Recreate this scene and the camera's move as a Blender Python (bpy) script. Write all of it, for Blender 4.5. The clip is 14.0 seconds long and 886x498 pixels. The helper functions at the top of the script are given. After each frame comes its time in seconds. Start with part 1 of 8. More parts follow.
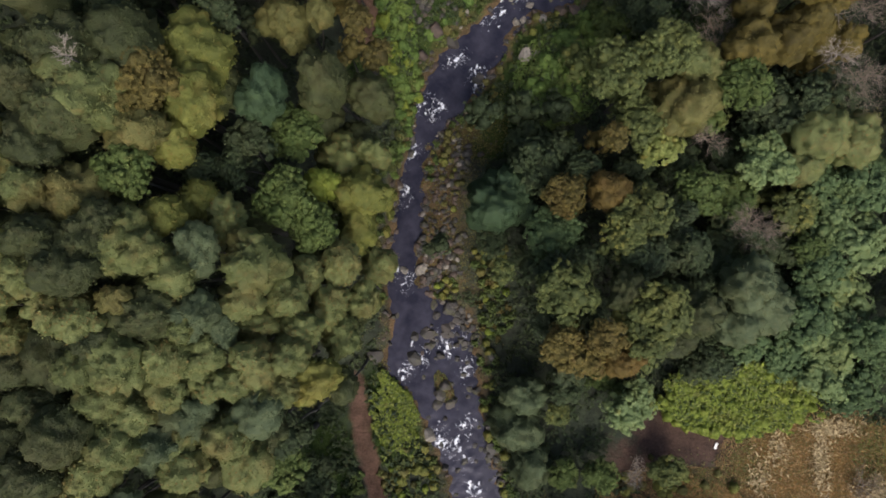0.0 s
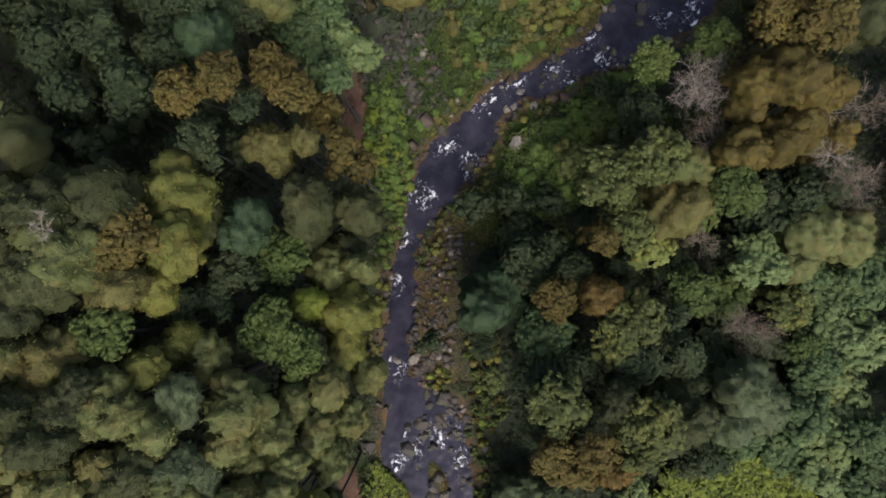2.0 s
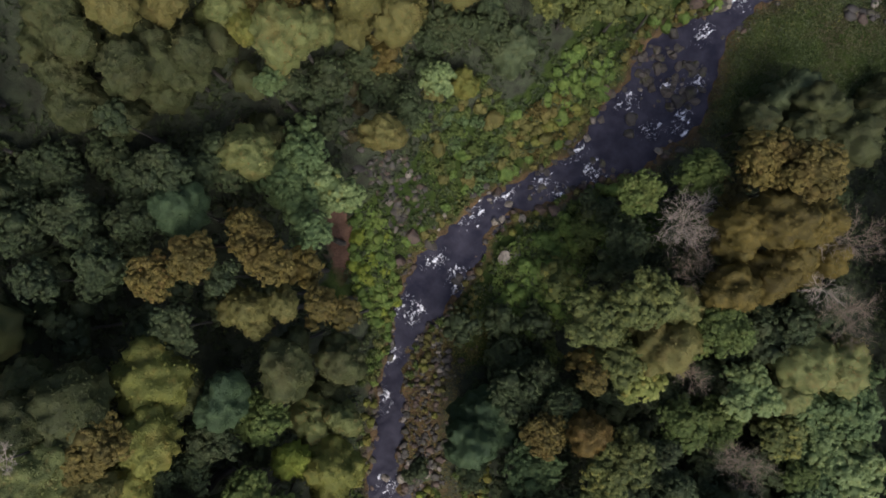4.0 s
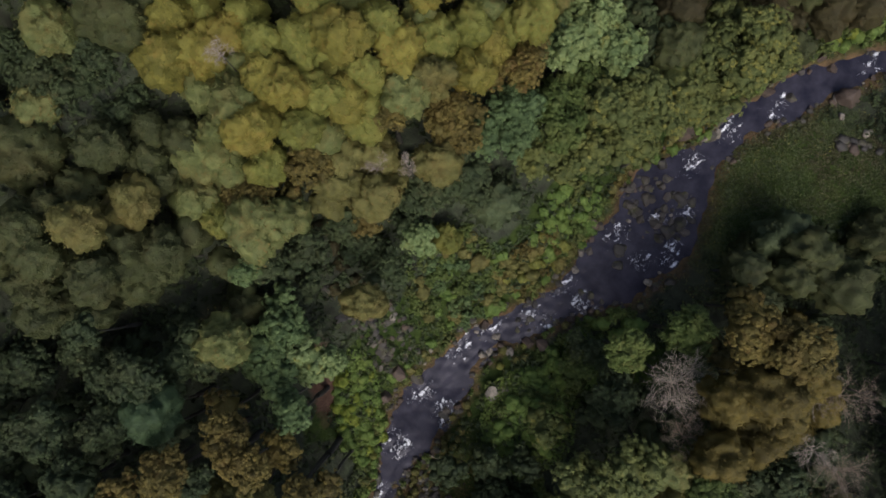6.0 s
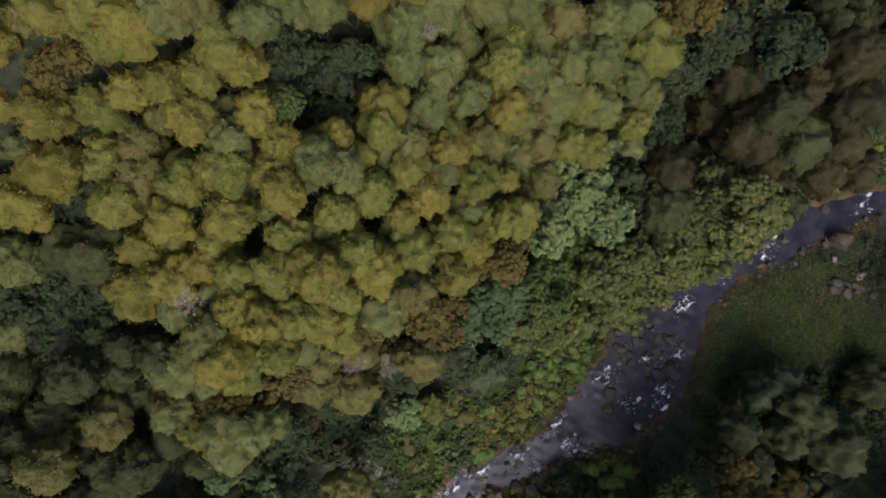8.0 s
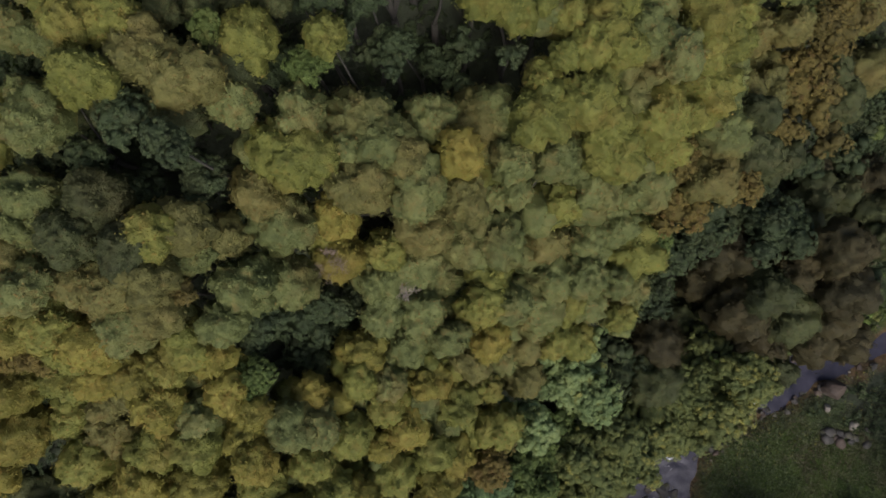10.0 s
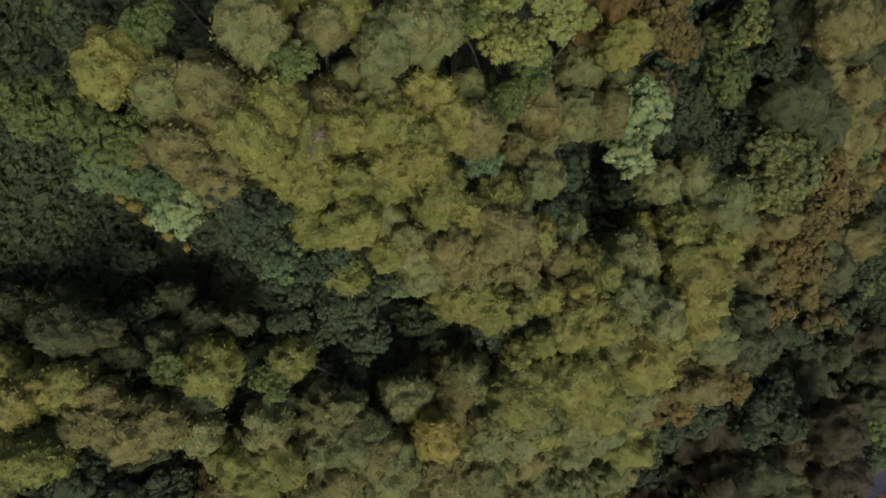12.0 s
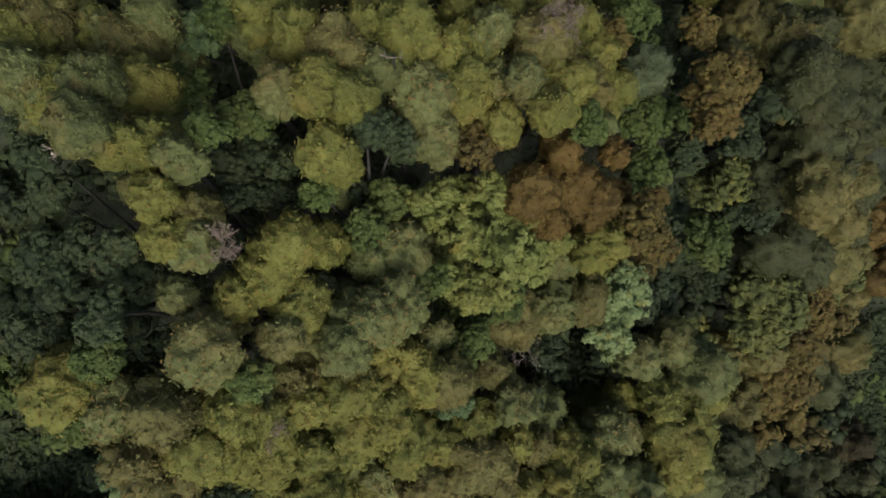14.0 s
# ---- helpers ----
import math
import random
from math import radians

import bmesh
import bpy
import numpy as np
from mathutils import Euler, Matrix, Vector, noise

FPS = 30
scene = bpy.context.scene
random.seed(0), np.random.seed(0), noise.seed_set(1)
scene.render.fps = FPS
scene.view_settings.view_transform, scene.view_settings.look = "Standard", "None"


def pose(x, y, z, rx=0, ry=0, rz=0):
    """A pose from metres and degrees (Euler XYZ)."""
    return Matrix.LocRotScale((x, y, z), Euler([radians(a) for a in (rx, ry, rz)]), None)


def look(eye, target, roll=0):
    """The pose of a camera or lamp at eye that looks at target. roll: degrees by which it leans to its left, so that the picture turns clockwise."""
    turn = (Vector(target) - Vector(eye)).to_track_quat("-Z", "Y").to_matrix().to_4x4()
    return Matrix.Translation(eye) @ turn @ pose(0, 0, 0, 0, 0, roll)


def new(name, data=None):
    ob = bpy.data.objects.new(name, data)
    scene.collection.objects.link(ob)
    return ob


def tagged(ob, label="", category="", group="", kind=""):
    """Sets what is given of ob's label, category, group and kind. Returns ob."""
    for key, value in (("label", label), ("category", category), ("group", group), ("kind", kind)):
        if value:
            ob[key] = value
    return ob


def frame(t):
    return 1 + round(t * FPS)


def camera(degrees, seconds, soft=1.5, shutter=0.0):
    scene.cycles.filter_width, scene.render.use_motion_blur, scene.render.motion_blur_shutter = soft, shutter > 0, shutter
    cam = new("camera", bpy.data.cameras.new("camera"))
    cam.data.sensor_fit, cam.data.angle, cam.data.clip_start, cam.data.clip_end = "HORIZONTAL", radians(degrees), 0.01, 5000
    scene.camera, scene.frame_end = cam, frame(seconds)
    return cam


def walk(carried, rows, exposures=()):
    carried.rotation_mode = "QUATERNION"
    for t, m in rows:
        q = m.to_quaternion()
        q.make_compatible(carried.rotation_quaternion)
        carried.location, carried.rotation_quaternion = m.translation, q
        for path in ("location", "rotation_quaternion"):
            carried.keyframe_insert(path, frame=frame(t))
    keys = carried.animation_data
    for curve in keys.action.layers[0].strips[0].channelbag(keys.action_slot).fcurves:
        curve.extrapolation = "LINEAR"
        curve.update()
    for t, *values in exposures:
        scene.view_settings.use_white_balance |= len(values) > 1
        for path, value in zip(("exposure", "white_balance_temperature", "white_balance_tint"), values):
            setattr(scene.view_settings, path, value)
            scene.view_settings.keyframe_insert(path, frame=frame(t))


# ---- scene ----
cam = camera(66.3, 14.0, 1.7)
METRES, EYE, TILT, LEAN, TURN = 60.0, 50.7, -87.5, 0.0, 0.0
ROWS = [
    (0.0, 0.0, 0.0, 0.0, 0.0, 0.0, -0.0),
    (0.5, 0.003, 0.001, 0.0232, 0.07, 0.05, 0.14),
    (1.0, 0.0067, 0.0018, 0.0489, 0.16, 0.12, 0.28),
    (1.5, 0.0106, 0.0032, 0.077, 0.23, 0.2, 0.41),
    (2.0, 0.015, 0.0051, 0.1074, 0.31, 0.28, 0.55),
    (2.5, 0.0193, 0.0072, 0.1375, 0.37, 0.34, 0.67),
    (3.0, 0.0243, 0.01, 0.1719, 0.44, 0.39, 0.8),
    (5.5, 0.052, 0.024, 0.3656, 0.66, 0.64, 1.37),
    (6.0, 0.0571, 0.0268, 0.4065, 0.67, 0.68, 1.43),
    (6.5, 0.0622, 0.0297, 0.4476, 0.69, 0.78, 1.53),
    (7.0, 0.0675, 0.0325, 0.4889, 0.71, 0.87, 1.58),
    (9.5, 0.0938, 0.0417, 0.6992, 0.84, 1.22, 1.61),
    (10.0, 0.0985, 0.0433, 0.7407, 0.83, 1.35, 1.63),
    (10.5, 0.1028, 0.0449, 0.7816, 0.79, 1.54, 1.67),
    (11.0, 0.1072, 0.0465, 0.8215, 0.76, 1.79, 1.68),
    (11.5, 0.1114, 0.0478, 0.8583, 0.71, 1.98, 1.67),
    (12.0, 0.1154, 0.0489, 0.8921, 0.65, 2.09, 1.65),
    (12.5, 0.1192, 0.0497, 0.9227, 0.59, 2.28, 1.69),
    (13.0, 0.1229, 0.0504, 0.9505, 0.55, 2.51, 1.67),
    (13.5, 0.1262, 0.0508, 0.974, 0.47, 2.75, 1.67),
    (14.0, 0.1292, 0.0503, 0.99, 0.34, 2.85, 1.63),
]
walk(cam, [(t, pose(0, 0, EYE, TILT, LEAN, TURN) @ pose(METRES * x, METRES * y, METRES * z, 90 + pitch, roll, yaw)) for t, x, y, z, yaw, pitch, roll in ROWS],
     exposures=((0.0, 0.79, 6500, 10), (3.0, 0.76, 6500, 12), (6.5, 0.48, 6500, 10), (14.0, 0.50, 6500, 10)))
# ---- light ----
world = bpy.data.worlds.new("overcast_sky")
scene.world = world
world.use_nodes = True
wn = world.node_tree
sky = wn.nodes.new("ShaderNodeTexSky")
sky.sky_type, sky.sun_disc = "NISHITA", False
sky.sun_elevation, sky.sun_rotation = radians(51), radians(167)
sky.air_density, sky.dust_density, sky.ozone_density = 1.0, 4.0, 1.0
grey = wn.nodes.new("ShaderNodeHueSaturation")
grey.inputs["Saturation"].default_value = 1.0
wn.links.new(sky.outputs[0], grey.inputs["Color"])
wn.links.new(grey.outputs[0], wn.nodes["Background"].inputs["Color"])
wn.nodes["Background"].inputs["Strength"].default_value = 0.145

sun = new("sun", bpy.data.lights.new("sun", "SUN"))
sun.data.energy, sun.data.angle, sun.data.color = 1.85, radians(32), (1.0, 0.98, 0.93)
sun.matrix_world = look((0, 0, 72), (-13, 56.6, 0))


# ---- materials ----
def shade(name, rough=0.8):
    m = bpy.data.materials.new(name)
    m.use_nodes = True
    b = m.node_tree.nodes["Principled BSDF"]
    b.inputs["Roughness"].default_value = rough
    return m, m.node_tree, b


def noise_at(nt, scale, detail=4.0, rough=0.6):
    geo = nt.nodes.new("ShaderNodeNewGeometry")
    n = nt.nodes.new("ShaderNodeTexNoise")
    n.inputs["Scale"].default_value, n.inputs["Detail"].default_value = scale, detail
    n.inputs["Roughness"].default_value = rough
    nt.links.new(geo.outputs["Position"], n.inputs["Vector"])
    return n.outputs["Fac"]


def ramp(nt, fac, stops):
    r = nt.nodes.new("ShaderNodeValToRGB")
    while len(r.color_ramp.elements) < len(stops):
        r.color_ramp.elements.new(0.5)
    for e, (p, c) in zip(r.color_ramp.elements, stops):
        e.position, e.color = p, (*c, 1)
    nt.links.new(fac, r.inputs["Fac"])
    return r.outputs["Color"]


def mixed(nt, fac, a, b):
    m = nt.nodes.new("ShaderNodeMix")
    m.data_type = "RGBA"
    for socket, v in ((m.inputs[0], fac), (m.inputs[6], a), (m.inputs[7], b)):
        if isinstance(v, (int, float)):
            socket.default_value = v
        elif isinstance(v, tuple):
            socket.default_value = (*v, 1)
        else:
            nt.links.new(v, socket)
    return m.outputs[2]


def attribute(nt, name):
    a = nt.nodes.new("ShaderNodeAttribute")
    a.attribute_name = name
    return a.outputs["Fac"]


def arith(nt, op, a, b, clamp=False):
    m = nt.nodes.new("ShaderNodeMath")
    m.operation, m.use_clamp = op, clamp
    for socket, v in zip(m.inputs, (a, b)):
        if isinstance(v, (int, float)):
            socket.default_value = v
        else:
            nt.links.new(v, socket)
    return m.outputs[0]


def bumped(nt, bsdf, fac, strength, distance):
    b = nt.nodes.new("ShaderNodeBump")
    b.inputs["Strength"].default_value, b.inputs["Distance"].default_value = strength, distance
    nt.links.new(fac, b.inputs["Height"])
    nt.links.new(b.outputs[0], bsdf.inputs["Normal"])


def leaf_material(name, dark, main, light, odd):
    """Leaves: three tones leaf by leaf, drifting in patches; odd is the colour of old leaves."""
    m, nt, b = shade(name, 0.62)
    tone = arith(nt, "ADD", arith(nt, "MULTIPLY", attribute(nt, "tint"), 0.42), arith(nt, "MULTIPLY", noise_at(nt, 1.1, 5, 0.65), 0.42))
    # Fine grain puts shaded gaps and bright leaves into the colour.
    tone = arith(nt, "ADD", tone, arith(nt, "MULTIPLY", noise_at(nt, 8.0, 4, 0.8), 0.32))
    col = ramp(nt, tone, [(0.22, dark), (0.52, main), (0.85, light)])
    patch = arith(nt, "MULTIPLY", arith(nt, "SUBTRACT", noise_at(nt, 0.45, 4), 0.5, True), 2.4, True)
    col = mixed(nt, patch, col, odd)
    small = arith(nt, "MULTIPLY", arith(nt, "SUBTRACT", noise_at(nt, 2.1, 3), 0.56, True), 3.6, True)
    col = mixed(nt, small, col, odd)
    col = mixed(nt, arith(nt, "GREATER_THAN", attribute(nt, "tint"), 0.93 if name == "speckled_leaves" else 0.992), col, odd)
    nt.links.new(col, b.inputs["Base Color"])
    b.inputs["Specular IOR Level"].default_value = 0.25
    bumped(nt, b, noise_at(nt, 10.0, 4, 0.7), 0.7, 0.13)
    t = nt.nodes.new("ShaderNodeBsdfTranslucent")
    nt.links.new(col, t.inputs["Color"])
    mix = nt.nodes.new("ShaderNodeMixShader")
    mix.inputs[0].default_value = 0.22
    nt.links.new(b.outputs[0], mix.inputs[1])
    nt.links.new(t.outputs[0], mix.inputs[2])
    nt.links.new(mix.outputs[0], nt.nodes["Material Output"].inputs["Surface"])
    return m


# key: name, dark, main, light, odd, leaf size, words for the label
LEAVES = {
    "o": ("olive_leaves", (0.045, 0.057, 0.018), (0.093, 0.109, 0.035), (0.151, 0.164, 0.057), (0.155, 0.110, 0.034), 1.0),
    "y": ("yellow_olive_leaves", (0.056, 0.066, 0.014), (0.114, 0.122, 0.026), (0.172, 0.174, 0.040), (0.165, 0.124, 0.028), 1.0),
    "Y": ("golden_leaves", (0.068, 0.067, 0.013), (0.134, 0.124, 0.024), (0.195, 0.172, 0.034), (0.185, 0.128, 0.028), 1.0),
    "t": ("tan_leaves", (0.050, 0.050, 0.015), (0.097, 0.094, 0.028), (0.150, 0.138, 0.045), (0.130, 0.096, 0.028), 1.0),
    "r": ("rusty_leaves", (0.036, 0.032, 0.010), (0.080, 0.066, 0.016), (0.138, 0.106, 0.026), (0.085, 0.056, 0.014), 1.1),
    "R": ("red_brown_leaves", (0.042, 0.030, 0.008), (0.084, 0.058, 0.013), (0.135, 0.092, 0.021), (0.100, 0.058, 0.014), 0.9),
    "q": ("golden_brown_leaves", (0.030, 0.024, 0.007), (0.078, 0.061, 0.013), (0.135, 0.100, 0.020), (0.054, 0.048, 0.013), 1.0),
    # n: brown leaves darkened, shade and edge falloff put into the colour
    "n": ("shaded_brown_leaves", (0.017, 0.016, 0.006), (0.031, 0.027, 0.010), (0.051, 0.043, 0.015), (0.046, 0.032, 0.010), 1.0),
    "m": ("green_leaves", (0.028, 0.044, 0.010), (0.056, 0.082, 0.019), (0.092, 0.122, 0.032), (0.085, 0.095, 0.024), 1.1),
    # d and D: valley shade and edge falloff put into leaf colour
    "d": ("shaded_green_leaves", (0.015, 0.024, 0.011), (0.029, 0.043, 0.017), (0.050, 0.068, 0.026), (0.046, 0.050, 0.019), 1.15),
    "D": ("shaded_olive_leaves", (0.020, 0.025, 0.009), (0.038, 0.046, 0.016), (0.064, 0.074, 0.025), (0.060, 0.054, 0.019), 1.0),
    # f: d made darker still, deep gap shade put into the colour
    "f": ("shaded_fern_leaves", (0.013, 0.021, 0.010), (0.027, 0.040, 0.016), (0.046, 0.064, 0.023), (0.040, 0.045, 0.017), 1.15),
    "b": ("blue_green_leaves", (0.017, 0.033, 0.016), (0.032, 0.056, 0.025), (0.052, 0.085, 0.037), (0.046, 0.072, 0.026), 0.9),
    "c": ("sage_leaves", (0.028, 0.048, 0.019), (0.058, 0.093, 0.035), (0.100, 0.146, 0.058), (0.088, 0.115, 0.036), 1.35),
    "s": ("grey_green_leaves", (0.030, 0.044, 0.020), (0.060, 0.080, 0.037), (0.098, 0.120, 0.058), (0.090, 0.095, 0.040), 1.0),
    "p": ("pale_leaves", (0.055, 0.085, 0.030), (0.115, 0.160, 0.060), (0.180, 0.230, 0.095), (0.165, 0.175, 0.050), 1.55),
    "P": ("pale_yellow_green_leaves", (0.058, 0.078, 0.016), (0.125, 0.148, 0.036), (0.200, 0.220, 0.064), (0.185, 0.168, 0.038), 1.5),
    "l": ("lime_leaves", (0.066, 0.092, 0.013), (0.130, 0.166, 0.022), (0.195, 0.234, 0.036), (0.160, 0.164, 0.028), 1.04),
    "g": ("fresh_green_leaves", (0.034, 0.062, 0.014), (0.074, 0.120, 0.026), (0.118, 0.175, 0.042), (0.112, 0.140, 0.028), 1.04),
    "k": ("speckled_leaves", (0.030, 0.040, 0.012), (0.064, 0.080, 0.023), (0.108, 0.122, 0.036), (0.150, 0.145, 0.034), 1.35),
}
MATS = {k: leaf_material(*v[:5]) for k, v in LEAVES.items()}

bark, nt, b = shade("bark", 0.9)
nt.links.new(ramp(nt, noise_at(nt, 14), [(0.3, (0.012, 0.011, 0.009)), (0.7, (0.038, 0.033, 0.027))]), b.inputs["Base Color"])
bumped(nt, b, noise_at(nt, 30), 0.6, 0.02)

dead_wood, nt, b = shade("dead_wood", 0.85)
nt.links.new(ramp(nt, noise_at(nt, 9), [(0.3, (0.16, 0.13, 0.105)), (0.7, (0.34, 0.29, 0.25))]), b.inputs["Base Color"])
bumped(nt, b, noise_at(nt, 40), 0.4, 0.01)

brown_twig, nt, b = shade("brown_twig", 0.9)
nt.links.new(ramp(nt, noise_at(nt, 5), [(0.3, (0.10, 0.075, 0.055)), (0.7, (0.22, 0.17, 0.13))]), b.inputs["Base Color"])

stone, nt, b = shade("stone", 0.75)
info = nt.nodes.new("ShaderNodeObjectInfo")
base = ramp(nt, info.outputs["Random"], [(0.0, (0.014, 0.013, 0.012)), (0.5, (0.028, 0.024, 0.021)), (0.85, (0.048, 0.038, 0.031)), (1.0, (0.085, 0.070, 0.058))])
col = mixed(nt, noise_at(nt, 7), base, (0.034, 0.030, 0.027))
moss = arith(nt, "MULTIPLY", arith(nt, "SUBTRACT", noise_at(nt, 1.6), 0.52, True), 5.0, True)
nt.links.new(mixed(nt, moss, col, (0.052, 0.050, 0.017)), b.inputs["Base Color"])
bumped(nt, b, noise_at(nt, 18), 0.5, 0.03)

pale_stone, nt, b = shade("pale_stone", 0.8)
nt.links.new(ramp(nt, noise_at(nt, 5), [(0.3, (0.085, 0.074, 0.062)), (0.7, (0.19, 0.168, 0.142))]), b.inputs["Base Color"])
bumped(nt, b, noise_at(nt, 20), 0.5, 0.03)

red_stone, nt, b = shade("red_stone", 0.8)
nt.links.new(ramp(nt, noise_at(nt, 4), [(0.3, (0.026, 0.018, 0.014)), (0.7, (0.066, 0.044, 0.033))]), b.inputs["Base Color"])
bumped(nt, b, noise_at(nt, 20), 0.5, 0.03)

grassy, nt, b = shade("grass_blades", 0.7)
green = ramp(nt, arith(nt, "ADD", arith(nt, "MULTIPLY", attribute(nt, "tint"), 0.4), arith(nt, "MULTIPLY", noise_at(nt, 0.7), 0.7)),
             [(0.30, (0.016, 0.021, 0.006)), (0.52, (0.030, 0.044, 0.009)), (0.80, (0.060, 0.076, 0.018))])
worn_grass = arith(nt, "MULTIPLY", arith(nt, "SUBTRACT", noise_at(nt, 0.33, 5, 0.7), 0.47, True), 6.0, True)
nt.links.new(mixed(nt, worn_grass, green, (0.046, 0.036, 0.015)), b.inputs["Base Color"])
straw, nt, b = shade("straw", 0.8)
nt.links.new(ramp(nt, arith(nt, "ADD", arith(nt, "MULTIPLY", attribute(nt, "tint"), 0.4), arith(nt, "MULTIPLY", noise_at(nt, 0.5), 0.7)),
                  [(0.3, (0.10, 0.060, 0.020)), (0.55, (0.21, 0.120, 0.042)), (0.8, (0.34, 0.235, 0.105))]), b.inputs["Base Color"])

pale_straw, nt, b = shade("pale_straw", 0.8)
nt.links.new(ramp(nt, attribute(nt, "tint"), [(0.1, (0.20, 0.14, 0.06)), (0.9, (0.46, 0.36, 0.20))]), b.inputs["Base Color"])

white_paint, nt, b = shade("white_paint", 0.5)
nt.links.new(ramp(nt, noise_at(nt, 8), [(0.3, (0.62, 0.60, 0.58)), (0.7, (0.82, 0.81, 0.79))]), b.inputs["Base Color"])

# forest floor: litter and moss, with earth, dry grass, meadow and gravel by zone
soil, nt, b = shade("forest_floor", 0.95)
b.inputs["Specular IOR Level"].default_value = 0.08
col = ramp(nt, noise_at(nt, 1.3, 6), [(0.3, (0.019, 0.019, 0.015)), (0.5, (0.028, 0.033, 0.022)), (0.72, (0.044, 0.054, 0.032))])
fine = arith(nt, "ADD", arith(nt, "MULTIPLY", noise_at(nt, 0.75, 5, 0.7), 0.65), arith(nt, "MULTIPLY", noise_at(nt, 7.0, 5), 0.35))
for zone, lo, hi in (("meadow", (0.012, 0.022, 0.006), (0.034, 0.050, 0.012)), ("gravel", (0.034, 0.027, 0.016), (0.115, 0.074, 0.040)),
                     ("dry", (0.070, 0.050, 0.018), (0.22, 0.120, 0.042)), ("mud", (0.030, 0.020, 0.017), (0.078, 0.048, 0.036)),
                     ("earth", (0.040, 0.024, 0.017), (0.105, 0.062, 0.045))):
    edge = arith(nt, "ADD", attribute(nt, zone), arith(nt, "MULTIPLY", arith(nt, "SUBTRACT", noise_at(nt, 1.1, 6, 0.7), 0.5), 1.3))
    mask = nt.nodes.new("ShaderNodeMapRange")
    mask.inputs["From Min"].default_value, mask.inputs["From Max"].default_value = 0.30, 0.72
    nt.links.new(edge, mask.inputs["Value"])
    col = mixed(nt, mask.outputs[0], col, ramp(nt, fine, [(0.36, lo), (0.64, hi)]))
nt.links.new(col, b.inputs["Base Color"])
bumped(nt, b, noise_at(nt, 5, 8), 0.8, 0.15)

water, nt, b = shade("stream_water", 0.12)
thread = arith(nt, "ABSOLUTE", arith(nt, "SUBTRACT", noise_at(nt, 1.5, 4, 0.65), 0.5), 0.0)
thread = arith(nt, "SUBTRACT", 1.0, arith(nt, "MULTIPLY", thread, 16.0), True)
thread = arith(nt, "MULTIPLY", thread, arith(nt, "SUBTRACT", arith(nt, "MULTIPLY", attribute(nt, "churn"), 1.7), arith(nt, "MULTIPLY", noise_at(nt, 0.9, 2), 1.6), True))
foam = arith(nt, "ADD", attribute(nt, "foam"), arith(nt, "MULTIPLY", arith(nt, "SUBTRACT", noise_at(nt, 3.8, 6, 0.7), 0.5), 2.0))
foam = arith(nt, "ADD", foam, arith(nt, "MULTIPLY", thread, 0.75))
mask = nt.nodes.new("ShaderNodeMapRange")
mask.inputs["From Min"].default_value, mask.inputs["From Max"].default_value = 0.55, 1.08
nt.links.new(foam, mask.inputs["Value"])
deep = ramp(nt, noise_at(nt, 0.8, 4), [(0.35, (0.012, 0.012, 0.020)), (0.65, (0.030, 0.029, 0.042))])
nt.links.new(mixed(nt, mask.outputs[0], deep, (0.66, 0.68, 0.74)), b.inputs["Base Color"])
nt.links.new(arith(nt, "ADD", arith(nt, "MULTIPLY", mask.outputs[0], 0.55), 0.22), b.inputs["Roughness"])
b.inputs["IOR"].default_value = 1.33
b.inputs["Specular IOR Level"].default_value = 0.22
b.inputs["Specular Tint"].default_value = (0.86, 0.86, 1.0, 1)
bumped(nt, b, noise_at(nt, 5.5, 6), 0.25, 0.06)
# ---- the lie of the land ----
LEFT = np.array([(2, -60), (2.5, -30), (0.7, -16.4), (0.5, -15.0), (-0.6, -12.5), (-1.5, -10.4), (-2.4, -8.7), (-4.0, -7.1), (-4.2, -5.4), (-3.8, -3.7), (-4.0, -1.6), (-4.4, 0.1),
                 (-4.0, 2.3), (-3.7, 4.8), (-3.3, 7.4), (-2.5, 10.0), (-2.1, 12.6), (-1.5, 14.7), (-0.2, 17.1), (1.2, 18.2), (2.9, 19.8), (4.6, 21.2), (6.7, 22.2), (9.6, 23.4),
                 (12.1, 25.3), (13.4, 27.4), (15.0, 29.0), (15.9, 31.0), (17.2, 32.6), (18.8, 33.3), (21.7, 34.1), (22.9, 35.5), (24.6, 36.8), (27.0, 38.4), (29.1, 39.4),
                 (32.4, 40.2), (35.1, 40.8), (60, 49)])
RIGHT = np.array([(6, -60), (6.5, -30), (4.3, -16.4), (3.8, -14.6), (3.3, -12.1), (3.0, -10.4), (2.7, -8.3), (2.5, -6.2), (2.2, -4.5), (1.6, -2.8), (-0.6, -1.6), (-1.8, -0.3),
                  (-2.0, 1.8), (-1.7, 4.0), (-1.5, 7.4), (-1.0, 10.0), (0.3, 11.5), (1.5, 12.4), (2.8, 14.7), (4.1, 16.4), (5.0, 18.5), (6.7, 20.0), (9.6, 20.8), (11.6, 21.7),
                  (14.1, 22.5), (16.6, 23.0), (17.8, 24.4), (19.5, 25.2), (20.9, 26.4), (21.4, 28.4), (22.1, 30.4), (22.7, 32.4), (24.1, 34.0), (26.2, 35.3), (28.2, 35.7),
                  (30.2, 37.0), (32.3, 37.9), (35.1, 39.0), (60, 46)])
CHANNEL = np.concatenate([LEFT, RIGHT[::-1]])


def gap(p, line):
    """Distance of points p (n, 2) from a polyline."""
    best = np.full(len(p), 1e9)
    for a, c in zip(line[:-1], line[1:]):
        d = c - a
        s = np.clip(((p - a) @ d) / (d @ d), 0, 1)
        best = np.minimum(best, np.hypot(*(p - a - s[:, None] * d).T))
    return best


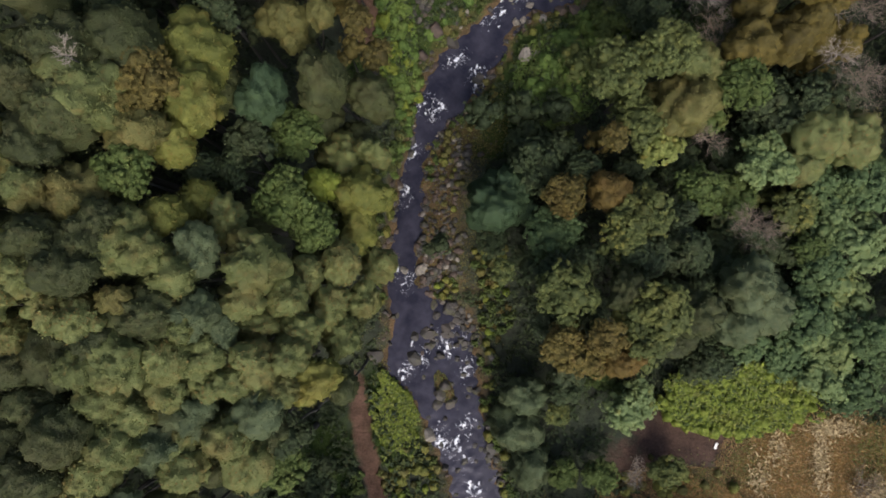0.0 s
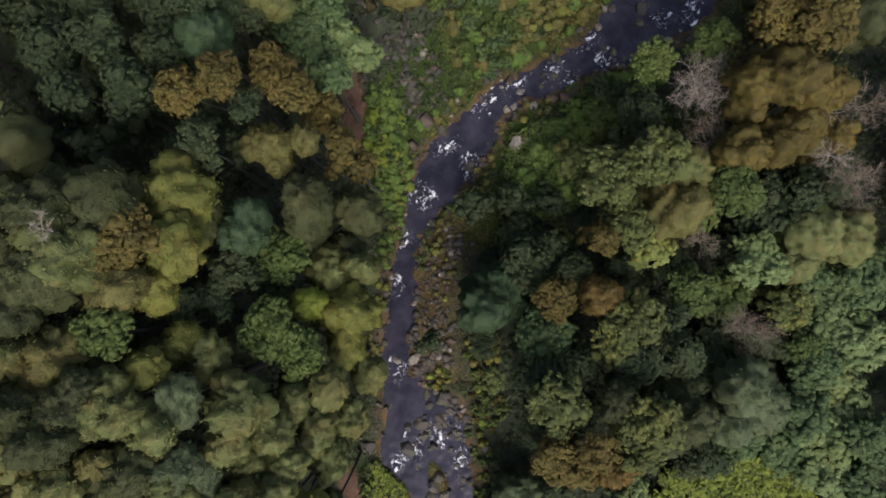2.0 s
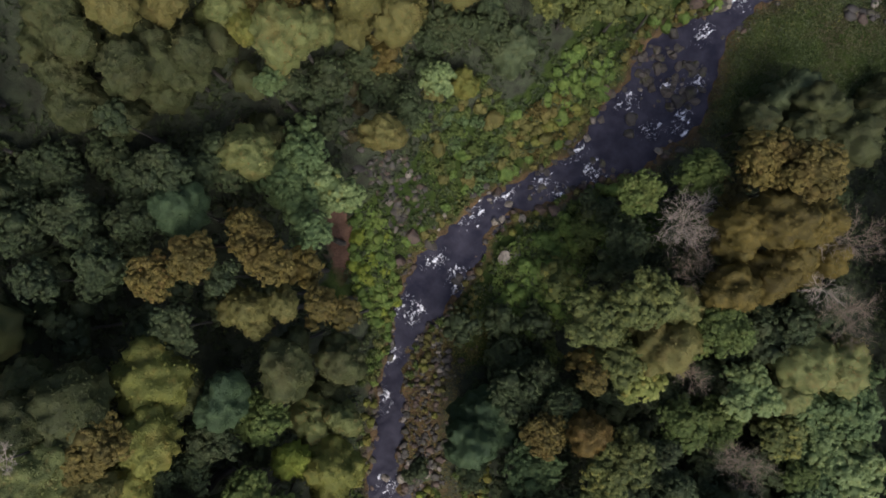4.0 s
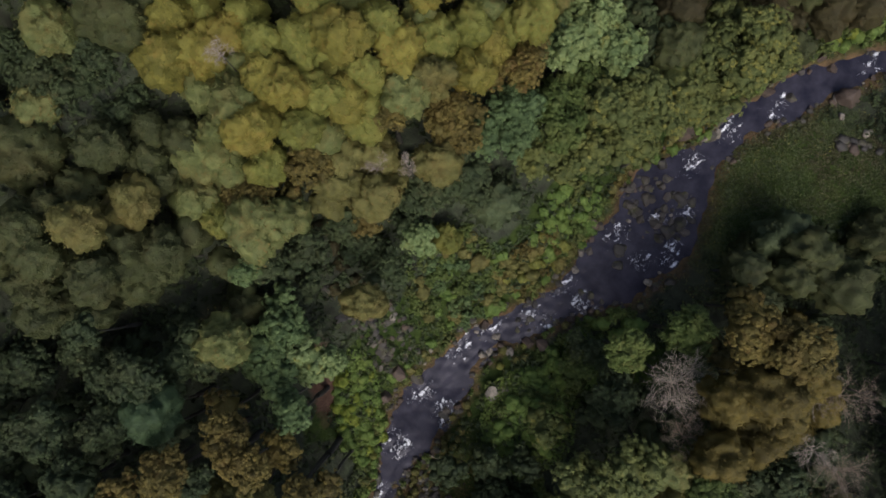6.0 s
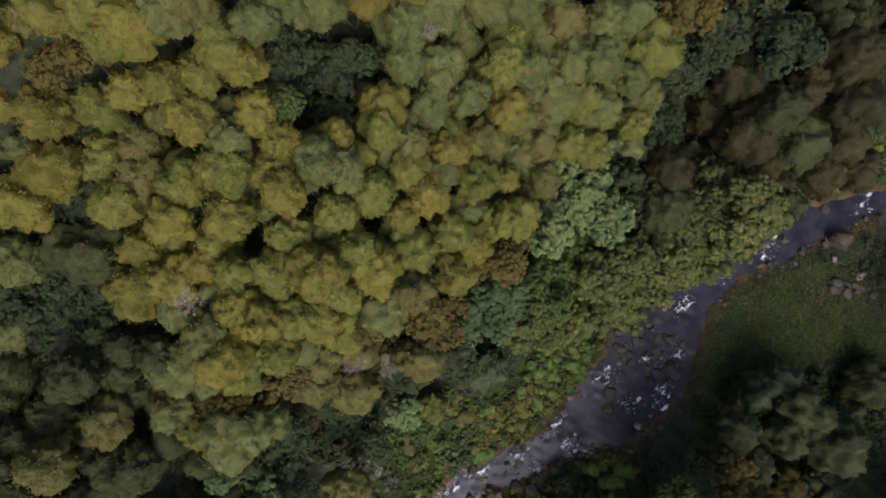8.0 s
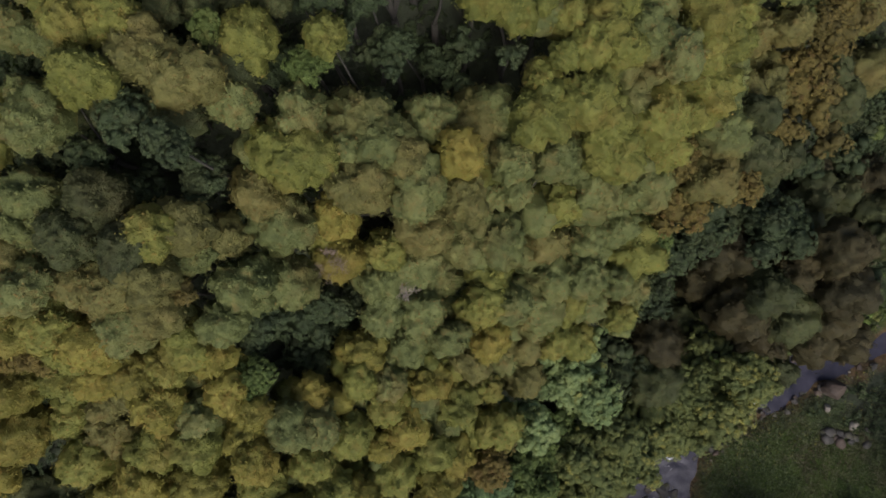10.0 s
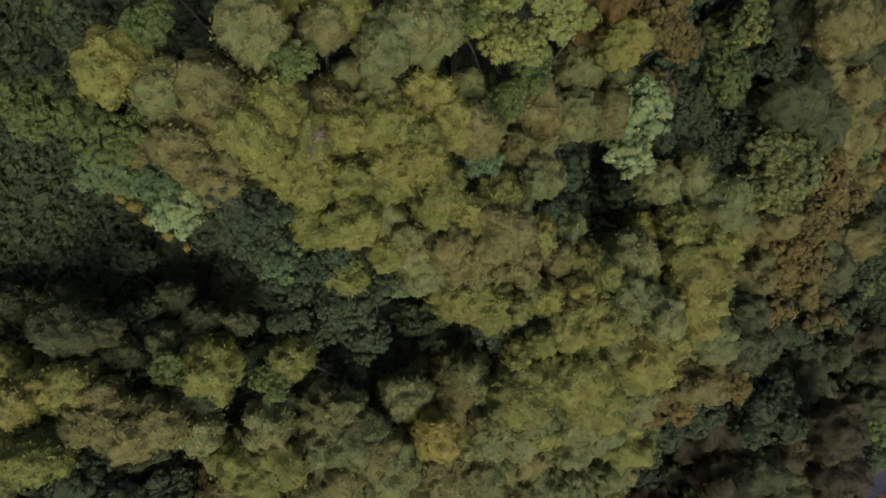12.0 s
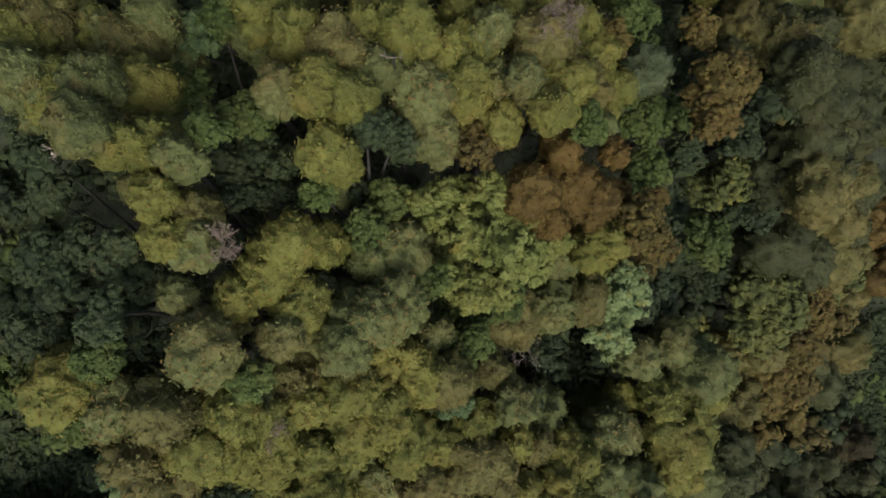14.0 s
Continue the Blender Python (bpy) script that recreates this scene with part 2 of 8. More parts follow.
def inside(p, poly):
    hit = np.zeros(len(p), bool)
    for a, c in zip(poly, np.roll(poly, -1, 0)):
        if a[1] == c[1]:
            continue
        cross = (a[1] > p[:, 1]) != (c[1] > p[:, 1])
        hit ^= cross & (p[:, 0] < (c[0] - a[0]) * (p[:, 1] - a[1]) / (c[1] - a[1]) + a[0])
    return hit


def level(y):
    """Height of the stream's surface."""
    return np.interp(y, [-60, -10, 10, 17, 22, 28, 37, 60], [-1.2, -0.6, -0.35, -0.2, 0.3, 0.95, 1.6, 2.6])


def wobble(x, y, s):
    return np.sin(x / s + 1.3 * np.sin(y / s * 0.7)) * np.cos(y / s * 1.1 + 0.8 * np.sin(x / s * 0.9))


WAVES = [(math.cos(a), math.sin(a), f, h) for a, f, h in ((0.3, 1.0, 0.4), (1.9, 1.37, 2.0), (3.1, 0.83, 4.1), (4.4, 1.61, 1.2), (5.3, 1.21, 3.3), (0.9, 1.9, 5.0), (2.5, 2.3, 0.7))]


def ripple(x, y, s):
    """Uneven small waves about s metres long."""
    return sum(np.sin((x * u + y * v) * f / s + h + 0.9 * np.sin((x * v - y * u) * 0.6 / s)) for u, v, f, h in WAVES) / 3.0


def ground_at(x, y):
    x, y = np.atleast_1d(np.asarray(x, float)), np.atleast_1d(np.asarray(y, float))
    p = np.stack([x, y], 1)
    dl, dr, wet = gap(p, LEFT), gap(p, RIGHT), inside(p, CHANNEL)
    zw = level(y)
    flat = 6.5 * np.clip((-4.5 - y) / 3.5, 0, 1)
    steep = np.interp(x, [4, 12, 21, 32], [0.90, 0.78, 0.55, 0.42])
    over = np.minimum(np.maximum(dl - flat, 0), 75)
    hill = zw + 0.25 * np.minimum(dl, 1) + 0.04 * np.minimum(dl, flat) + steep * over - 0.25 * np.minimum(over, 3) * np.clip(steep, 0, 1)
    plain = zw + 0.3 * np.minimum(dr, 1) + 0.28 * np.clip(dr - 1, 0, 4) + 0.05 * np.clip(dr - 5, 0, 40)
    meadow = np.clip((x - 21) / 3, 0, 1) * np.clip((y - 22) / 4, 0, 1)
    plain = plain * (1 - meadow) + (zw + 0.25 * np.minimum(dr, 1) + 0.03 * dr) * meadow
    bar = np.clip(1 - np.abs(y - 5) / 8, 0, 1) * (dr < 5)
    plain = plain - bar * 0.22 * np.clip(dr - 1, 0, 3)
    z = np.where(dl < dr, hill, plain) + 0.12 * wobble(x, y, 1.7) + 0.05 * wobble(y, x, 0.6)
    bed = zw - 0.35 * np.minimum(np.minimum(dl, dr) / 0.8, 1) + 0.06 * wobble(x, y, 0.5)
    bed = bed + 0.6 * np.exp(-(((x - 0.1 + 0.35 * (y + 8.2)) / 0.75) ** 2 + ((y + 8.2) / 1.5) ** 2) ** 2)
    shore = np.exp(-np.minimum(dl, dr) / 0.7) * (0.16 * wobble(x, y, 0.42) + 0.10 * wobble(y, x, 0.23))
    z = z - 7.5 * np.exp(-(((x + 17.5) / 4.6) ** 2 + ((y - 36.0) / 2.6) ** 2) ** 2)
    return np.where(wet, bed, z) + shore


def zone_oval(x, y, cx, cy, rx, ry):
    return np.clip(1.5 - np.hypot((x - cx) / rx, (y - cy) / ry), 0, 1)


# ---- mesh helpers ----
def mesh_from(name, verts, faces, mats, index=None, smooth=False, **values):
    """A mesh from arrays of corners and of faces that all have the same number of corners; values: numbers for each corner."""
    me = bpy.data.meshes.new(name)
    verts, faces = np.asarray(verts, np.float32), np.asarray(faces, np.int32)
    n, k = faces.shape
    me.vertices.add(len(verts))
    me.vertices.foreach_set("co", verts.ravel())
    me.loops.add(n * k)
    me.loops.foreach_set("vertex_index", faces.ravel())
    me.polygons.add(n)
    me.polygons.foreach_set("loop_start", np.arange(0, n * k, k, dtype=np.int32))
    me.polygons.foreach_set("use_smooth", np.full(n, smooth))
    for m in mats:
        me.materials.append(m)
    if index is not None:
        me.polygons.foreach_set("material_index", np.asarray(index, np.int32))
    for key, v in values.items():
        me.attributes.new(key, "FLOAT", "POINT").data.foreach_set("value", np.asarray(v, np.float32))
    me.update(calc_edges=True)
    return me


def part(name, me, parent, label=""):
    ob = new(name, me)
    ob.parent = parent
    return tagged(ob, label)


def tube(points, radii, sides=6):
    """Corners and faces of a bent, tapering limb."""
    points = np.asarray(points, float)
    verts, faces = [], []
    a = np.linspace(0, 2 * np.pi, sides, endpoint=False)
    for n, (p, r) in enumerate(zip(points, radii)):
        way = points[min(n + 1, len(points) - 1)] - points[max(n - 1, 0)]
        way = way / (np.linalg.norm(way) + 1e-9)
        u = np.cross(way, (0.3, 0.9, 0.2))
        u /= np.linalg.norm(u) + 1e-9
        v = np.cross(way, u)
        verts.append(p + r * (np.cos(a)[:, None] * u + np.sin(a)[:, None] * v))
        if n:
            i, j = (n - 1) * sides, n * sides
            faces += [(i + s, i + (s + 1) % sides, j + (s + 1) % sides, j + s) for s in range(sides)]
    return np.concatenate(verts), np.array(faces)


def joined(pieces):
    """Several (corners, faces) as one."""
    verts, faces, at = [], [], 0
    for v, f in pieces:
        verts.append(v)
        faces.append(f + at)
        at += len(v)
    return np.concatenate(verts), np.concatenate(faces)


def ball(level_of):
    bm = bmesh.new()
    bmesh.ops.create_icosphere(bm, subdivisions=level_of, radius=1)
    v = np.array([x.co for x in bm.verts])
    f = np.array([[q.index for q in x.verts] for x in bm.faces])
    bm.free()
    return v, f


BALL_V, BALL_F = ball(2)
BALL_Q = np.concatenate([BALL_F, BALL_F[:, 2:3]], 1)
LUMP_V, LUMP_F = ball(1)
LUMP_Q = np.concatenate([LUMP_F, LUMP_F[:, 2:3]], 1)
rng = np.random.default_rng(7)


def dome(level_of, low):
    """A ball without its underside."""
    v, f = ball(level_of)
    f = f[v[f][:, :, 2].max(1) > low]
    used, packed = np.unique(f, return_inverse=True)
    f = packed.reshape(-1, 3)
    return v[used], np.concatenate([f, f[:, 2:3]], 1)


DOMES = {n: dome(n, -0.2) for n in (3, 4)}


def unit(n):
    v = rng.normal(size=(n, 3))
    return v / np.linalg.norm(v, axis=1, keepdims=True)


def cards(p, normal, size, slim=0.55, tip=None):
    """Small pointed leaves at p, lying across normal, pointing along tip: corners and faces."""
    n = len(p)
    side = np.cross(normal, unit(n) if tip is None else tip)
    side /= np.linalg.norm(side, axis=1, keepdims=True) + 1e-9
    tip = np.cross(side, normal)
    h = (size * rng.uniform(0.7, 1.3, n))[:, None] * 0.5
    w = h * slim
    verts = np.stack([p - tip * h, p + side * w - 0.25 * h * normal, p + tip * h, p - side * w - 0.25 * h * normal], 1).reshape(-1, 3)
    return verts, np.arange(4 * n).reshape(-1, 4)


def billow(v, count, size):
    """Puffs over a unit ball: 1 in the middle of a puff, falling to a sharp crease between two."""
    d = unit(count)
    wide = size * rng.uniform(0.75, 1.3, count)
    far = np.arccos(np.clip(v @ d.T, -1, 1)) / wide
    best = far.min(1)
    return np.sqrt(np.clip(1 - best ** 2, 0, 1)), far.argmin(1)


def head(c, r, leaf, loose, fill):
    """One closed head of fine foliage: a steep dome of large lumps, each of small puffs, with loose leaves over it."""
    fine = fill > 0.8 or (fill > 0.4 and r > 1.2)
    dv, df = DOMES[4 if fine else 3]
    lump, _ = billow(dv, 10, 0.62)
    puff, which = billow(dv, 90 if fine else 40, 0.23 if fine else 0.34)
    squash = np.array([rng.uniform(0.86, 1.12), rng.uniform(0.86, 1.12), 1.3])
    reach = 0.64 + 0.22 * lump + 0.18 * puff + (0.045 if fine else 0.065) * rng.normal(size=len(dv))
    sink = np.array([0, 0, -0.3])
    hv = (dv * reach[:, None] * squash + sink) * r + c
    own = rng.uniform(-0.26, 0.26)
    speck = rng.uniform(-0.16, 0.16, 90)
    # Domes and leaves tinted darker in creases: shade put into the colour.
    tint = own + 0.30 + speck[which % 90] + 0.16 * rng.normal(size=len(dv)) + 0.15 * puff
    n = min(int(fill * 4.2 * r * r / (0.31 * leaf * leaf)), 1200)
    at = rng.choice(len(dv), n)
    way = dv[at] + 0.05 * unit(n)
    way[:, 2] = np.maximum(way[:, 2], -0.3)
    p = (way * (reach[at] * (1.02 + loose * rng.normal(size=n)))[:, None] * squash + sink) * r + c
    nrm = dv[at] + 0.55 * unit(n)
    nrm /= np.linalg.norm(nrm, axis=1, keepdims=True)
    lv, lf = cards(p, nrm, np.full(n, leaf))
    return hv, df, np.clip(tint, 0, 1), lv, lf, np.repeat(np.clip(own + rng.uniform(0, 0.95, n) + 0.1 * puff[at], 0, 1), 4)


def lobe(c, r, leaf, loose, fill=1.0, starry=False):
    """One rounded head of foliage: small puffs, each a bumpy heart covered with leaves. Hearts and leaves apart, each with tints.
    starry: leaves in rosettes, with gaps between them."""
    if not starry:
        return head(c, r, leaf, loose, fill)
    k = int(np.clip(round(17 * r ** 0.4), 11, 24)) if fill > 0.8 else 7
    d = unit(k * 4)
    d = d[d[:, 2] > -0.3][:k]
    pc = np.concatenate([[(0, 0, 0)], d * rng.uniform(0.60, 0.76, (len(d), 1))]) * (1, 1, 0.95)
    pr = np.concatenate([[0.71], rng.uniform(0.21, 0.36, len(d)) if fill > 0.8 else rng.uniform(0.34, 0.5, len(d))])
    core = 0.80
    hv, hf, at = [], [], 0
    for n, (q, s) in enumerate(zip(pc, pr)):
        bv, bq = (BALL_V, BALL_Q) if n == 0 and fill > 0.5 else (LUMP_V, LUMP_Q)
        hv.append(bv * (1 + 0.1 * np.sin(bv @ rng.normal(size=3) * 5 + 1) + (0.07 if n == 0 else 0.15) * rng.normal(size=len(bv)))[:, None] * s * (core if n == 0 else core - 0.08) + q)
        hf.append(bq + at)
        at += len(bv)
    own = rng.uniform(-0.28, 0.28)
    # Hearts tinted darker than the leaves, so gaps between rosettes look shaded.
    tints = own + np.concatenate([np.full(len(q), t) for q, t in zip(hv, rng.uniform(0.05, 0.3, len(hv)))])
    hearts, heart_f = np.concatenate(hv) * r + c, np.concatenate(hf)
    n = int(min(int(fill * 6.2 * r * r / (0.25 * 1.25 * leaf * leaf)), 3000) / 4)
    share = pr ** 2 / (pr ** 2).sum()
    which = rng.choice(len(pc), n, p=share)
    way = unit(n)
    way[:, 2] = np.where(way[:, 2] < -0.35, -way[:, 2], way[:, 2])
    p = pc[which] + way * (pr[which] * (1 + loose * rng.normal(size=n)))[:, None]
    deep = np.min(np.linalg.norm(p[:, None] - pc[None], axis=2) / pr[None], axis=1)
    keep = (deep > 0.88) & (p[:, 2] > -0.22)
    p, way, which = p[keep], way[keep], which[keep]
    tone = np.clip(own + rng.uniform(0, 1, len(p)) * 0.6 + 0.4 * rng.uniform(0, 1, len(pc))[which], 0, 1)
    nrm = way + 0.35 * unit(len(p)) + (0, 0, 0.7)
    nrm /= np.linalg.norm(nrm, axis=1, keepdims=True)
    first = np.cross(nrm, unit(len(p)))
    first /= np.linalg.norm(first, axis=1, keepdims=True) + 1e-9
    second = np.cross(nrm, first)
    ps, ns, ts = [], [], []
    for s in range(5):
        a = 6.283 * s / 5 + rng.uniform(-0.3, 0.3, len(p))[:, None]
        ray = np.cos(a) * first + np.sin(a) * second
        ps.append(p * r + c + ray * leaf * 0.5)
        ns.append(nrm + 0.45 * ray)
        ts.append(ray)
    ns = np.concatenate(ns)
    ns /= np.linalg.norm(ns, axis=1, keepdims=True)
    lv, lf = cards(np.concatenate(ps), ns, np.full(5 * len(p), leaf), 0.6, np.concatenate(ts))
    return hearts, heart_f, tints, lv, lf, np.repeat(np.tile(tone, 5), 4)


def foliage(name, heads, origin, loose=0.07, fill=1.0, coarse=1.0):
    """One crown mesh from heads (key, centre, radius)."""
    verts, faces, tint, index, at, keys = [], [], [], [], 0, []
    for key, c, r in heads:
        if key not in keys:
            keys.append(key)
        size = 0.108 * coarse * LEAVES[key][5] * r ** 0.55
        soft = loose * (1.6 if LEAVES[key][5] > 1.2 else 1.0)
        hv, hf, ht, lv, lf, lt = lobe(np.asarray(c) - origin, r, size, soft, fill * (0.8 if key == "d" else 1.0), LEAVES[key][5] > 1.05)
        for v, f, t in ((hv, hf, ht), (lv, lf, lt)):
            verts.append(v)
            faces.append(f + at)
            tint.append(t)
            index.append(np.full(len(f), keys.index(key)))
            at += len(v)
    return verts, faces, tint, index, keys


def crown_mesh(heads, origin, loose=0.07, fill=1.0, coarse=1.0, wood=()):
    """wood: tubes of bark that belong to the same mesh."""
    verts, faces, tint, index, keys = foliage("crown", heads, origin, loose, fill, coarse)
    at = sum(len(v) for v in verts)
    for v, f in wood:
        verts.append(v)
        faces.append(f + at)
        tint.append(np.zeros(len(v)))
        index.append(np.full(len(f), len(keys)))
        at += len(v)
    faces = np.concatenate(faces)
    tri = faces[:, 2] == faces[:, 3]
    me = bpy.data.meshes.new("crown")
    verts, tint, index = np.concatenate(verts).astype(np.float32), np.concatenate(tint), np.concatenate(index)
    corners = np.where(tri, 3, 4)
    loops = faces.ravel()[np.stack([np.ones_like(tri), np.ones_like(tri), np.ones_like(tri), ~tri], 1).ravel()]
    me.vertices.add(len(verts))
    me.vertices.foreach_set("co", verts.ravel())
    me.loops.add(len(loops))
    me.loops.foreach_set("vertex_index", loops.astype(np.int32))
    me.polygons.add(len(faces))
    me.polygons.foreach_set("loop_start", np.concatenate([[0], np.cumsum(corners)[:-1]]).astype(np.int32))
    for k in keys:
        me.materials.append(MATS[k])
    if len(wood):
        me.materials.append(bark)
    me.polygons.foreach_set("material_index", index.astype(np.int32))
    me.polygons.foreach_set("use_smooth", tri)
    me.attributes.new("tint", "FLOAT", "POINT").data.foreach_set("value", tint.astype(np.float32))
    me.update(calc_edges=True)
    return me


# ---- the land ----
def spread(lo, hi, step, far):
    """Even steps from lo to hi, then ever longer ones out to far."""
    mid = np.arange(lo, hi + step, step)
    out = np.array([1.5, 4, 9, 18, 35, 70, 150, 320, 700, 1500.0])
    return np.concatenate([lo - out[::-1], mid, hi + out])


gx, gy = np.meshgrid(spread(-36, 44, 0.42, 1500), spread(-30, 84, 0.42, 1500))
fx, fy = gx.ravel(), gy.ravel()
gz = ground_at(fx, fy)
pp = np.stack([fx, fy], 1)
near_l, near_r, wet_g = gap(pp, LEFT), gap(pp, RIGHT), inside(pp, CHANNEL)
w, h = gx.shape[1], gx.shape[0]
quads = np.array([(j * w + i, j * w + i + 1, (j + 1) * w + i + 1, (j + 1) * w + i) for j in range(h - 1) for i in range(w - 1)])
PATH_LINE = np.array([(-6.6, -7.6), (-6.2, -10), (-5.9, -12), (-5.2, -14.5), (-4.6, -17), (-3.6, -24), (-3, -40)])
zones = {
    "meadow": np.maximum.reduce([zone_oval(fx, fy, 28, 30, 8, 6), zone_oval(fx, fy, -4, -10, 3, 4), 0.8 * (near_r < 6) * (fy > 9) * (fy < 20) * (near_r < near_l),
                                 0.75 * (near_l < 5) * (near_l < near_r) * (fy > 14), zone_oval(fx, fy, -8.5, -14, 2.0, 4), 0.9 * zone_oval(fx, fy, 0.1, -8.2, 0.9, 1.4), zone_oval(fx, fy, -6.5, 58, 5, 8), zone_oval(fx, fy, 34, 51, 4, 7)]),
    "gravel": np.maximum.reduce([1.0 * wet_g, 0.95 * (near_r < near_l) * np.clip(1.3 - near_r / 3.8, 0, 1) * np.clip(1.4 - np.abs(fy - 5.5) / 7, 0, 1), np.where(near_l < near_r, 0.55, 0.68) * np.clip(1.15 - np.minimum(near_l, near_r) / 1.4, 0, 1)]),
    "dry": np.maximum(zone_oval(fx, fy, 27, -13.5, 6.5, 3.8), 0.75 * zone_oval(fx, fy, 18, -16, 5, 2.0)),
    "mud": np.maximum(zone_oval(fx, fy, 17.5, -11.5, 4.0, 2.4), 0.7 * zone_oval(fx, fy, 14, -14.0, 3, 3)),
    "earth": np.maximum(np.clip(1.35 - gap(pp, PATH_LINE) / 0.85, 0, 1), zone_oval(fx, fy, -5.4, 18.4, 0.8, 3.0)),
}
ground = new("ground", mesh_from("ground", np.stack([fx, fy, gz], 1), quads, [soil], smooth=True, **zones))
tagged(ground, "wooded valley floor and hillside of dark leaf litter and moss", "ground", kind="structure")


# ---- the stream ----
FALLS = np.array([(1.3, 17.0), (-0.3, 13.4), (-1.7, 14.0), (-2.0, 10.2), (-2.9, 7.0), (-2.6, 0.5), (0.0, -4.3), (-1.6, -5.4), (-2.7, -6.4), (1.7, -3.4), (0.7, -4.7), (2.0, -6.2),
                  (-0.2, -11.3), (1.9, -10.6), (0.7, -12.1), (1.7, -12.9), (4.1, 20.1), (2.8, 15.7), (2.3, -15.5)])
RAPIDS = np.array([(15.8, 28.2), (17.7, 26.3), (21.0, 29.6), (21.4, 33.3), (24.2, 35.6), (27.6, 37.0), (34.4, 40.0), (12.1, 24.8), (13.3, 23.4), (9.6, 22.7), (11.0, 21.9), (6.7, 21.6),
                   (4.2, 20.6), (18.9, 29.4), (2.9, 15.9), (-1.5, 14.0), (19.8, 26.8)])
sx, sy = np.meshgrid(np.arange(-6, 61, 0.13), np.arange(-60, 50, 0.13))
keep = np.zeros(sx.shape, bool)
sp = np.stack([sx.ravel(), sy.ravel()], 1)
near = inside(sp, CHANNEL)
near |= np.minimum(gap(sp, LEFT), gap(sp, RIGHT)) < 0.5
near &= (sp[:, 1] > -40) & (sp[:, 0] < 50)
keep = near.reshape(sx.shape)
foam = np.zeros(len(sp))
churn = np.zeros(len(sp))
for n, (px, py) in enumerate(np.concatenate([FALLS, RAPIDS])):
    flow = np.array([-0.25, -1.0]) if py < 17 else np.array([-0.78, -0.62])
    flow = flow / np.linalg.norm(flow)
    cross = np.array([-flow[1], flow[0]])
    d = sp - (px, py)
    churn = np.maximum(churn, np.exp(-((d @ flow - 0.6) / 2.2) ** 2 - (d @ cross / 1.6) ** 2))
    for k in range(5):
        q = d - flow * rng.uniform(-0.5, 1.1) - cross * rng.normal() * 0.42
        size = rng.uniform(0.05, 0.11) if k else 0.15
        spot = np.exp(-((q @ flow) / (size * 2.3)) ** 2 - (q @ cross / size) ** 2)
        foam = np.maximum(foam, (0.74 if k else 0.9) * spot)
foam = np.maximum(foam, 0.10 * churn)
sz = level(sp[:, 1]) - 0.02 + 0.020 * churn * ripple(sp[:, 0], sp[:, 1], 0.22) + 0.05 * foam + 0.004 * ripple(sp[:, 1], sp[:, 0], 0.4)
sq = np.arange(sx.size).reshape(sx.shape)
cell = keep[:-1, :-1] & keep[1:, :-1] & keep[:-1, 1:] & keep[1:, 1:]
quads = np.stack([sq[:-1, :-1][cell], sq[:-1, 1:][cell], sq[1:, 1:][cell], sq[1:, :-1][cell]], 1)
used, packed = np.unique(quads, return_inverse=True)
stream = new("water", mesh_from("water", np.stack([sp[:, 0], sp[:, 1], sz], 1)[used], packed.reshape(-1, 4), [water], smooth=True, foam=foam[used], churn=churn[used]))
tagged(stream, "dark grey mountain stream with white rapids between boulders", "stream", kind="structure")


# ---- trees ----
WORDS = {"o": "olive green wattle with billowing rounded crown", "m": "mid green tree with dense leafy crown", "d": "dark green tree with shade put into its leaf colour",
         "c": "sage green broadleaved tree with loose crown", "p": "pale green broadleaved tree with large leaf clusters", "P": "pale yellow-green broadleaved tree with star-like leaf clusters",
         "l": "lime green leafy tree with bright young leaves", "s": "grey-green tree with soft layered crown", "b": "blue-green tree with fine dense rounded crown",
         "k": "green bank tree speckled with yellow leaves", "r": "rusty brown autumn tree with dense crown", "R": "red-brown autumn tree with fine dense crown"}


def limb_points(a, c, bend, n=5):
    a, c = np.asarray(a, float), np.asarray(c, float)
    s = np.linspace(0, 1, n)[:, None]
    off = rng.normal(size=3) * bend
    return a + (c - a) * s + off * np.sin(np.pi * s)


LOWER, HEADS = [], []


def lower(*heads):
    """Heads of the lower trees between the tall ones: key, x, y, height of the top, radius."""
    LOWER.extend(heads)
    HEADS.extend(h[1:3] for h in heads)


def tree(kind, x, y, *heads, fill=1.0):
    """A tree at x, y; heads: key, offset east, offset north, height of its top, radius."""
    foot = float(ground_at(x, y)[0])
    base = new("tree")
    base.location = (x, y, foot)
    tagged(base, WORDS[kind] + " on the forest slope", "tree")
    local = []
    for key, dx, dy, top, r in heads:
        HEADS.append((x + dx, y + dy))
        local.append((key, np.array([dx, dy, max(top - (0.85 + rng.uniform(-0.5, 0.5)) * r - foot, 0.55 * r)]), r))
    part("crown", crown_mesh(local, np.zeros(3), 0.045, fill), base)
    low = min(c[2] for _, c, r in local)
    fork = np.array([0, 0, max(0.35 * low, 0.2)])
    girth = 0.05 + 0.011 * low
    v, f = tube(limb_points((0, 0, -0.3), fork, 0.06), np.linspace(girth * 1.25, girth, 5), 8)
    part("trunk", mesh_from("trunk", v, f, [bark], smooth=True), base)
    for _, c, r in local:
        v, f = tube(limb_points(fork, c, 0.12), np.linspace(girth * 0.55, girth * 0.15, 5), 6)
        part("limb", mesh_from("limb", v, f, [bark], smooth=True), base)
    return base
tree('d', -14.6, 9.5, ('D', -1.1, -0.1, 25.0, 1.79), ('D', 1.0, 0.1, 24.1, 1.90))
tree('o', -11.7, 9.6, ('y', -0.2, 1.1, 21.5, 1.88), ('y', 0.3, -1.4, 21.5, 1.57))
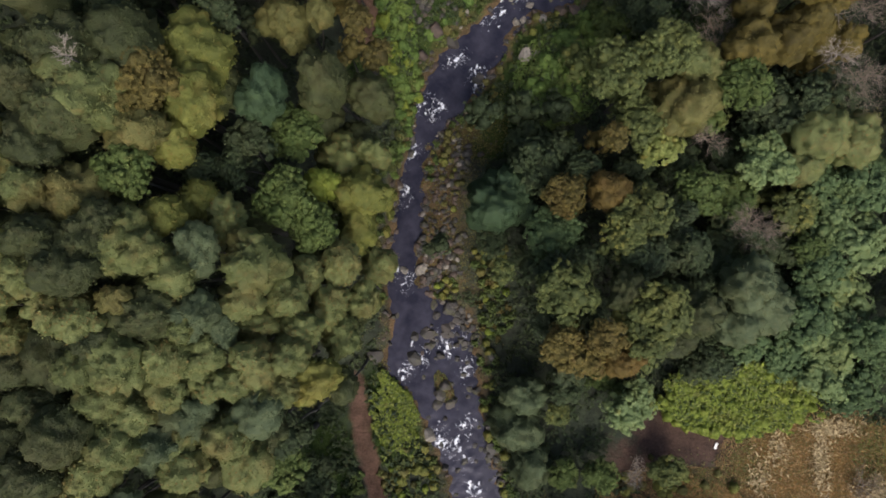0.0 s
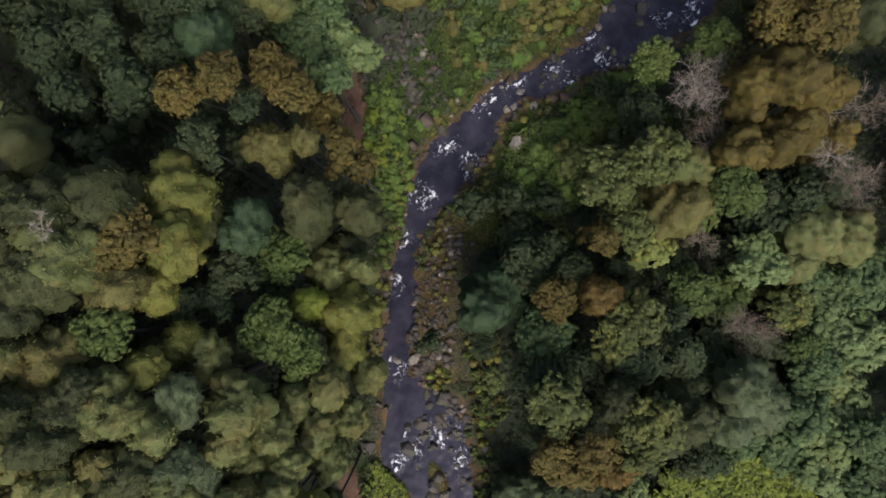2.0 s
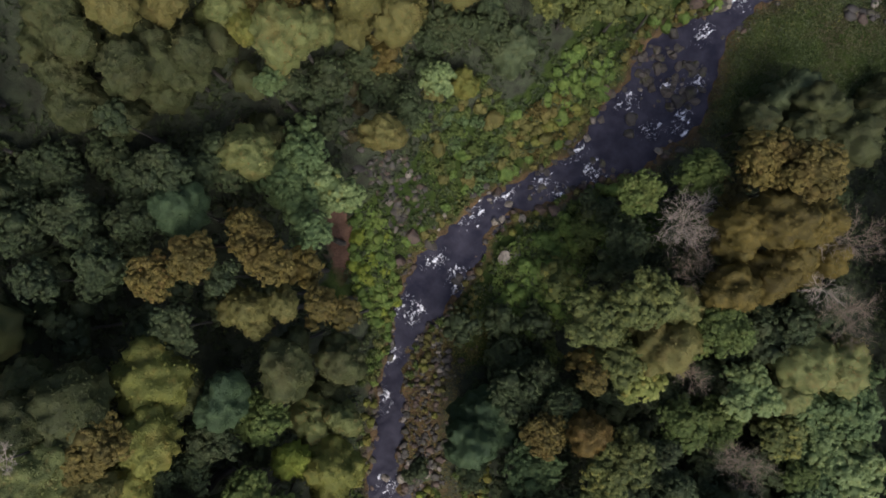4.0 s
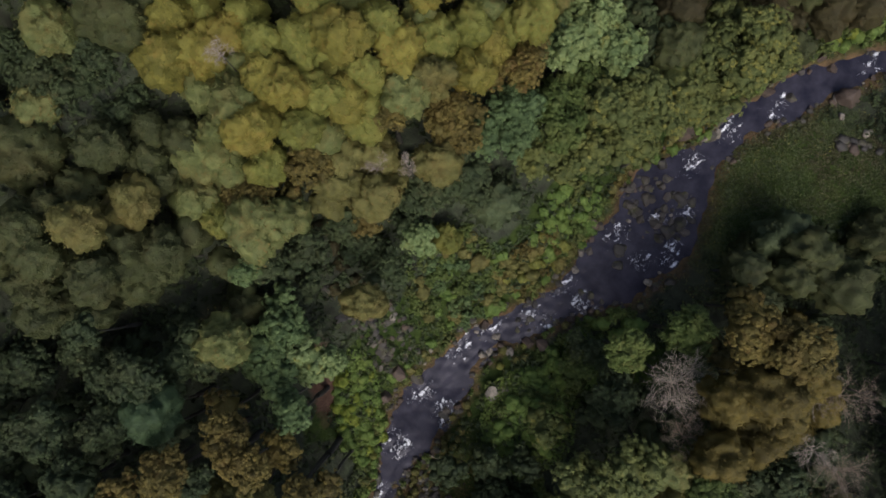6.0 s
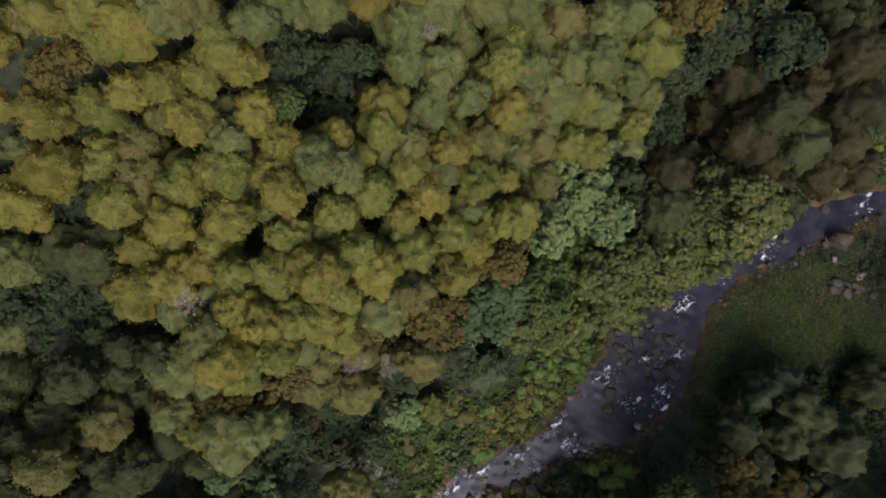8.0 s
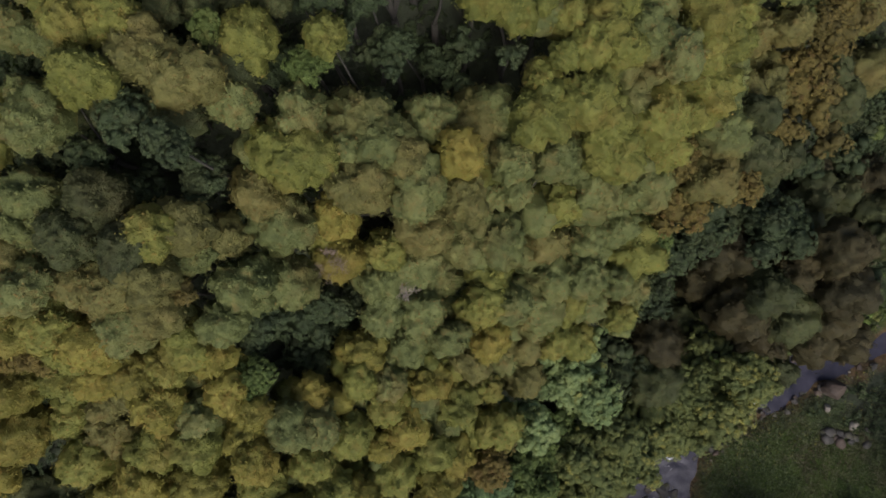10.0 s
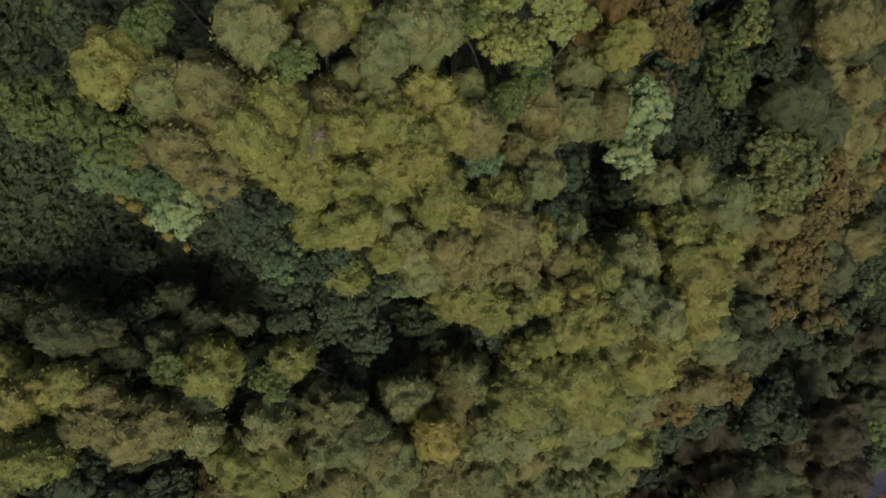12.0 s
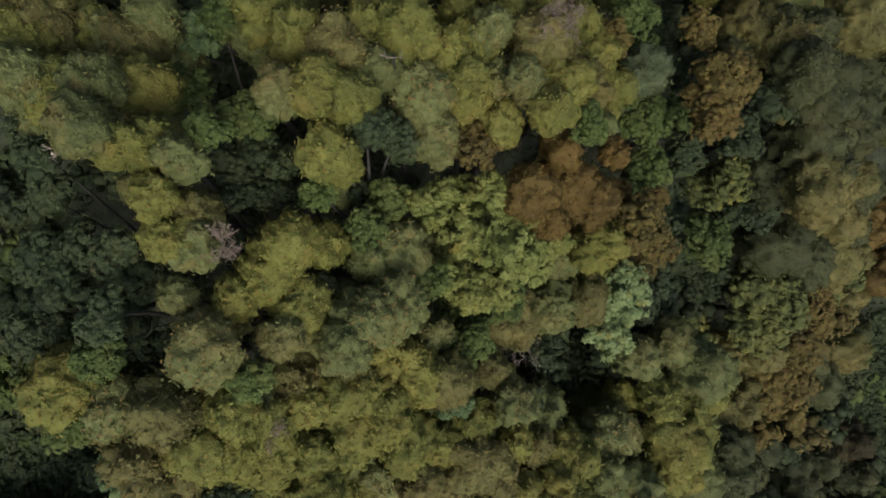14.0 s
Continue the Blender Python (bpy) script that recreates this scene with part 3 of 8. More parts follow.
tree('d', -14.9, 6.8, ('o', 0.1, 0.9, 24.2, 1.90), ('D', -0.8, -0.1, 24.5, 1.52), ('D', -2.0, 1.1, 24.8, 1.29), ('t', 1.7, -0.5, 23.3, 1.38), ('D', -1.7, -1.4, 24.5, 1.15), ('y', 2.5, -0.6, 21.5, 1.31))
tree('r', -12.9, 8.6, ('r', 0.0, 0.0, 22.6, 1.82))
tree('b', -9.3, 9.2, ('b', 0.0, 0.0, 17.8, 1.57))
tree('d', -5.5, 10.6, ('D', -1.1, 0.0, 15.9, 1.79), ('D', 1.3, -0.0, 13.9, 1.56))
tree('d', -10.5, 6.3, ('d', 0.6, 0.8, 17.3, 1.29), ('d', -0.6, -0.7, 16.2, 1.33))
tree('m', -8.0, 8.0, ('m', 0.0, 0.0, 14.6, 1.83))
tree('o', -4.9, 6.4, ('o', -0.9, 0.9, 13.3, 1.71), ('o', 0.7, 0.8, 12.4, 1.27), ('y', 0.4, -1.5, 13.2, 1.69))
tree('l', -6.8, 5.3, ('l', 0.0, 0.0, 14.3, 1.27))
tree('m', -7.6, 3.4, ('m', -0.5, 0.7, 16.8, 1.70), ('m', 0.5, -0.7, 16.1, 1.57))
tree('d', -12.3, 5.6, ('d', 0.0, 0.0, 17.8, 1.15))
tree('m', -13.4, 4.4, ('m', 0.0, 0.0, 23.3, 1.37))
tree('d', -15.8, 5.4, ('d', 0.0, 0.0, 22.0, 0.94))
tree('d', -15.3, 2.6, ('t', -0.1, 1.0, 24.4, 1.49), ('o', -1.3, 1.0, 24.7, 1.01), ('D', 1.5, -0.1, 24.2, 0.85), ('D', -0.7, -1.0, 25.2, 1.22), ('D', 0.9, -1.0, 25.0, 1.19))
tree('o', -13.3, 0.7, ('o', -0.4, 0.5, 24.5, 1.20), ('o', 0.6, 0.5, 23.3, 1.10), ('o', 0.2, 1.6, 23.5, 0.85), ('D', -1.6, -0.4, 25.3, 1.31), ('t', -0.3, -1.5, 23.7, 0.73), ('o', 1.3, -0.6, 22.8, 1.47))
tree('o', -12.1, 3.2, ('y', -0.3, -0.5, 22.3, 1.01), ('y', 0.3, 0.5, 19.7, 1.08))
tree('o', -10.6, 3.0, ('o', 0.0, 0.0, 19.3, 1.21))
tree('s', -11.1, 1.3, ('s', 0.0, 0.0, 21.5, 1.26))
tree('o', -8.4, -0.2, ('o', -0.6, 1.0, 20.4, 1.79), ('o', -1.2, -0.8, 19.1, 1.20), ('o', 0.6, -0.8, 17.8, 1.37), ('o', 1.2, 0.3, 16.9, 1.25))
tree('o', -4.9, 1.6, ('y', -0.2, 1.4, 13.2, 1.54), ('o', -0.5, -0.9, 15.3, 1.30), ('o', 0.8, -0.8, 10.3, 1.25))
tree('o', -16.0, -2.0, ('o', -0.2, 0.8, 24.2, 1.51), ('o', -0.4, 2.1, 25.0, 0.99), ('o', 1.2, 0.3, 23.9, 1.12), ('D', -0.4, -1.3, 23.4, 1.68), ('o', -2.4, 1.1, 23.9, 0.96), ('D', 1.6, -0.6, 23.3, 1.01), ('o', 0.7, -1.8, 23.2, 1.02))
tree('o', -12.7, -2.7, ('D', -0.2, 1.1, 23.3, 1.59), ('o', 1.2, 0.6, 22.2, 0.87), ('o', 0.4, -0.8, 22.0, 1.27), ('o', -1.0, -0.9, 23.0, 1.38))
tree('s', -10.8, -2.0, ('s', -0.3, 0.4, 21.5, 1.14), ('s', 0.3, -0.4, 20.1, 1.05))
tree('o', -5.9, -2.1, ('o', -0.2, 0.7, 16.1, 1.28), ('o', -1.3, -0.6, 17.8, 1.23), ('o', 0.2, -1.1, 14.9, 1.32), ('o', 1.3, 0.9, 13.8, 1.26))
tree('o', -8.6, -3.5, ('o', -0.6, 1.2, 18.4, 1.09), ('o', -0.5, -0.5, 19.6, 1.32), ('o', 1.0, -0.4, 18.3, 1.22))
tree('o', -11.3, -4.6, ('o', 0.1, 1.1, 20.3, 1.19), ('o', 0.2, -0.5, 19.7, 1.08), ('o', 1.2, -0.2, 19.7, 1.20), ('o', -1.4, -0.4, 21.3, 1.31))
tree('o', -7.3, -5.3, ('y', 0.5, 0.1, 16.6, 1.56), ('o', -0.7, -0.1, 19.0, 1.20))
tree('o', -14.8, -6.3, ('o', 0.0, 1.2, 22.9, 1.42), ('o', 1.0, 0.2, 21.5, 1.20), ('D', -1.2, -0.4, 23.0, 1.32), ('o', 0.3, -0.9, 22.0, 1.47))
tree('s', -12.7, -7.0, ('s', 0.7, 0.6, 19.3, 1.38), ('s', -0.7, -0.6, 20.4, 1.37))
tree('s', -8.8, -6.3, ('s', 0.0, 0.0, 19.5, 1.33))
tree('d', -18.1, -5.6, ('D', 0.6, -0.0, 23.0, 1.34), ('D', -0.3, 1.7, 22.9, 0.99), ('D', -0.5, -1.5, 21.9, 1.07))
tree('o', -11.1, -8.4, ('o', 0.7, 0.8, 19.5, 1.36), ('o', 1.2, -0.7, 17.7, 1.58), ('o', -1.3, 0.8, 19.6, 1.11), ('o', -1.1, -0.6, 19.9, 1.39))
tree('m', -9.3, -10.8, ('m', 0.0, 0.0, 13.6, 1.60))
tree('o', -16.5, -8.9, ('o', 0.9, 0.3, 22.1, 1.36), ('o', -0.1, -1.1, 21.7, 0.94), ('D', -0.9, 0.5, 22.7, 1.37))
tree('d', -8.8, -13.1, ('d', 0.0, 0.0, 6.1, 1.72))
tree('d', -8.6, -8.9, ('d', 0.0, 0.0, 13.1, 1.28))
tree('b', 3.7, 5.3, ('b', 0.5, 0.6, 7.8, 2.46), ('b', -0.6, -0.8, 7.8, 1.75))
tree('d', 7.1, 8.2, ('d', -0.2, -0.7, 6.7, 2.19), ('d', 2.1, -0.9, 7.6, 1.44), ('d', -1.3, 1.4, 3.3, 1.97))
tree('c', 7.2, 2.9, ('c', 0.0, 0.0, 8.6, 2.08))
tree('r', 7.8, 5.3, ('r', 0.0, 0.0, 9.5, 1.54))
tree('R', 10.4, 5.6, ('R', 0.0, 0.0, 10.1, 1.71))
tree('k', 11.8, 3.2, ('k', 0.7, 0.6, 11.0, 2.20), ('k', -0.8, -0.7, 10.3, 1.69))
tree('d', 7.9, 0.8, ('d', 1.1, 0.4, 8.3, 1.40), ('d', -1.2, -0.4, 9.2, 1.36))
tree('k', 7.4, -0.9, ('k', 0.0, 0.0, 11.3, 2.11))
tree('k', 12.2, 12.2, ('k', -1.7, 0.5, 11.3, 2.07), ('k', 1.2, 1.4, 11.5, 2.11), ('k', 0.5, -2.1, 9.6, 1.96))
tree('o', 15.9, 13.2, ('o', 0.0, 0.0, 11.1, 1.63))
tree('o', 15.4, 10.9, ('t', 0.0, 0.0, 10.5, 2.15))
tree('P', 13.9, 8.5, ('P', 0.0, 0.0, 8.3, 1.65))
tree('r', 10.7, 8.9, ('r', 0.0, 0.0, 9.1, 1.06))
tree('m', 18.4, 11.9, ('m', 0.0, -0.0, 10.6, 1.85))
tree('d', 21.8, 10.6, ('d', -0.4, 1.0, 8.1, 2.18), ('d', 1.7, 0.4, 7.5, 2.44), ('d', -2.3, -2.2, 5.7, 1.41))
tree('d', 26.1, 12.1, ('d', 0.0, 0.0, 7.4, 2.10))
tree('o', 25.0, 8.7, ('o', -0.4, 0.6, 8.7, 2.00), ('o', 1.8, 0.5, 9.1, 1.83), ('o', -1.5, -1.3, 7.5, 1.61))
tree('p', 21.0, 7.6, ('p', -0.2, 0.8, 7.6, 1.49), ('p', -0.8, -0.6, 7.6, 1.17), ('p', 0.9, -0.4, 7.6, 1.26))
tree('m', 17.9, 5.7, ('m', -1.4, 0.1, 8.3, 1.85), ('m', 1.3, -0.1, 7.7, 1.92))
tree('d', 16.2, 7.2, ('d', 0.0, 0.0, 6.3, 1.55))
tree('k', 23.4, 4.5, ('k', 0.0, 0.0, 6.7, 1.62))
tree('d', 21.3, 2.9, ('d', 1.6, -0.5, 5.4, 2.05), ('d', -1.9, 0.6, 5.7, 1.79))
tree('d', 15.7, 1.6, ('d', 0.2, -0.1, 8.0, 1.84), ('d', -0.6, 2.4, 8.3, 1.28), ('d', 2.7, -1.1, 6.9, 1.92), ('d', -3.0, -0.5, 9.2, 1.58))
tree('s', 20.4, -1.5, ('s', -0.8, 1.2, 9.0, 2.05), ('s', 1.3, -0.2, 8.2, 2.32), ('s', -0.9, -1.3, 7.6, 1.72))
tree('c', 27.0, 6.3, ('c', -1.1, 0.2, 6.2, 2.10), ('c', 1.0, -0.2, 6.4, 2.13))
tree('p', 27.3, 2.9, ('p', -1.0, 0.5, 6.0, 2.31), ('p', 1.1, -0.6, 6.3, 2.13))
tree('c', 24.8, -1.0, ('c', 0.6, 1.5, 6.3, 2.06), ('c', -0.5, -1.4, 6.1, 2.26))
tree('p', 27.1, -2.5, ('p', 0.5, 1.5, 6.2, 2.33), ('p', -0.5, -1.4, 5.9, 2.53))
tree('c', 28.6, -5.8, ('c', 0.1, 1.9, 6.1, 1.93), ('c', -0.1, -1.6, 5.0, 2.20))
tree('c', 22.6, -4.9, ('c', 1.5, -0.2, 4.9, 2.10), ('c', -1.9, 0.3, 4.9, 1.63))
tree('p', 26.4, -6.7, ('p', 0.0, 0.0, 4.9, 2.15))
tree('k', 12.5, -2.5, ('k', 0.1, 0.7, 12.2, 1.97), ('k', -0.2, -0.9, 12.0, 1.65))
tree('d', 15.8, -2.2, ('D', 0.0, 0.0, 10.7, 1.74))
tree('d', 10.2, -1.5, ('D', 0.7, 0.7, 11.8, 1.31), ('d', -0.7, -0.7, 9.4, 1.20))
tree('r', 8.4, -4.2, ('r', -1.3, -0.0, 10.9, 1.64), ('r', 0.3, -0.6, 11.2, 1.48), ('r', 1.2, 0.7, 11.5, 1.31))
tree('R', 11.1, -5.0, ('R', 0.0, 0.0, 9.6, 1.39))
tree('d', 8.7, -7.5, ('d', 0.0, 0.0, 4.2, 1.55))
tree('s', 5.4, -9.6, ('s', 0.1, 1.5, 5.0, 1.70), ('s', -0.1, -1.1, 3.3, 2.17))
tree('s', 6.4, -13.1, ('s', 0.0, 0.0, 3.5, 2.00))
tree('d', 18.5, -5.9, ('d', 0.0, 0.0, 1.8, 2.13))
tree('p', 13.0, -8.6, ('p', -0.3, -0.5, 5.0, 1.76), ('p', 0.5, 0.8, 5.0, 1.17))
tree('k', 15.6, -13.3, ('k', 0.0, 0.0, 3.9, 1.45))
tree('m', 9.8, -13.6, ('m', -1.2, -0.1, 4.0, 1.20), ('m', 1.0, 0.1, 4.5, 1.39))
tree('k', 8.0, -9.5, ('k', 0.0, 0.0, 3.8, 0.98))
tree('k', 3.6, 0.5, ('k', 0.0, 0.0, 9.9, 0.93))
tree('d', 12.9, 7.6, ('d', 0.0, 0.0, 6.2, 1.33))
tree('m', 24.5, 2.0, ('m', 0.0, 0.0, 6.7, 1.43))
tree('d', 6.4, -2.3, ('d', 0.0, 0.0, 9.2, 1.36))
tree('d', 3.2, 2.4, ('d', 0.0, 0.0, 6.1, 1.09))
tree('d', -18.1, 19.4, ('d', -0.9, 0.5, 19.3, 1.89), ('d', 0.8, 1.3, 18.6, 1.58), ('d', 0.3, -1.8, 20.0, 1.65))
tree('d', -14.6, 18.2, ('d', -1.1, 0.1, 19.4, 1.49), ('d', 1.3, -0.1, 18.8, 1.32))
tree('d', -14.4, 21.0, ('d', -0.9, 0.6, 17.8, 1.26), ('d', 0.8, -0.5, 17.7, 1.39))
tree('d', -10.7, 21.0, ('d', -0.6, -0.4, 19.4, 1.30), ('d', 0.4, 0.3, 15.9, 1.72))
tree('b', -11.0, 18.7, ('b', 0.0, 0.0, 19.4, 1.56))
tree('o', -8.3, 22.0, ('o', 0.0, 0.0, 16.6, 1.53))
tree('c', -6.8, 21.2, ('c', -0.7, -0.0, 13.6, 1.62), ('c', 0.1, -1.1, 12.8, 1.63), ('c', 0.7, 1.2, 12.9, 1.49))
tree('p', -4.4, 20.4, ('p', -0.5, 0.1, 12.6, 1.63), ('p', 0.7, -0.2, 11.6, 1.16))
tree('r', -9.6, 16.4, ('r', -0.2, -0.2, 19.8, 1.36), ('r', -1.9, -1.0, 20.1, 1.23), ('r', 1.8, 1.0, 18.3, 1.41))
tree('r', -6.3, 16.0, ('r', -0.5, 0.1, 18.0, 1.39), ('r', 0.5, -0.1, 14.9, 1.35))
tree('o', -7.7, 13.6, ('t', -0.8, 0.2, 16.9, 1.29), ('t', -0.3, -0.8, 15.5, 0.83), ('t', 1.3, 0.4, 16.2, 0.94))
tree('d', -10.7, 12.9, ('d', 0.0, 0.0, 19.3, 1.23))
tree('o', -1.7, 23.5, ('t', -0.0, 0.0, 12.5, 1.33))
tree('c', -5.2, 17.8, ('c', 0.0, 0.0, 14.4, 1.07))
tree('d', -9.1, 15.4, ('d', 0.0, 0.0, 17.5, 1.00))
tree('d', -15.1, 15.5, ('d', 1.1, 0.2, 20.1, 1.41), ('d', -1.3, -0.2, 20.8, 1.14))
tree('m', 18.0, 21.3, ('m', 0.0, 0.0, 9.2, 1.88))
tree('m', 14.1, 20.3, ('m', 0.0, 0.0, 9.4, 1.63))
tree('r', 20.4, 19.6, ('r', -0.5, 2.0, 14.2, 2.09), ('r', 1.5, 1.0, 15.1, 1.91), ('q', 0.3, -1.6, 13.7, 2.01), ('q', -1.6, -1.8, 13.1, 1.55))
tree('r', 22.6, 17.8, ('q', 0.0, 0.0, 12.9, 1.44))
tree('r', 18.8, 14.2, ('q', 0.0, 0.0, 12.2, 1.73))
tree('r', 21.4, 15.0, ('q', 0.0, 0.0, 11.0, 1.82))
tree('r', 22.6, 15.9, ('q', 0.0, 0.0, 11.3, 1.54))
tree('d', 13.2, 18.3, ('d', -0.3, 1.2, 4.0, 1.80), ('d', 0.3, -1.2, 7.5, 1.85))
tree('m', 12.0, 18.5, ('m', 0.0, 0.0, 3.0, 1.61))
tree('r', 19.1, 17.0, ('q', 0.0, 0.0, 11.2, 1.43))
tree('d', 27.3, 24.9, ('D', 1.6, -0.7, 6.9, 2.19), ('D', -0.5, 1.0, 6.7, 2.06), ('D', -1.6, -0.4, 6.7, 1.63))
tree('o', -13.8, 36.2, ('o', 0.0, 0.0, 22.4, 1.30))
tree('d', -15.1, 30.8, ('D', -0.7, 0.1, 20.1, 1.97), ('o', -0.3, 2.2, 20.0, 1.52), ('D', 1.6, -1.5, 20.4, 1.30), ('D', 0.5, -2.5, 20.7, 1.16), ('d', -0.4, 3.6, 20.5, 1.52), ('D', -0.2, -3.4, 21.9, 1.27))
tree('d', -12.0, 31.1, ('D', 0.0, 0.0, 22.3, 1.22))
tree('d', -10.7, 31.7, ('D', -0.3, -0.6, 19.7, 1.29), ('D', 0.1, 0.5, 19.6, 1.01), ('D', 1.5, 0.1, 19.7, 0.99), ('d', -0.9, 1.4, 20.1, 1.30), ('D', 0.1, -1.6, 16.3, 1.08))
tree('o', -12.1, 28.2, ('t', 0.6, 0.6, 19.7, 1.28), ('t', -0.5, -0.6, 21.9, 1.36))
tree('d', -13.8, 25.8, ('D', -0.9, 0.4, 21.8, 1.40), ('D', -1.9, -0.8, 21.3, 1.30), ('D', 0.9, -0.6, 20.7, 1.40), ('D', 1.4, 0.7, 19.7, 1.72))
tree('o', -8.5, 29.5, ('o', -0.5, -0.5, 18.3, 1.15), ('y', 0.5, -1.6, 18.3, 0.99), ('o', 0.0, 1.5, 19.1, 1.55))
tree('d', -10.4, 26.5, ('D', 0.0, 0.0, 18.9, 1.29))
tree('d', -15.5, 23.8, ('D', 0.0, 0.0, 20.4, 1.47))
tree('d', -13.4, 22.8, ('d', 0.0, 0.0, 20.1, 0.86))
tree('o', -8.6, 33.6, ('Y', -0.5, 1.3, 22.2, 1.35), ('o', 1.3, -1.5, 20.3, 0.81))
tree('o', -7.4, 36.0, ('Y', -0.0, -0.7, 22.4, 1.32), ('Y', 1.4, -0.0, 22.4, 1.18), ('Y', -1.3, 0.8, 22.3, 1.25))
tree('o', -4.9, 32.9, ('o', -1.0, -0.2, 22.1, 1.28), ('Y', -0.4, -1.2, 21.5, 1.28), ('Y', 0.2, 1.1, 21.9, 1.29), ('Y', 1.3, 0.4, 21.7, 1.15))
tree('r', -6.6, 29.4, ('r', 0.0, 0.0, 18.3, 1.55))
tree('o', -5.6, 27.8, ('o', -0.6, -0.2, 18.1, 1.82), ('o', 0.8, 0.3, 17.3, 1.28))
tree('o', -2.6, 35.3, ('y', -0.3, 0.2, 22.2, 1.28), ('y', -2.0, 0.2, 22.2, 1.17), ('y', 0.5, 1.7, 22.6, 1.00), ('Y', 1.6, 0.1, 22.4, 1.26), ('y', 0.2, -1.9, 21.2, 1.16))
tree('o', -3.4, 31.8, ('y', 0.0, 0.0, 20.3, 1.18))
tree('r', -3.6, 30.7, ('r', 0.0, 0.0, 18.4, 1.38))
tree('o', -0.7, 33.6, ('Y', -0.6, -0.2, 20.7, 1.17), ('y', 0.2, -0.6, 19.3, 1.35), ('y', 0.4, 0.8, 20.7, 1.17))
tree('o', -1.3, 30.6, ('t', -0.8, 0.7, 16.5, 1.45), ('t', -1.1, -0.6, 16.2, 1.31), ('t', 0.9, 1.1, 15.9, 1.47), ('t', 0.8, -1.1, 15.3, 1.62))
tree('o', 1.7, 35.2, ('Y', -0.5, 0.2, 20.3, 1.33), ('y', -1.4, 1.1, 21.2, 1.18), ('o', -0.1, -1.5, 19.6, 1.33), ('t', 0.9, -0.8, 19.2, 1.35), ('y', 1.0, 1.1, 18.9, 1.39))
tree('r', 0.7, 32.8, ('r', 0.0, 0.0, 18.3, 1.10))
tree('r', 3.4, 33.2, ('r', 0.0, 0.0, 16.5, 1.30))
tree('o', 3.3, 31.7, ('r', 0.6, 0.7, 16.2, 1.45), ('t', -0.6, -0.7, 16.1, 1.45))
tree('o', 5.0, 36.4, ('Y', -0.2, -1.1, 17.9, 1.42), ('Y', 0.7, 0.4, 17.5, 1.31), ('y', -0.5, 0.8, 18.6, 1.28))
tree('r', 7.4, 35.8, ('r', 0.0, 0.0, 16.9, 1.33))
tree('o', 8.3, 39.2, ('y', -0.3, -1.3, 17.3, 1.49), ('y', -0.8, 0.7, 17.3, 0.81), ('t', 0.9, 1.0, 16.0, 1.29))
tree('d', -12.4, 25.0, ('D', 0.0, 0.0, 17.6, 1.36))
tree('p', 12.5, 39.2, ('p', -0.5, 0.6, 11.6, 1.77), ('p', 0.5, -0.6, 11.2, 1.59))
tree('p', 10.0, 37.2, ('p', 0.0, 0.0, 15.1, 1.42))
tree('p', 14.0, 38.2, ('p', 0.0, 0.0, 11.2, 1.60))
tree('c', 7.2, 33.7, ('c', 0.1, 0.8, 14.4, 1.71), ('c', -0.1, -1.0, 13.0, 1.43))
tree('m', 10.1, 34.4, ('m', 0.0, 1.0, 12.2, 1.67), ('m', -0.1, -1.0, 12.4, 1.64))
tree('k', 9.6, 31.8, ('k', -1.1, 0.2, 11.7, 1.48), ('k', 1.2, -0.2, 9.7, 1.39))
tree('s', 6.3, 29.7, ('s', 0.0, 0.0, 9.7, 1.87))
tree('d', 3.6, 30.1, ('d', 1.0, 0.2, 10.7, 1.50), ('d', -1.0, -0.2, 11.5, 1.46))
tree('p', 1.5, 27.4, ('p', 0.0, -0.0, 10.4, 1.33))
tree('o', 3.2, 27.4, ('y', 0.0, -0.0, 10.0, 1.18))
tree('k', 14.1, 34.2, ('k', -1.1, 0.5, 10.7, 1.92), ('k', 0.1, -0.9, 10.8, 1.57), ('k', 0.9, 1.5, 10.7, 1.95), ('k', -2.2, -1.8, 10.7, 1.54), ('k', 2.3, 0.2, 10.3, 1.62))
tree('k', 19.7, 37.1, ('k', -1.8, -0.2, 10.0, 2.04), ('k', -0.6, -1.8, 9.5, 1.50), ('k', 0.4, -0.5, 9.6, 1.52), ('k', 0.2, 1.7, 11.2, 2.05), ('k', 1.8, 0.2, 10.3, 1.90))
tree('d', 17.6, 39.1, ('D', 0.0, 0.0, 10.5, 1.86))
tree('d', 16.3, 39.6, ('d', 0.0, 0.0, 9.3, 1.70))
tree('k', 23.4, 38.9, ('k', -1.1, 0.2, 11.8, 1.88), ('k', 1.3, -0.2, 9.0, 1.62))
tree('d', -1.7, 27.0, ('d', -0.3, 0.3, 8.7, 1.57), ('d', -1.2, 1.1, 11.5, 1.31), ('d', 1.3, -1.2, 8.3, 1.58))
tree('c', -7.0, 25.4, ('c', 0.0, 0.0, 17.2, 0.86))
tree('d', 1.3, 29.5, ('d', 0.0, 0.0, 11.9, 1.29))
tree('d', -5.4, 26.3, ('d', 0.7, 0.4, 12.6, 1.28), ('d', -0.9, -0.5, 14.9, 1.07))
tree('s', 25.7, 27.1, ('s', 0.0, 0.0, 5.6, 2.08))
tree('d', 33.1, 27.2, ('D', 0.0, 0.0, 1.9, 2.13))
tree('d', -13.2, 34.8, ('d', -0.5, -0.6, 20.2, 1.35), ('d', 0.5, 0.6, 20.4, 1.33))
tree('d', -16.1, 36.0, ('d', 0.0, 0.0, 20.4, 1.40))
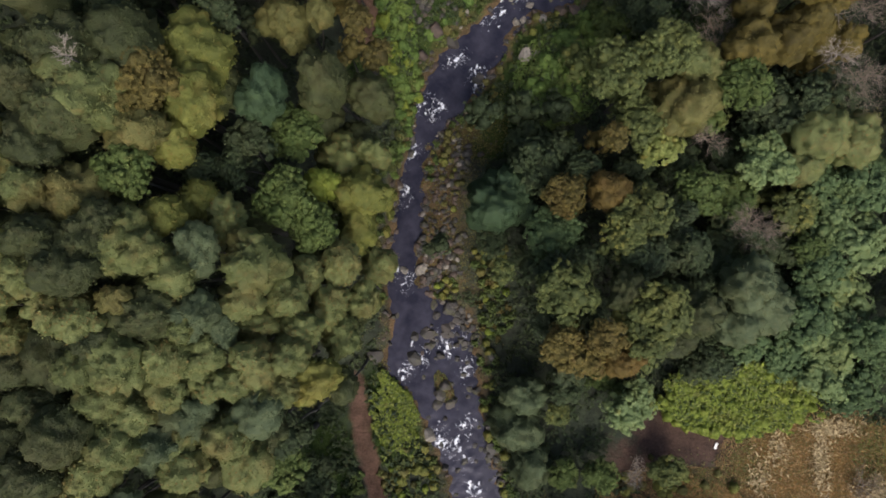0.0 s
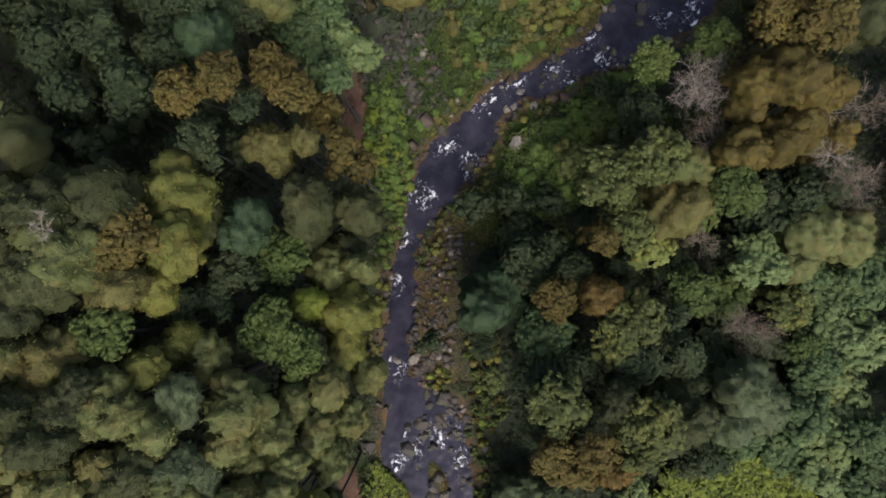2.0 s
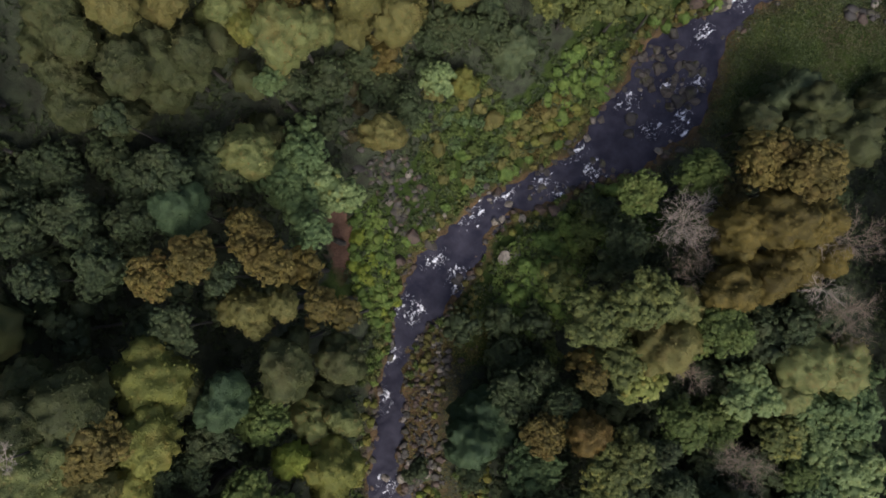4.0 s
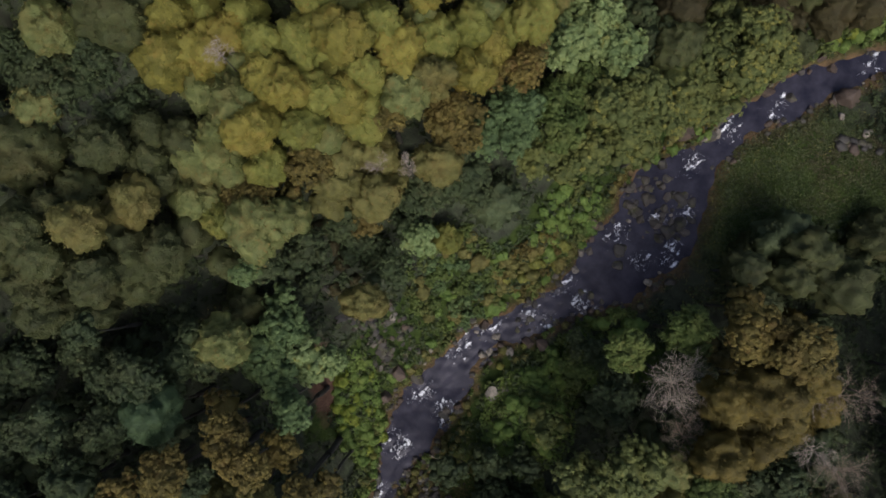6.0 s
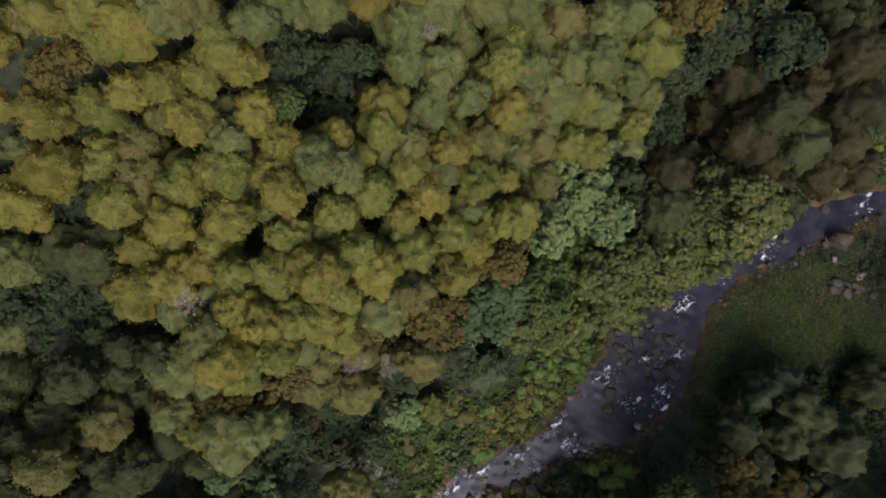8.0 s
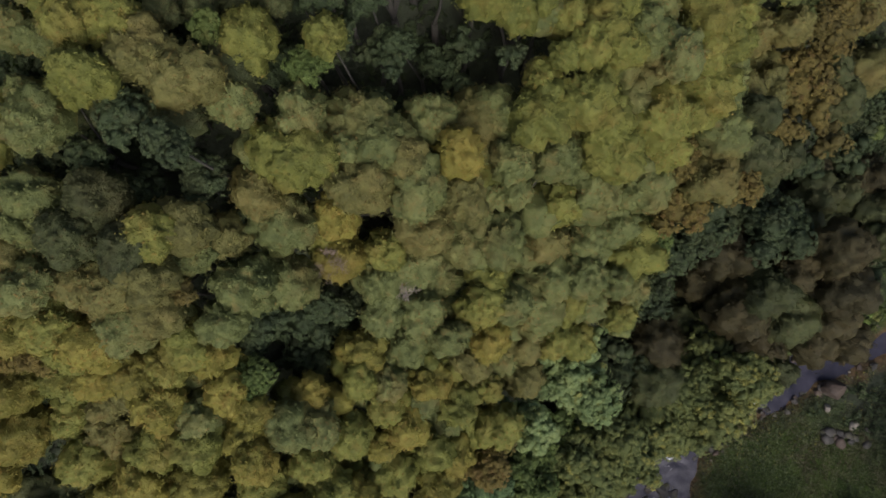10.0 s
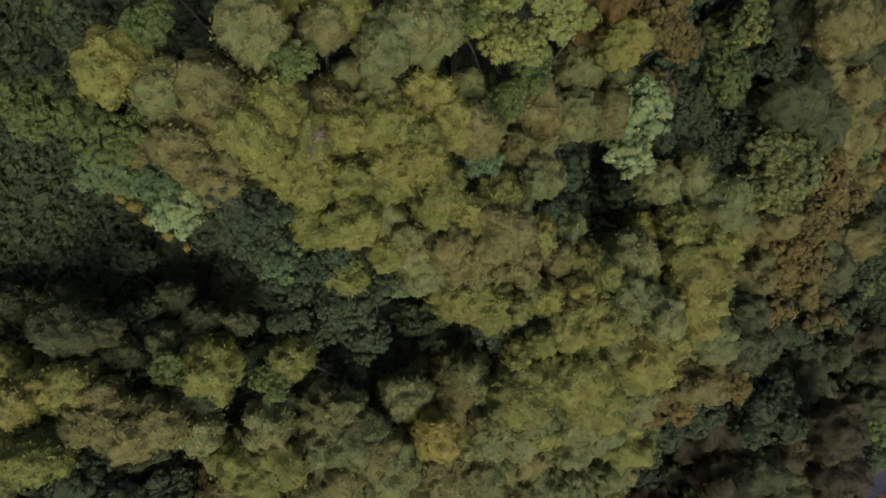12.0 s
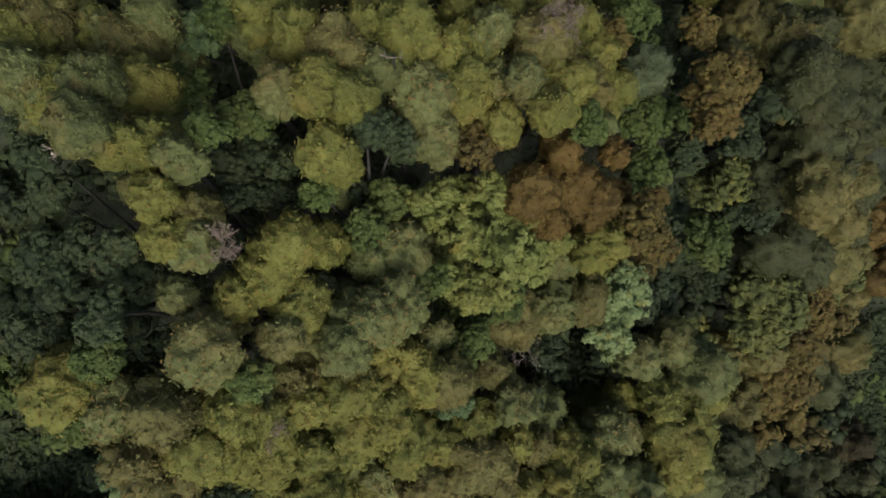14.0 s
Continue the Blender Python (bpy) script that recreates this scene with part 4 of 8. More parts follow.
tree('o', -6.8, 46.9, ('o', -0.2, 0.2, 31.3, 1.01), ('o', 0.2, -0.2, 31.2, 1.00), ('o', 0.6, 0.8, 31.6, 0.99), ('t', -1.2, -0.0, 30.6, 0.70), ('t', -0.4, -1.0, 31.1, 1.01), ('y', -1.7, 1.1, 30.9, 0.68), ('D', 1.6, -0.5, 31.3, 1.07))
tree('o', -7.4, 44.4, ('y', -0.7, -0.5, 29.7, 1.07), ('y', 0.8, -0.4, 30.4, 1.13), ('o', -1.8, 0.8, 29.9, 0.64), ('y', 0.9, -1.2, 29.5, 0.93), ('y', -0.7, 1.2, 30.6, 0.73), ('o', 0.7, 0.7, 31.2, 0.99))
tree('o', -11.7, 39.5, ('Y', -0.6, -1.0, 23.1, 1.35), ('Y', 0.8, 0.1, 23.5, 1.31), ('o', -0.2, 1.0, 23.4, 1.20))
tree('o', -8.6, 39.4, ('y', -0.3, -1.0, 23.5, 1.14), ('t', 1.0, 0.1, 23.9, 1.47), ('y', -0.9, 0.8, 23.7, 1.27))
tree('o', -5.1, 49.3, ('o', -0.1, 0.2, 33.4, 1.02), ('y', 0.8, 1.1, 32.6, 0.67), ('o', -1.5, 1.4, 31.5, 0.74), ('D', 0.6, -1.7, 31.9, 1.15))
tree('d', -2.7, 49.3, ('d', 0.0, 0.0, 33.7, 0.82))
tree('d', -1.5, 48.7, ('d', 0.0, -0.0, 32.7, 0.83))
tree('d', -5.6, 49.1, ('d', -0.9, 0.2, 30.7, 0.80), ('d', 0.8, -0.2, 31.2, 0.85))
tree('o', -3.2, 45.7, ('D', -0.3, 0.4, 31.7, 0.90), ('y', 0.4, 0.8, 31.2, 0.92), ('t', 0.0, -0.4, 30.6, 0.94), ('o', 0.7, 0.3, 29.9, 0.96), ('t', 1.0, 1.1, 30.5, 1.04), ('t', -1.4, -0.8, 30.2, 1.09), ('t', -0.4, -1.4, 29.7, 0.97))
tree('d', -4.0, 47.7, ('d', 0.0, 0.0, 29.9, 0.77))
tree('o', -5.2, 44.1, ('t', -0.2, 1.1, 31.0, 1.18), ('o', 0.8, -0.3, 29.5, 1.00), ('Y', -0.5, -0.9, 29.3, 1.15))
tree('o', -0.7, 46.6, ('t', -1.0, -0.0, 28.6, 1.01), ('o', -0.4, -1.6, 27.9, 1.35), ('o', 0.8, 0.6, 28.0, 1.35), ('t', 0.4, 1.4, 29.9, 0.95))
tree('r', -2.6, 44.9, ('r', 0.0, 0.0, 29.2, 0.56))
tree('o', 0.9, 45.6, ('o', -0.9, -0.5, 27.1, 1.15), ('Y', 0.8, 0.5, 25.4, 1.05))
tree('o', 1.1, 49.5, ('y', -0.4, -0.3, 30.8, 1.13), ('y', 0.2, -0.7, 30.0, 1.15), ('o', 0.3, 0.7, 30.4, 1.04), ('o', -1.5, 0.8, 31.5, 0.87), ('o', 1.4, -0.2, 29.2, 0.81))
tree('o', 3.4, 50.2, ('o', -0.4, 0.1, 29.7, 1.17), ('o', 0.3, -0.7, 29.6, 1.06), ('t', 1.0, -1.1, 29.6, 0.84), ('y', -1.0, 2.0, 31.2, 0.75))
tree('o', 3.3, 47.9, ('t', -0.4, 0.2, 29.3, 1.26), ('Y', -1.4, -0.5, 27.7, 0.97), ('o', 1.5, 0.3, 28.5, 1.30))
tree('o', 4.0, 46.1, ('y', -0.5, 0.2, 25.7, 0.96), ('o', -1.0, -0.9, 25.2, 1.09), ('o', 0.4, -0.4, 24.1, 1.14), ('t', 0.9, 1.0, 25.9, 1.31))
tree('o', 6.1, 50.6, ('o', -0.8, -0.0, 28.6, 1.01), ('t', 0.7, 0.2, 27.5, 1.06), ('Y', 0.2, -1.3, 28.0, 0.97))
tree('o', 7.0, 48.0, ('t', -0.6, -0.1, 26.7, 1.04), ('o', 0.6, 0.3, 25.3, 0.77), ('o', 1.1, 1.3, 27.2, 1.04), ('o', -0.8, -1.3, 23.4, 1.17))
tree('o', 8.3, 51.4, ('o', -0.5, -0.5, 27.6, 1.17), ('y', 0.8, -0.8, 27.8, 1.16), ('y', 0.8, 0.4, 28.0, 0.80))
tree('o', 8.7, 48.2, ('o', -0.3, 0.2, 25.3, 0.74), ('o', 1.1, 1.5, 26.4, 1.22), ('o', -0.8, -1.3, 23.1, 1.46))
tree('o', 11.1, 51.8, ('y', -0.5, -0.7, 27.9, 1.18), ('y', 0.6, -1.1, 26.8, 1.23), ('y', 0.3, 0.3, 27.0, 0.72), ('y', -1.3, 0.5, 28.6, 0.63), ('y', -0.3, 1.0, 28.2, 0.86), ('y', 0.9, 1.0, 27.7, 0.89))
tree('o', 11.8, 49.4, ('y', 0.4, 0.3, 25.4, 1.29), ('o', 0.2, -0.5, 23.6, 1.22), ('o', -0.9, 0.2, 24.2, 0.84))
tree('o', 14.2, 52.1, ('y', -0.0, -0.7, 25.4, 1.47), ('o', 0.0, 0.9, 26.8, 1.18))
tree('o', 17.7, 52.8, ('y', -0.6, 0.2, 21.7, 1.57), ('y', -1.8, -1.0, 22.5, 1.02), ('y', -0.1, 1.7, 23.2, 0.88), ('o', 1.2, 1.2, 20.0, 1.04), ('o', 1.0, -1.1, 19.5, 1.67))
tree('o', 14.8, 49.8, ('y', 0.3, 0.7, 21.8, 1.35), ('o', -0.3, -0.6, 20.3, 1.54))
tree('o', 19.5, 50.4, ('t', -1.1, -0.6, 18.7, 1.68), ('D', 1.2, 0.6, 17.9, 1.59))
tree('r', 18.0, 49.4, ('r', -0.7, -0.7, 17.7, 1.75), ('r', -1.3, 1.2, 19.2, 1.01), ('r', 2.1, 0.0, 17.8, 1.20))
tree('o', 10.3, 47.6, ('y', 0.1, 0.8, 22.3, 1.39), ('t', -0.1, -0.8, 20.6, 1.31))
tree('o', 7.6, 44.6, ('y', -0.1, 1.0, 22.3, 1.36), ('y', -0.6, -0.6, 22.0, 1.22), ('o', 0.7, -0.6, 21.3, 1.11))
tree('o', 10.7, 44.6, ('o', -0.5, 0.7, 20.3, 1.46), ('o', -1.0, -0.7, 19.4, 1.50), ('o', 1.2, 0.7, 20.1, 1.19), ('y', 0.6, -0.6, 17.6, 1.28))
tree('o', 12.9, 47.4, ('o', -0.8, -0.4, 20.3, 1.19), ('o', 0.6, 0.3, 18.7, 1.43))
tree('o', 14.8, 45.5, ('y', 0.1, 1.0, 16.6, 1.86), ('o', -0.9, -0.6, 17.2, 0.97), ('o', 0.5, -0.9, 14.5, 1.36))
tree('m', 16.4, 46.9, ('m', 0.0, 0.0, 15.4, 1.22))
tree('o', 4.8, 44.6, ('o', 0.4, 0.8, 22.6, 1.07), ('o', -0.3, -0.8, 22.8, 1.18))
tree('o', 12.6, 42.8, ('o', 0.0, 1.1, 14.8, 1.50), ('y', 2.0, 0.4, 14.7, 1.08), ('y', -0.2, -1.0, 14.3, 1.16), ('y', -1.8, -0.8, 16.1, 1.13))
tree('o', 3.1, 43.0, ('o', -0.0, 1.0, 24.2, 1.08), ('o', 0.9, -0.3, 22.8, 1.14), ('Y', -1.0, -0.7, 23.5, 1.00))
tree('d', -0.8, 43.7, ('d', -0.7, -0.0, 25.3, 1.18), ('d', 0.6, 0.0, 23.6, 1.24))
tree('d', -0.1, 41.9, ('d', 0.0, 0.0, 21.9, 1.08))
tree('r', -8.0, 42.9, ('r', 0.0, 0.0, 28.2, 0.86))
tree('o', -2.8, 42.6, ('y', -0.3, 0.6, 27.8, 1.00), ('Y', 0.3, -0.0, 27.0, 0.91), ('y', -1.3, -0.3, 26.9, 0.94), ('o', 1.0, 1.2, 28.4, 0.86), ('Y', 0.4, -1.4, 26.3, 0.94))
tree('o', -5.5, 41.5, ('Y', 0.3, 0.6, 27.1, 1.06), ('Y', 0.9, -0.6, 26.9, 1.05), ('t', -0.5, -0.4, 25.7, 0.68), ('Y', -1.2, 0.4, 27.2, 0.77))
tree('o', -10.4, 41.8, ('Y', -0.0, -0.2, 24.3, 1.26), ('y', 2.0, -0.0, 25.2, 1.19), ('Y', -2.0, 0.3, 23.3, 1.15))
tree('m', -1.6, 41.6, ('m', 0.0, 0.0, 25.6, 0.96))
tree('o', 0.0, 40.2, ('Y', 0.0, 0.6, 23.8, 0.78), ('o', 0.5, -0.7, 23.9, 1.00), ('o', -0.5, -0.6, 24.5, 1.10), ('y', 2.0, 1.0, 23.4, 0.90), ('Y', -1.8, 0.1, 25.1, 0.97))
tree('o', 4.3, 40.4, ('Y', 0.3, 0.4, 21.5, 1.19), ('o', -1.3, 0.5, 22.3, 0.93), ('y', -1.4, -0.5, 21.7, 1.07), ('Y', -0.7, -1.5, 21.2, 1.21), ('o', 1.3, 2.3, 22.3, 1.04), ('y', 1.7, -0.9, 19.8, 1.14))
tree('o', 6.9, 42.0, ('t', -0.4, -0.6, 19.7, 1.26), ('Y', 0.4, 0.6, 20.5, 1.11))
tree('o', 8.9, 41.9, ('t', 0.0, 0.0, 16.7, 1.40))
tree('o', -3.2, 39.7, ('o', -0.4, 0.7, 26.3, 0.96), ('y', -0.5, -0.4, 25.5, 1.21), ('Y', 0.9, -0.3, 24.8, 1.00))
tree('o', 1.2, 38.2, ('y', 0.2, 0.5, 22.7, 1.16), ('y', -1.3, -0.4, 22.9, 0.96), ('Y', 1.3, -0.3, 20.5, 0.82))
tree('o', -3.0, 38.0, ('Y', 1.2, 0.4, 24.7, 1.00), ('Y', -1.0, -0.4, 24.6, 1.15))
tree('o', -6.1, 38.2, ('Y', -0.4, -0.6, 23.8, 1.22), ('y', 0.4, 0.7, 24.7, 1.05))
tree('d', -10.8, 36.6, ('D', 0.0, 0.0, 20.4, 1.71))
tree('o', 21.8, 54.5, ('t', 0.6, 0.1, 16.3, 1.53), ('t', -0.9, -0.2, 16.9, 1.11))
tree('d', 0.9, 44.1, ('d', 0.0, 0.0, 23.1, 1.03))
tree('d', -1.6, 47.8, ('d', 0.2, -0.4, 28.0, 0.89), ('d', -0.2, 0.4, 30.5, 0.82))
tree('o', -7.6, 40.8, ('t', -0.0, 0.0, 24.2, 1.21))
tree('d', 19.4, 47.3, ('d', 0.5, 0.5, 14.6, 1.45), ('d', -0.5, -0.5, 13.0, 1.49))
tree('d', 23.0, 46.3, ('n', -1.0, 0.2, 12.4, 1.72), ('d', 0.5, 1.1, 14.5, 2.00), ('n', -2.2, -1.4, 9.4, 1.63), ('D', 0.5, -2.1, 13.6, 1.76), ('d', 0.3, 3.0, 12.6, 1.40), ('n', 2.0, -0.9, 13.1, 1.57))
tree('d', 22.6, 43.1, ('n', 0.0, 0.0, 11.3, 2.11))
tree('d', 25.4, 42.7, ('D', 0.0, 0.0, 11.9, 1.97))
tree('d', 26.6, 46.3, ('n', 0.0, 0.0, 15.4, 1.70))
tree('d', 27.4, 44.0, ('n', 0.0, 0.0, 14.5, 1.74))
tree('d', 31.7, 51.2, ('n', 0.0, 0.0, 5.7, 1.96))
tree('d', 17.7, 44.1, ('d', 0.0, 0.0, 8.5, 1.62))
tree('d', 18.0, 41.3, ('n', 0.0, 0.0, 10.3, 1.73))
tree('r', 23.8, 55.2, ('r', 0.2, -0.1, 16.5, 1.85), ('r', 0.8, 2.2, 18.1, 1.25), ('r', -1.4, -2.6, 15.9, 0.95))
tree('o', 30.0, 56.7, ('t', 0.0, 0.0, 9.3, 1.93))
tree('d', -3.0, 52.7, ('D', 0.3, 0.6, 33.9, 0.81), ('D', 1.0, 0.5, 33.5, 0.55), ('D', -0.8, 0.5, 32.7, 0.52), ('D', 1.1, -0.2, 32.4, 0.58), ('y', 0.2, -0.9, 33.9, 0.90), ('D', -1.0, 1.2, 32.1, 0.66), ('y', -0.6, -1.1, 34.0, 0.74))
tree('o', -2.0, 51.0, ('t', -0.2, 0.1, 33.4, 1.01), ('t', 0.7, -0.4, 33.0, 1.09), ('y', -1.2, -0.8, 34.2, 0.90), ('D', 0.9, 1.8, 31.9, 0.55))
tree('d', -0.1, 53.0, ('D', -0.1, 0.4, 31.4, 0.67), ('D', 0.9, 0.3, 31.0, 0.58), ('D', -1.0, 1.0, 31.1, 0.63), ('y', 0.2, -1.0, 31.6, 1.04))
tree('m', -0.7, 52.1, ('m', 0.0, 0.0, 32.5, 0.56))
tree('m', 1.7, 51.6, ('m', 0.0, 0.0, 30.2, 0.77))
tree('d', 4.9, 52.9, ('d', 0.6, 0.1, 26.4, 0.79), ('d', -0.7, -0.2, 29.3, 0.70))
tree('m', -1.3, 57.9, ('m', -0.1, 0.1, 35.8, 0.88), ('m', -1.0, 0.3, 35.7, 0.76), ('m', 1.0, -0.5, 36.3, 0.82))
tree('c', -1.5, 57.3, ('c', -0.5, 0.1, 33.6, 0.81), ('c', 0.3, -0.1, 33.6, 0.72), ('c', 0.3, 0.2, 34.5, 0.69), ('c', -0.0, -0.2, 32.2, 0.76))
tree('p', 1.0, 55.9, ('p', 0.0, -0.0, 35.6, 0.74))
tree('d', 2.5, 55.4, ('d', 0.1, 0.2, 36.9, 0.60), ('d', -0.0, 0.6, 37.5, 0.47), ('d', 0.5, 0.3, 35.7, 0.51), ('d', -0.1, -0.1, 35.4, 0.66), ('d', 0.1, -0.4, 35.0, 0.60), ('d', -1.0, 0.1, 35.4, 0.60), ('c', 0.5, -0.7, 35.0, 0.59))
tree('o', 2.4, 57.1, ('t', -0.5, -0.3, 37.6, 0.96), ('t', 0.0, -0.9, 37.7, 0.60), ('t', 0.1, 0.3, 37.9, 0.70), ('o', -0.9, 0.7, 37.6, 0.74), ('y', 0.6, -0.1, 37.4, 0.82), ('t', 0.1, 0.7, 38.3, 0.77), ('y', 0.7, -0.5, 36.6, 0.64))
tree('o', 4.2, 57.3, ('y', -0.4, -0.0, 36.3, 0.73), ('y', -0.8, 0.3, 37.4, 0.78), ('y', 0.3, 0.2, 35.7, 0.68), ('y', -0.5, -0.8, 35.9, 0.88), ('t', 0.1, 0.7, 36.1, 0.84), ('y', 0.4, -0.8, 35.4, 0.67), ('y', 1.1, 0.5, 35.3, 0.86))
tree('o', 4.7, 55.5, ('y', -0.9, 0.0, 35.5, 0.89), ('y', 0.0, -0.0, 35.0, 0.75), ('y', -0.4, -1.1, 33.9, 0.72), ('y', 0.7, 1.2, 35.0, 0.93), ('y', 0.6, -0.5, 33.0, 0.59))
tree('d', 4.1, 54.2, ('d', -0.9, 0.1, 34.0, 0.63), ('d', -0.4, 0.4, 34.3, 0.55), ('d', -0.1, -0.4, 33.8, 0.56), ('d', 0.1, 0.7, 34.6, 0.53), ('d', 0.4, -0.6, 32.5, 0.59), ('d', 0.8, -0.1, 31.9, 0.69))
tree('o', 6.7, 55.6, ('o', -0.8, -0.4, 33.2, 0.92), ('t', 0.2, -0.5, 32.9, 0.67), ('o', -0.6, -1.0, 31.4, 0.73), ('y', -0.0, 0.7, 33.8, 0.90), ('t', 0.7, -0.8, 32.1, 1.06), ('y', 0.7, 0.4, 32.6, 0.79), ('y', -0.4, 1.5, 35.1, 0.93))
tree('o', 6.6, 58.4, ('y', 0.3, -0.4, 34.8, 0.80), ('y', -0.1, 0.1, 35.1, 0.74), ('t', 1.0, -0.6, 34.5, 0.73), ('y', -0.6, -0.6, 35.3, 0.70), ('o', 0.8, 0.6, 34.2, 0.48), ('o', -1.2, -0.2, 35.5, 0.80), ('o', 0.1, 1.2, 36.3, 0.74))
tree('o', 8.2, 54.0, ('y', -1.0, -0.2, 30.4, 0.95), ('y', -0.0, -0.4, 30.5, 0.95), ('t', 0.5, 0.7, 30.5, 1.15), ('y', 0.8, -0.6, 30.3, 0.49))
tree('o', 8.9, 56.4, ('t', -0.6, -0.8, 32.1, 0.99), ('y', -0.6, 0.1, 32.2, 0.81), ('o', 0.7, 0.6, 32.1, 0.73), ('y', 0.8, -0.8, 30.1, 0.70), ('t', 0.0, 1.4, 32.1, 0.55))
tree('c', 7.8, 57.3, ('c', 0.0, 0.0, 33.5, 0.59))
tree('m', 8.4, 59.6, ('m', -0.1, -0.9, 33.1, 0.69), ('m', 0.9, 0.3, 32.3, 0.77), ('m', -1.1, 0.6, 34.9, 0.64))
tree('o', 10.2, 59.4, ('t', -0.8, -0.2, 31.0, 1.00), ('o', 0.8, 0.2, 29.3, 0.99))
tree('o', 11.9, 60.7, ('t', 0.2, -0.9, 29.3, 1.00), ('o', -0.6, 0.4, 29.5, 0.95), ('y', 0.4, 0.6, 30.8, 0.87))
tree('p', 13.3, 59.4, ('p', 0.1, 0.6, 28.5, 1.20), ('p', -0.1, -0.8, 27.7, 1.02))
tree('d', 13.1, 57.6, ('d', -1.0, -0.2, 24.0, 1.14), ('d', 0.1, -0.0, 24.2, 1.02), ('d', 0.9, 0.2, 25.1, 1.12))
tree('o', 15.0, 57.1, ('o', -0.6, 0.6, 27.0, 0.97), ('y', 0.3, -0.9, 26.6, 1.10), ('y', -0.9, -0.8, 25.3, 0.81), ('o', 0.9, 1.0, 25.6, 1.01))
tree('o', 17.1, 56.3, ('o', -0.3, 0.8, 25.9, 1.30), ('y', -0.5, -0.6, 25.5, 0.77), ('y', 0.8, -0.5, 23.9, 0.97))
tree('o', 13.4, 54.5, ('o', 0.0, 0.5, 26.9, 1.30), ('o', -0.5, -0.9, 27.0, 1.04), ('y', -1.7, 0.0, 27.6, 1.13), ('y', 2.2, 0.2, 26.7, 1.09))
tree('o', 10.7, 54.0, ('y', 0.7, -0.4, 27.9, 1.10), ('y', -0.7, -0.3, 28.8, 0.89), ('t', -0.2, 0.9, 28.0, 0.78))
tree('k', 21.8, 59.3, ('k', -0.6, 0.8, 20.9, 1.40), ('k', 0.9, 0.1, 20.7, 1.43), ('k', -0.3, -0.9, 20.6, 1.40))
tree('r', 25.4, 59.1, ('r', 0.0, 0.0, 18.6, 1.56))
tree('R', 32.0, 61.0, ('R', -0.0, 0.0, 10.4, 1.40))
tree('m', 17.5, 61.8, ('m', 0.0, 0.0, 25.4, 1.20))
tree('d', 16.8, 62.1, ('d', 0.0, 0.0, 23.3, 1.27))
tree('d', 20.3, 62.3, ('d', 0.1, 0.2, 21.8, 1.25), ('d', 0.3, 1.1, 23.6, 1.24), ('d', -0.4, -1.5, 19.5, 1.15))
tree('o', 22.2, 62.4, ('D', -0.5, -0.3, 23.6, 1.55), ('t', 0.9, 0.6, 22.7, 0.92))
tree('o', 25.5, 62.2, ('t', 0.4, 1.2, 19.3, 1.84), ('t', 1.1, -0.6, 18.8, 1.86), ('D', -1.7, -0.7, 20.5, 1.52))
tree('o', 21.9, 57.0, ('t', -0.7, -0.0, 18.8, 1.52), ('t', 0.9, 0.0, 18.5, 1.11))
tree('d', 14.9, 59.6, ('d', 0.0, 0.0, 25.9, 0.89))
tree('d', 18.5, 61.4, ('d', 0.0, 0.0, 20.5, 1.25))
tree('o', 0.4, 57.9, ('t', -0.3, -0.5, 35.4, 0.66), ('y', 0.2, 0.4, 38.6, 0.79))
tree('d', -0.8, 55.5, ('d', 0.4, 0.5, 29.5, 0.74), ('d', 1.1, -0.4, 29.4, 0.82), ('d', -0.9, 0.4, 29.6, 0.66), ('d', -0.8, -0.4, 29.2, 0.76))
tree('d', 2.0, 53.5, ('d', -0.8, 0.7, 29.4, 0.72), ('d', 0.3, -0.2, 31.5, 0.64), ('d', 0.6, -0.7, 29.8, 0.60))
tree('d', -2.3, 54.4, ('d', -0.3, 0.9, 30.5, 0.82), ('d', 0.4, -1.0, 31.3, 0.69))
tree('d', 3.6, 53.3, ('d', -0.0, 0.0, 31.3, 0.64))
tree('c', 0.8, 56.4, ('c', 0.0, 0.0, 35.9, 0.60))
tree('c', 5.5, 54.4, ('c', 0.0, 0.0, 31.0, 0.64))
tree('o', 1.0, 64.6, ('t', -0.4, 0.1, 39.1, 0.68), ('y', -0.5, -0.2, 39.3, 0.67), ('t', -0.3, 0.5, 38.9, 0.70), ('y', 0.1, 0.3, 38.7, 0.63), ('o', 0.4, 0.3, 38.4, 0.56), ('t', 0.7, -0.0, 38.2, 0.84), ('o', -0.1, -1.1, 40.0, 0.57))
tree('o', 1.9, 63.1, ('y', -0.5, 0.2, 40.1, 0.73), ('o', -0.1, 0.3, 39.8, 0.56), ('o', -0.0, 0.4, 39.4, 0.57), ('o', 0.1, -0.5, 40.2, 0.52), ('y', 0.4, -0.7, 39.9, 0.52), ('y', 0.3, 0.6, 38.5, 0.73))
tree('o', 2.9, 61.6, ('y', -0.2, 0.9, 39.7, 0.70), ('o', 0.4, 0.6, 39.6, 0.52), ('y', -0.1, -0.0, 39.2, 0.48), ('t', 0.3, -0.2, 38.8, 0.49), ('y', 0.0, -0.7, 38.7, 0.55), ('o', 0.3, -0.8, 38.6, 0.49))
tree('m', 3.4, 63.9, ('m', -0.8, 0.1, 37.4, 0.61), ('m', -0.0, 1.6, 37.6, 0.55), ('m', 0.7, -0.7, 38.6, 0.53), ('m', 0.3, -1.2, 39.1, 0.46))
tree('c', 2.8, 65.3, ('c', 0.0, 0.0, 37.5, 0.62))
tree('d', 2.9, 65.2, ('d', 0.0, 0.0, 35.3, 0.70))
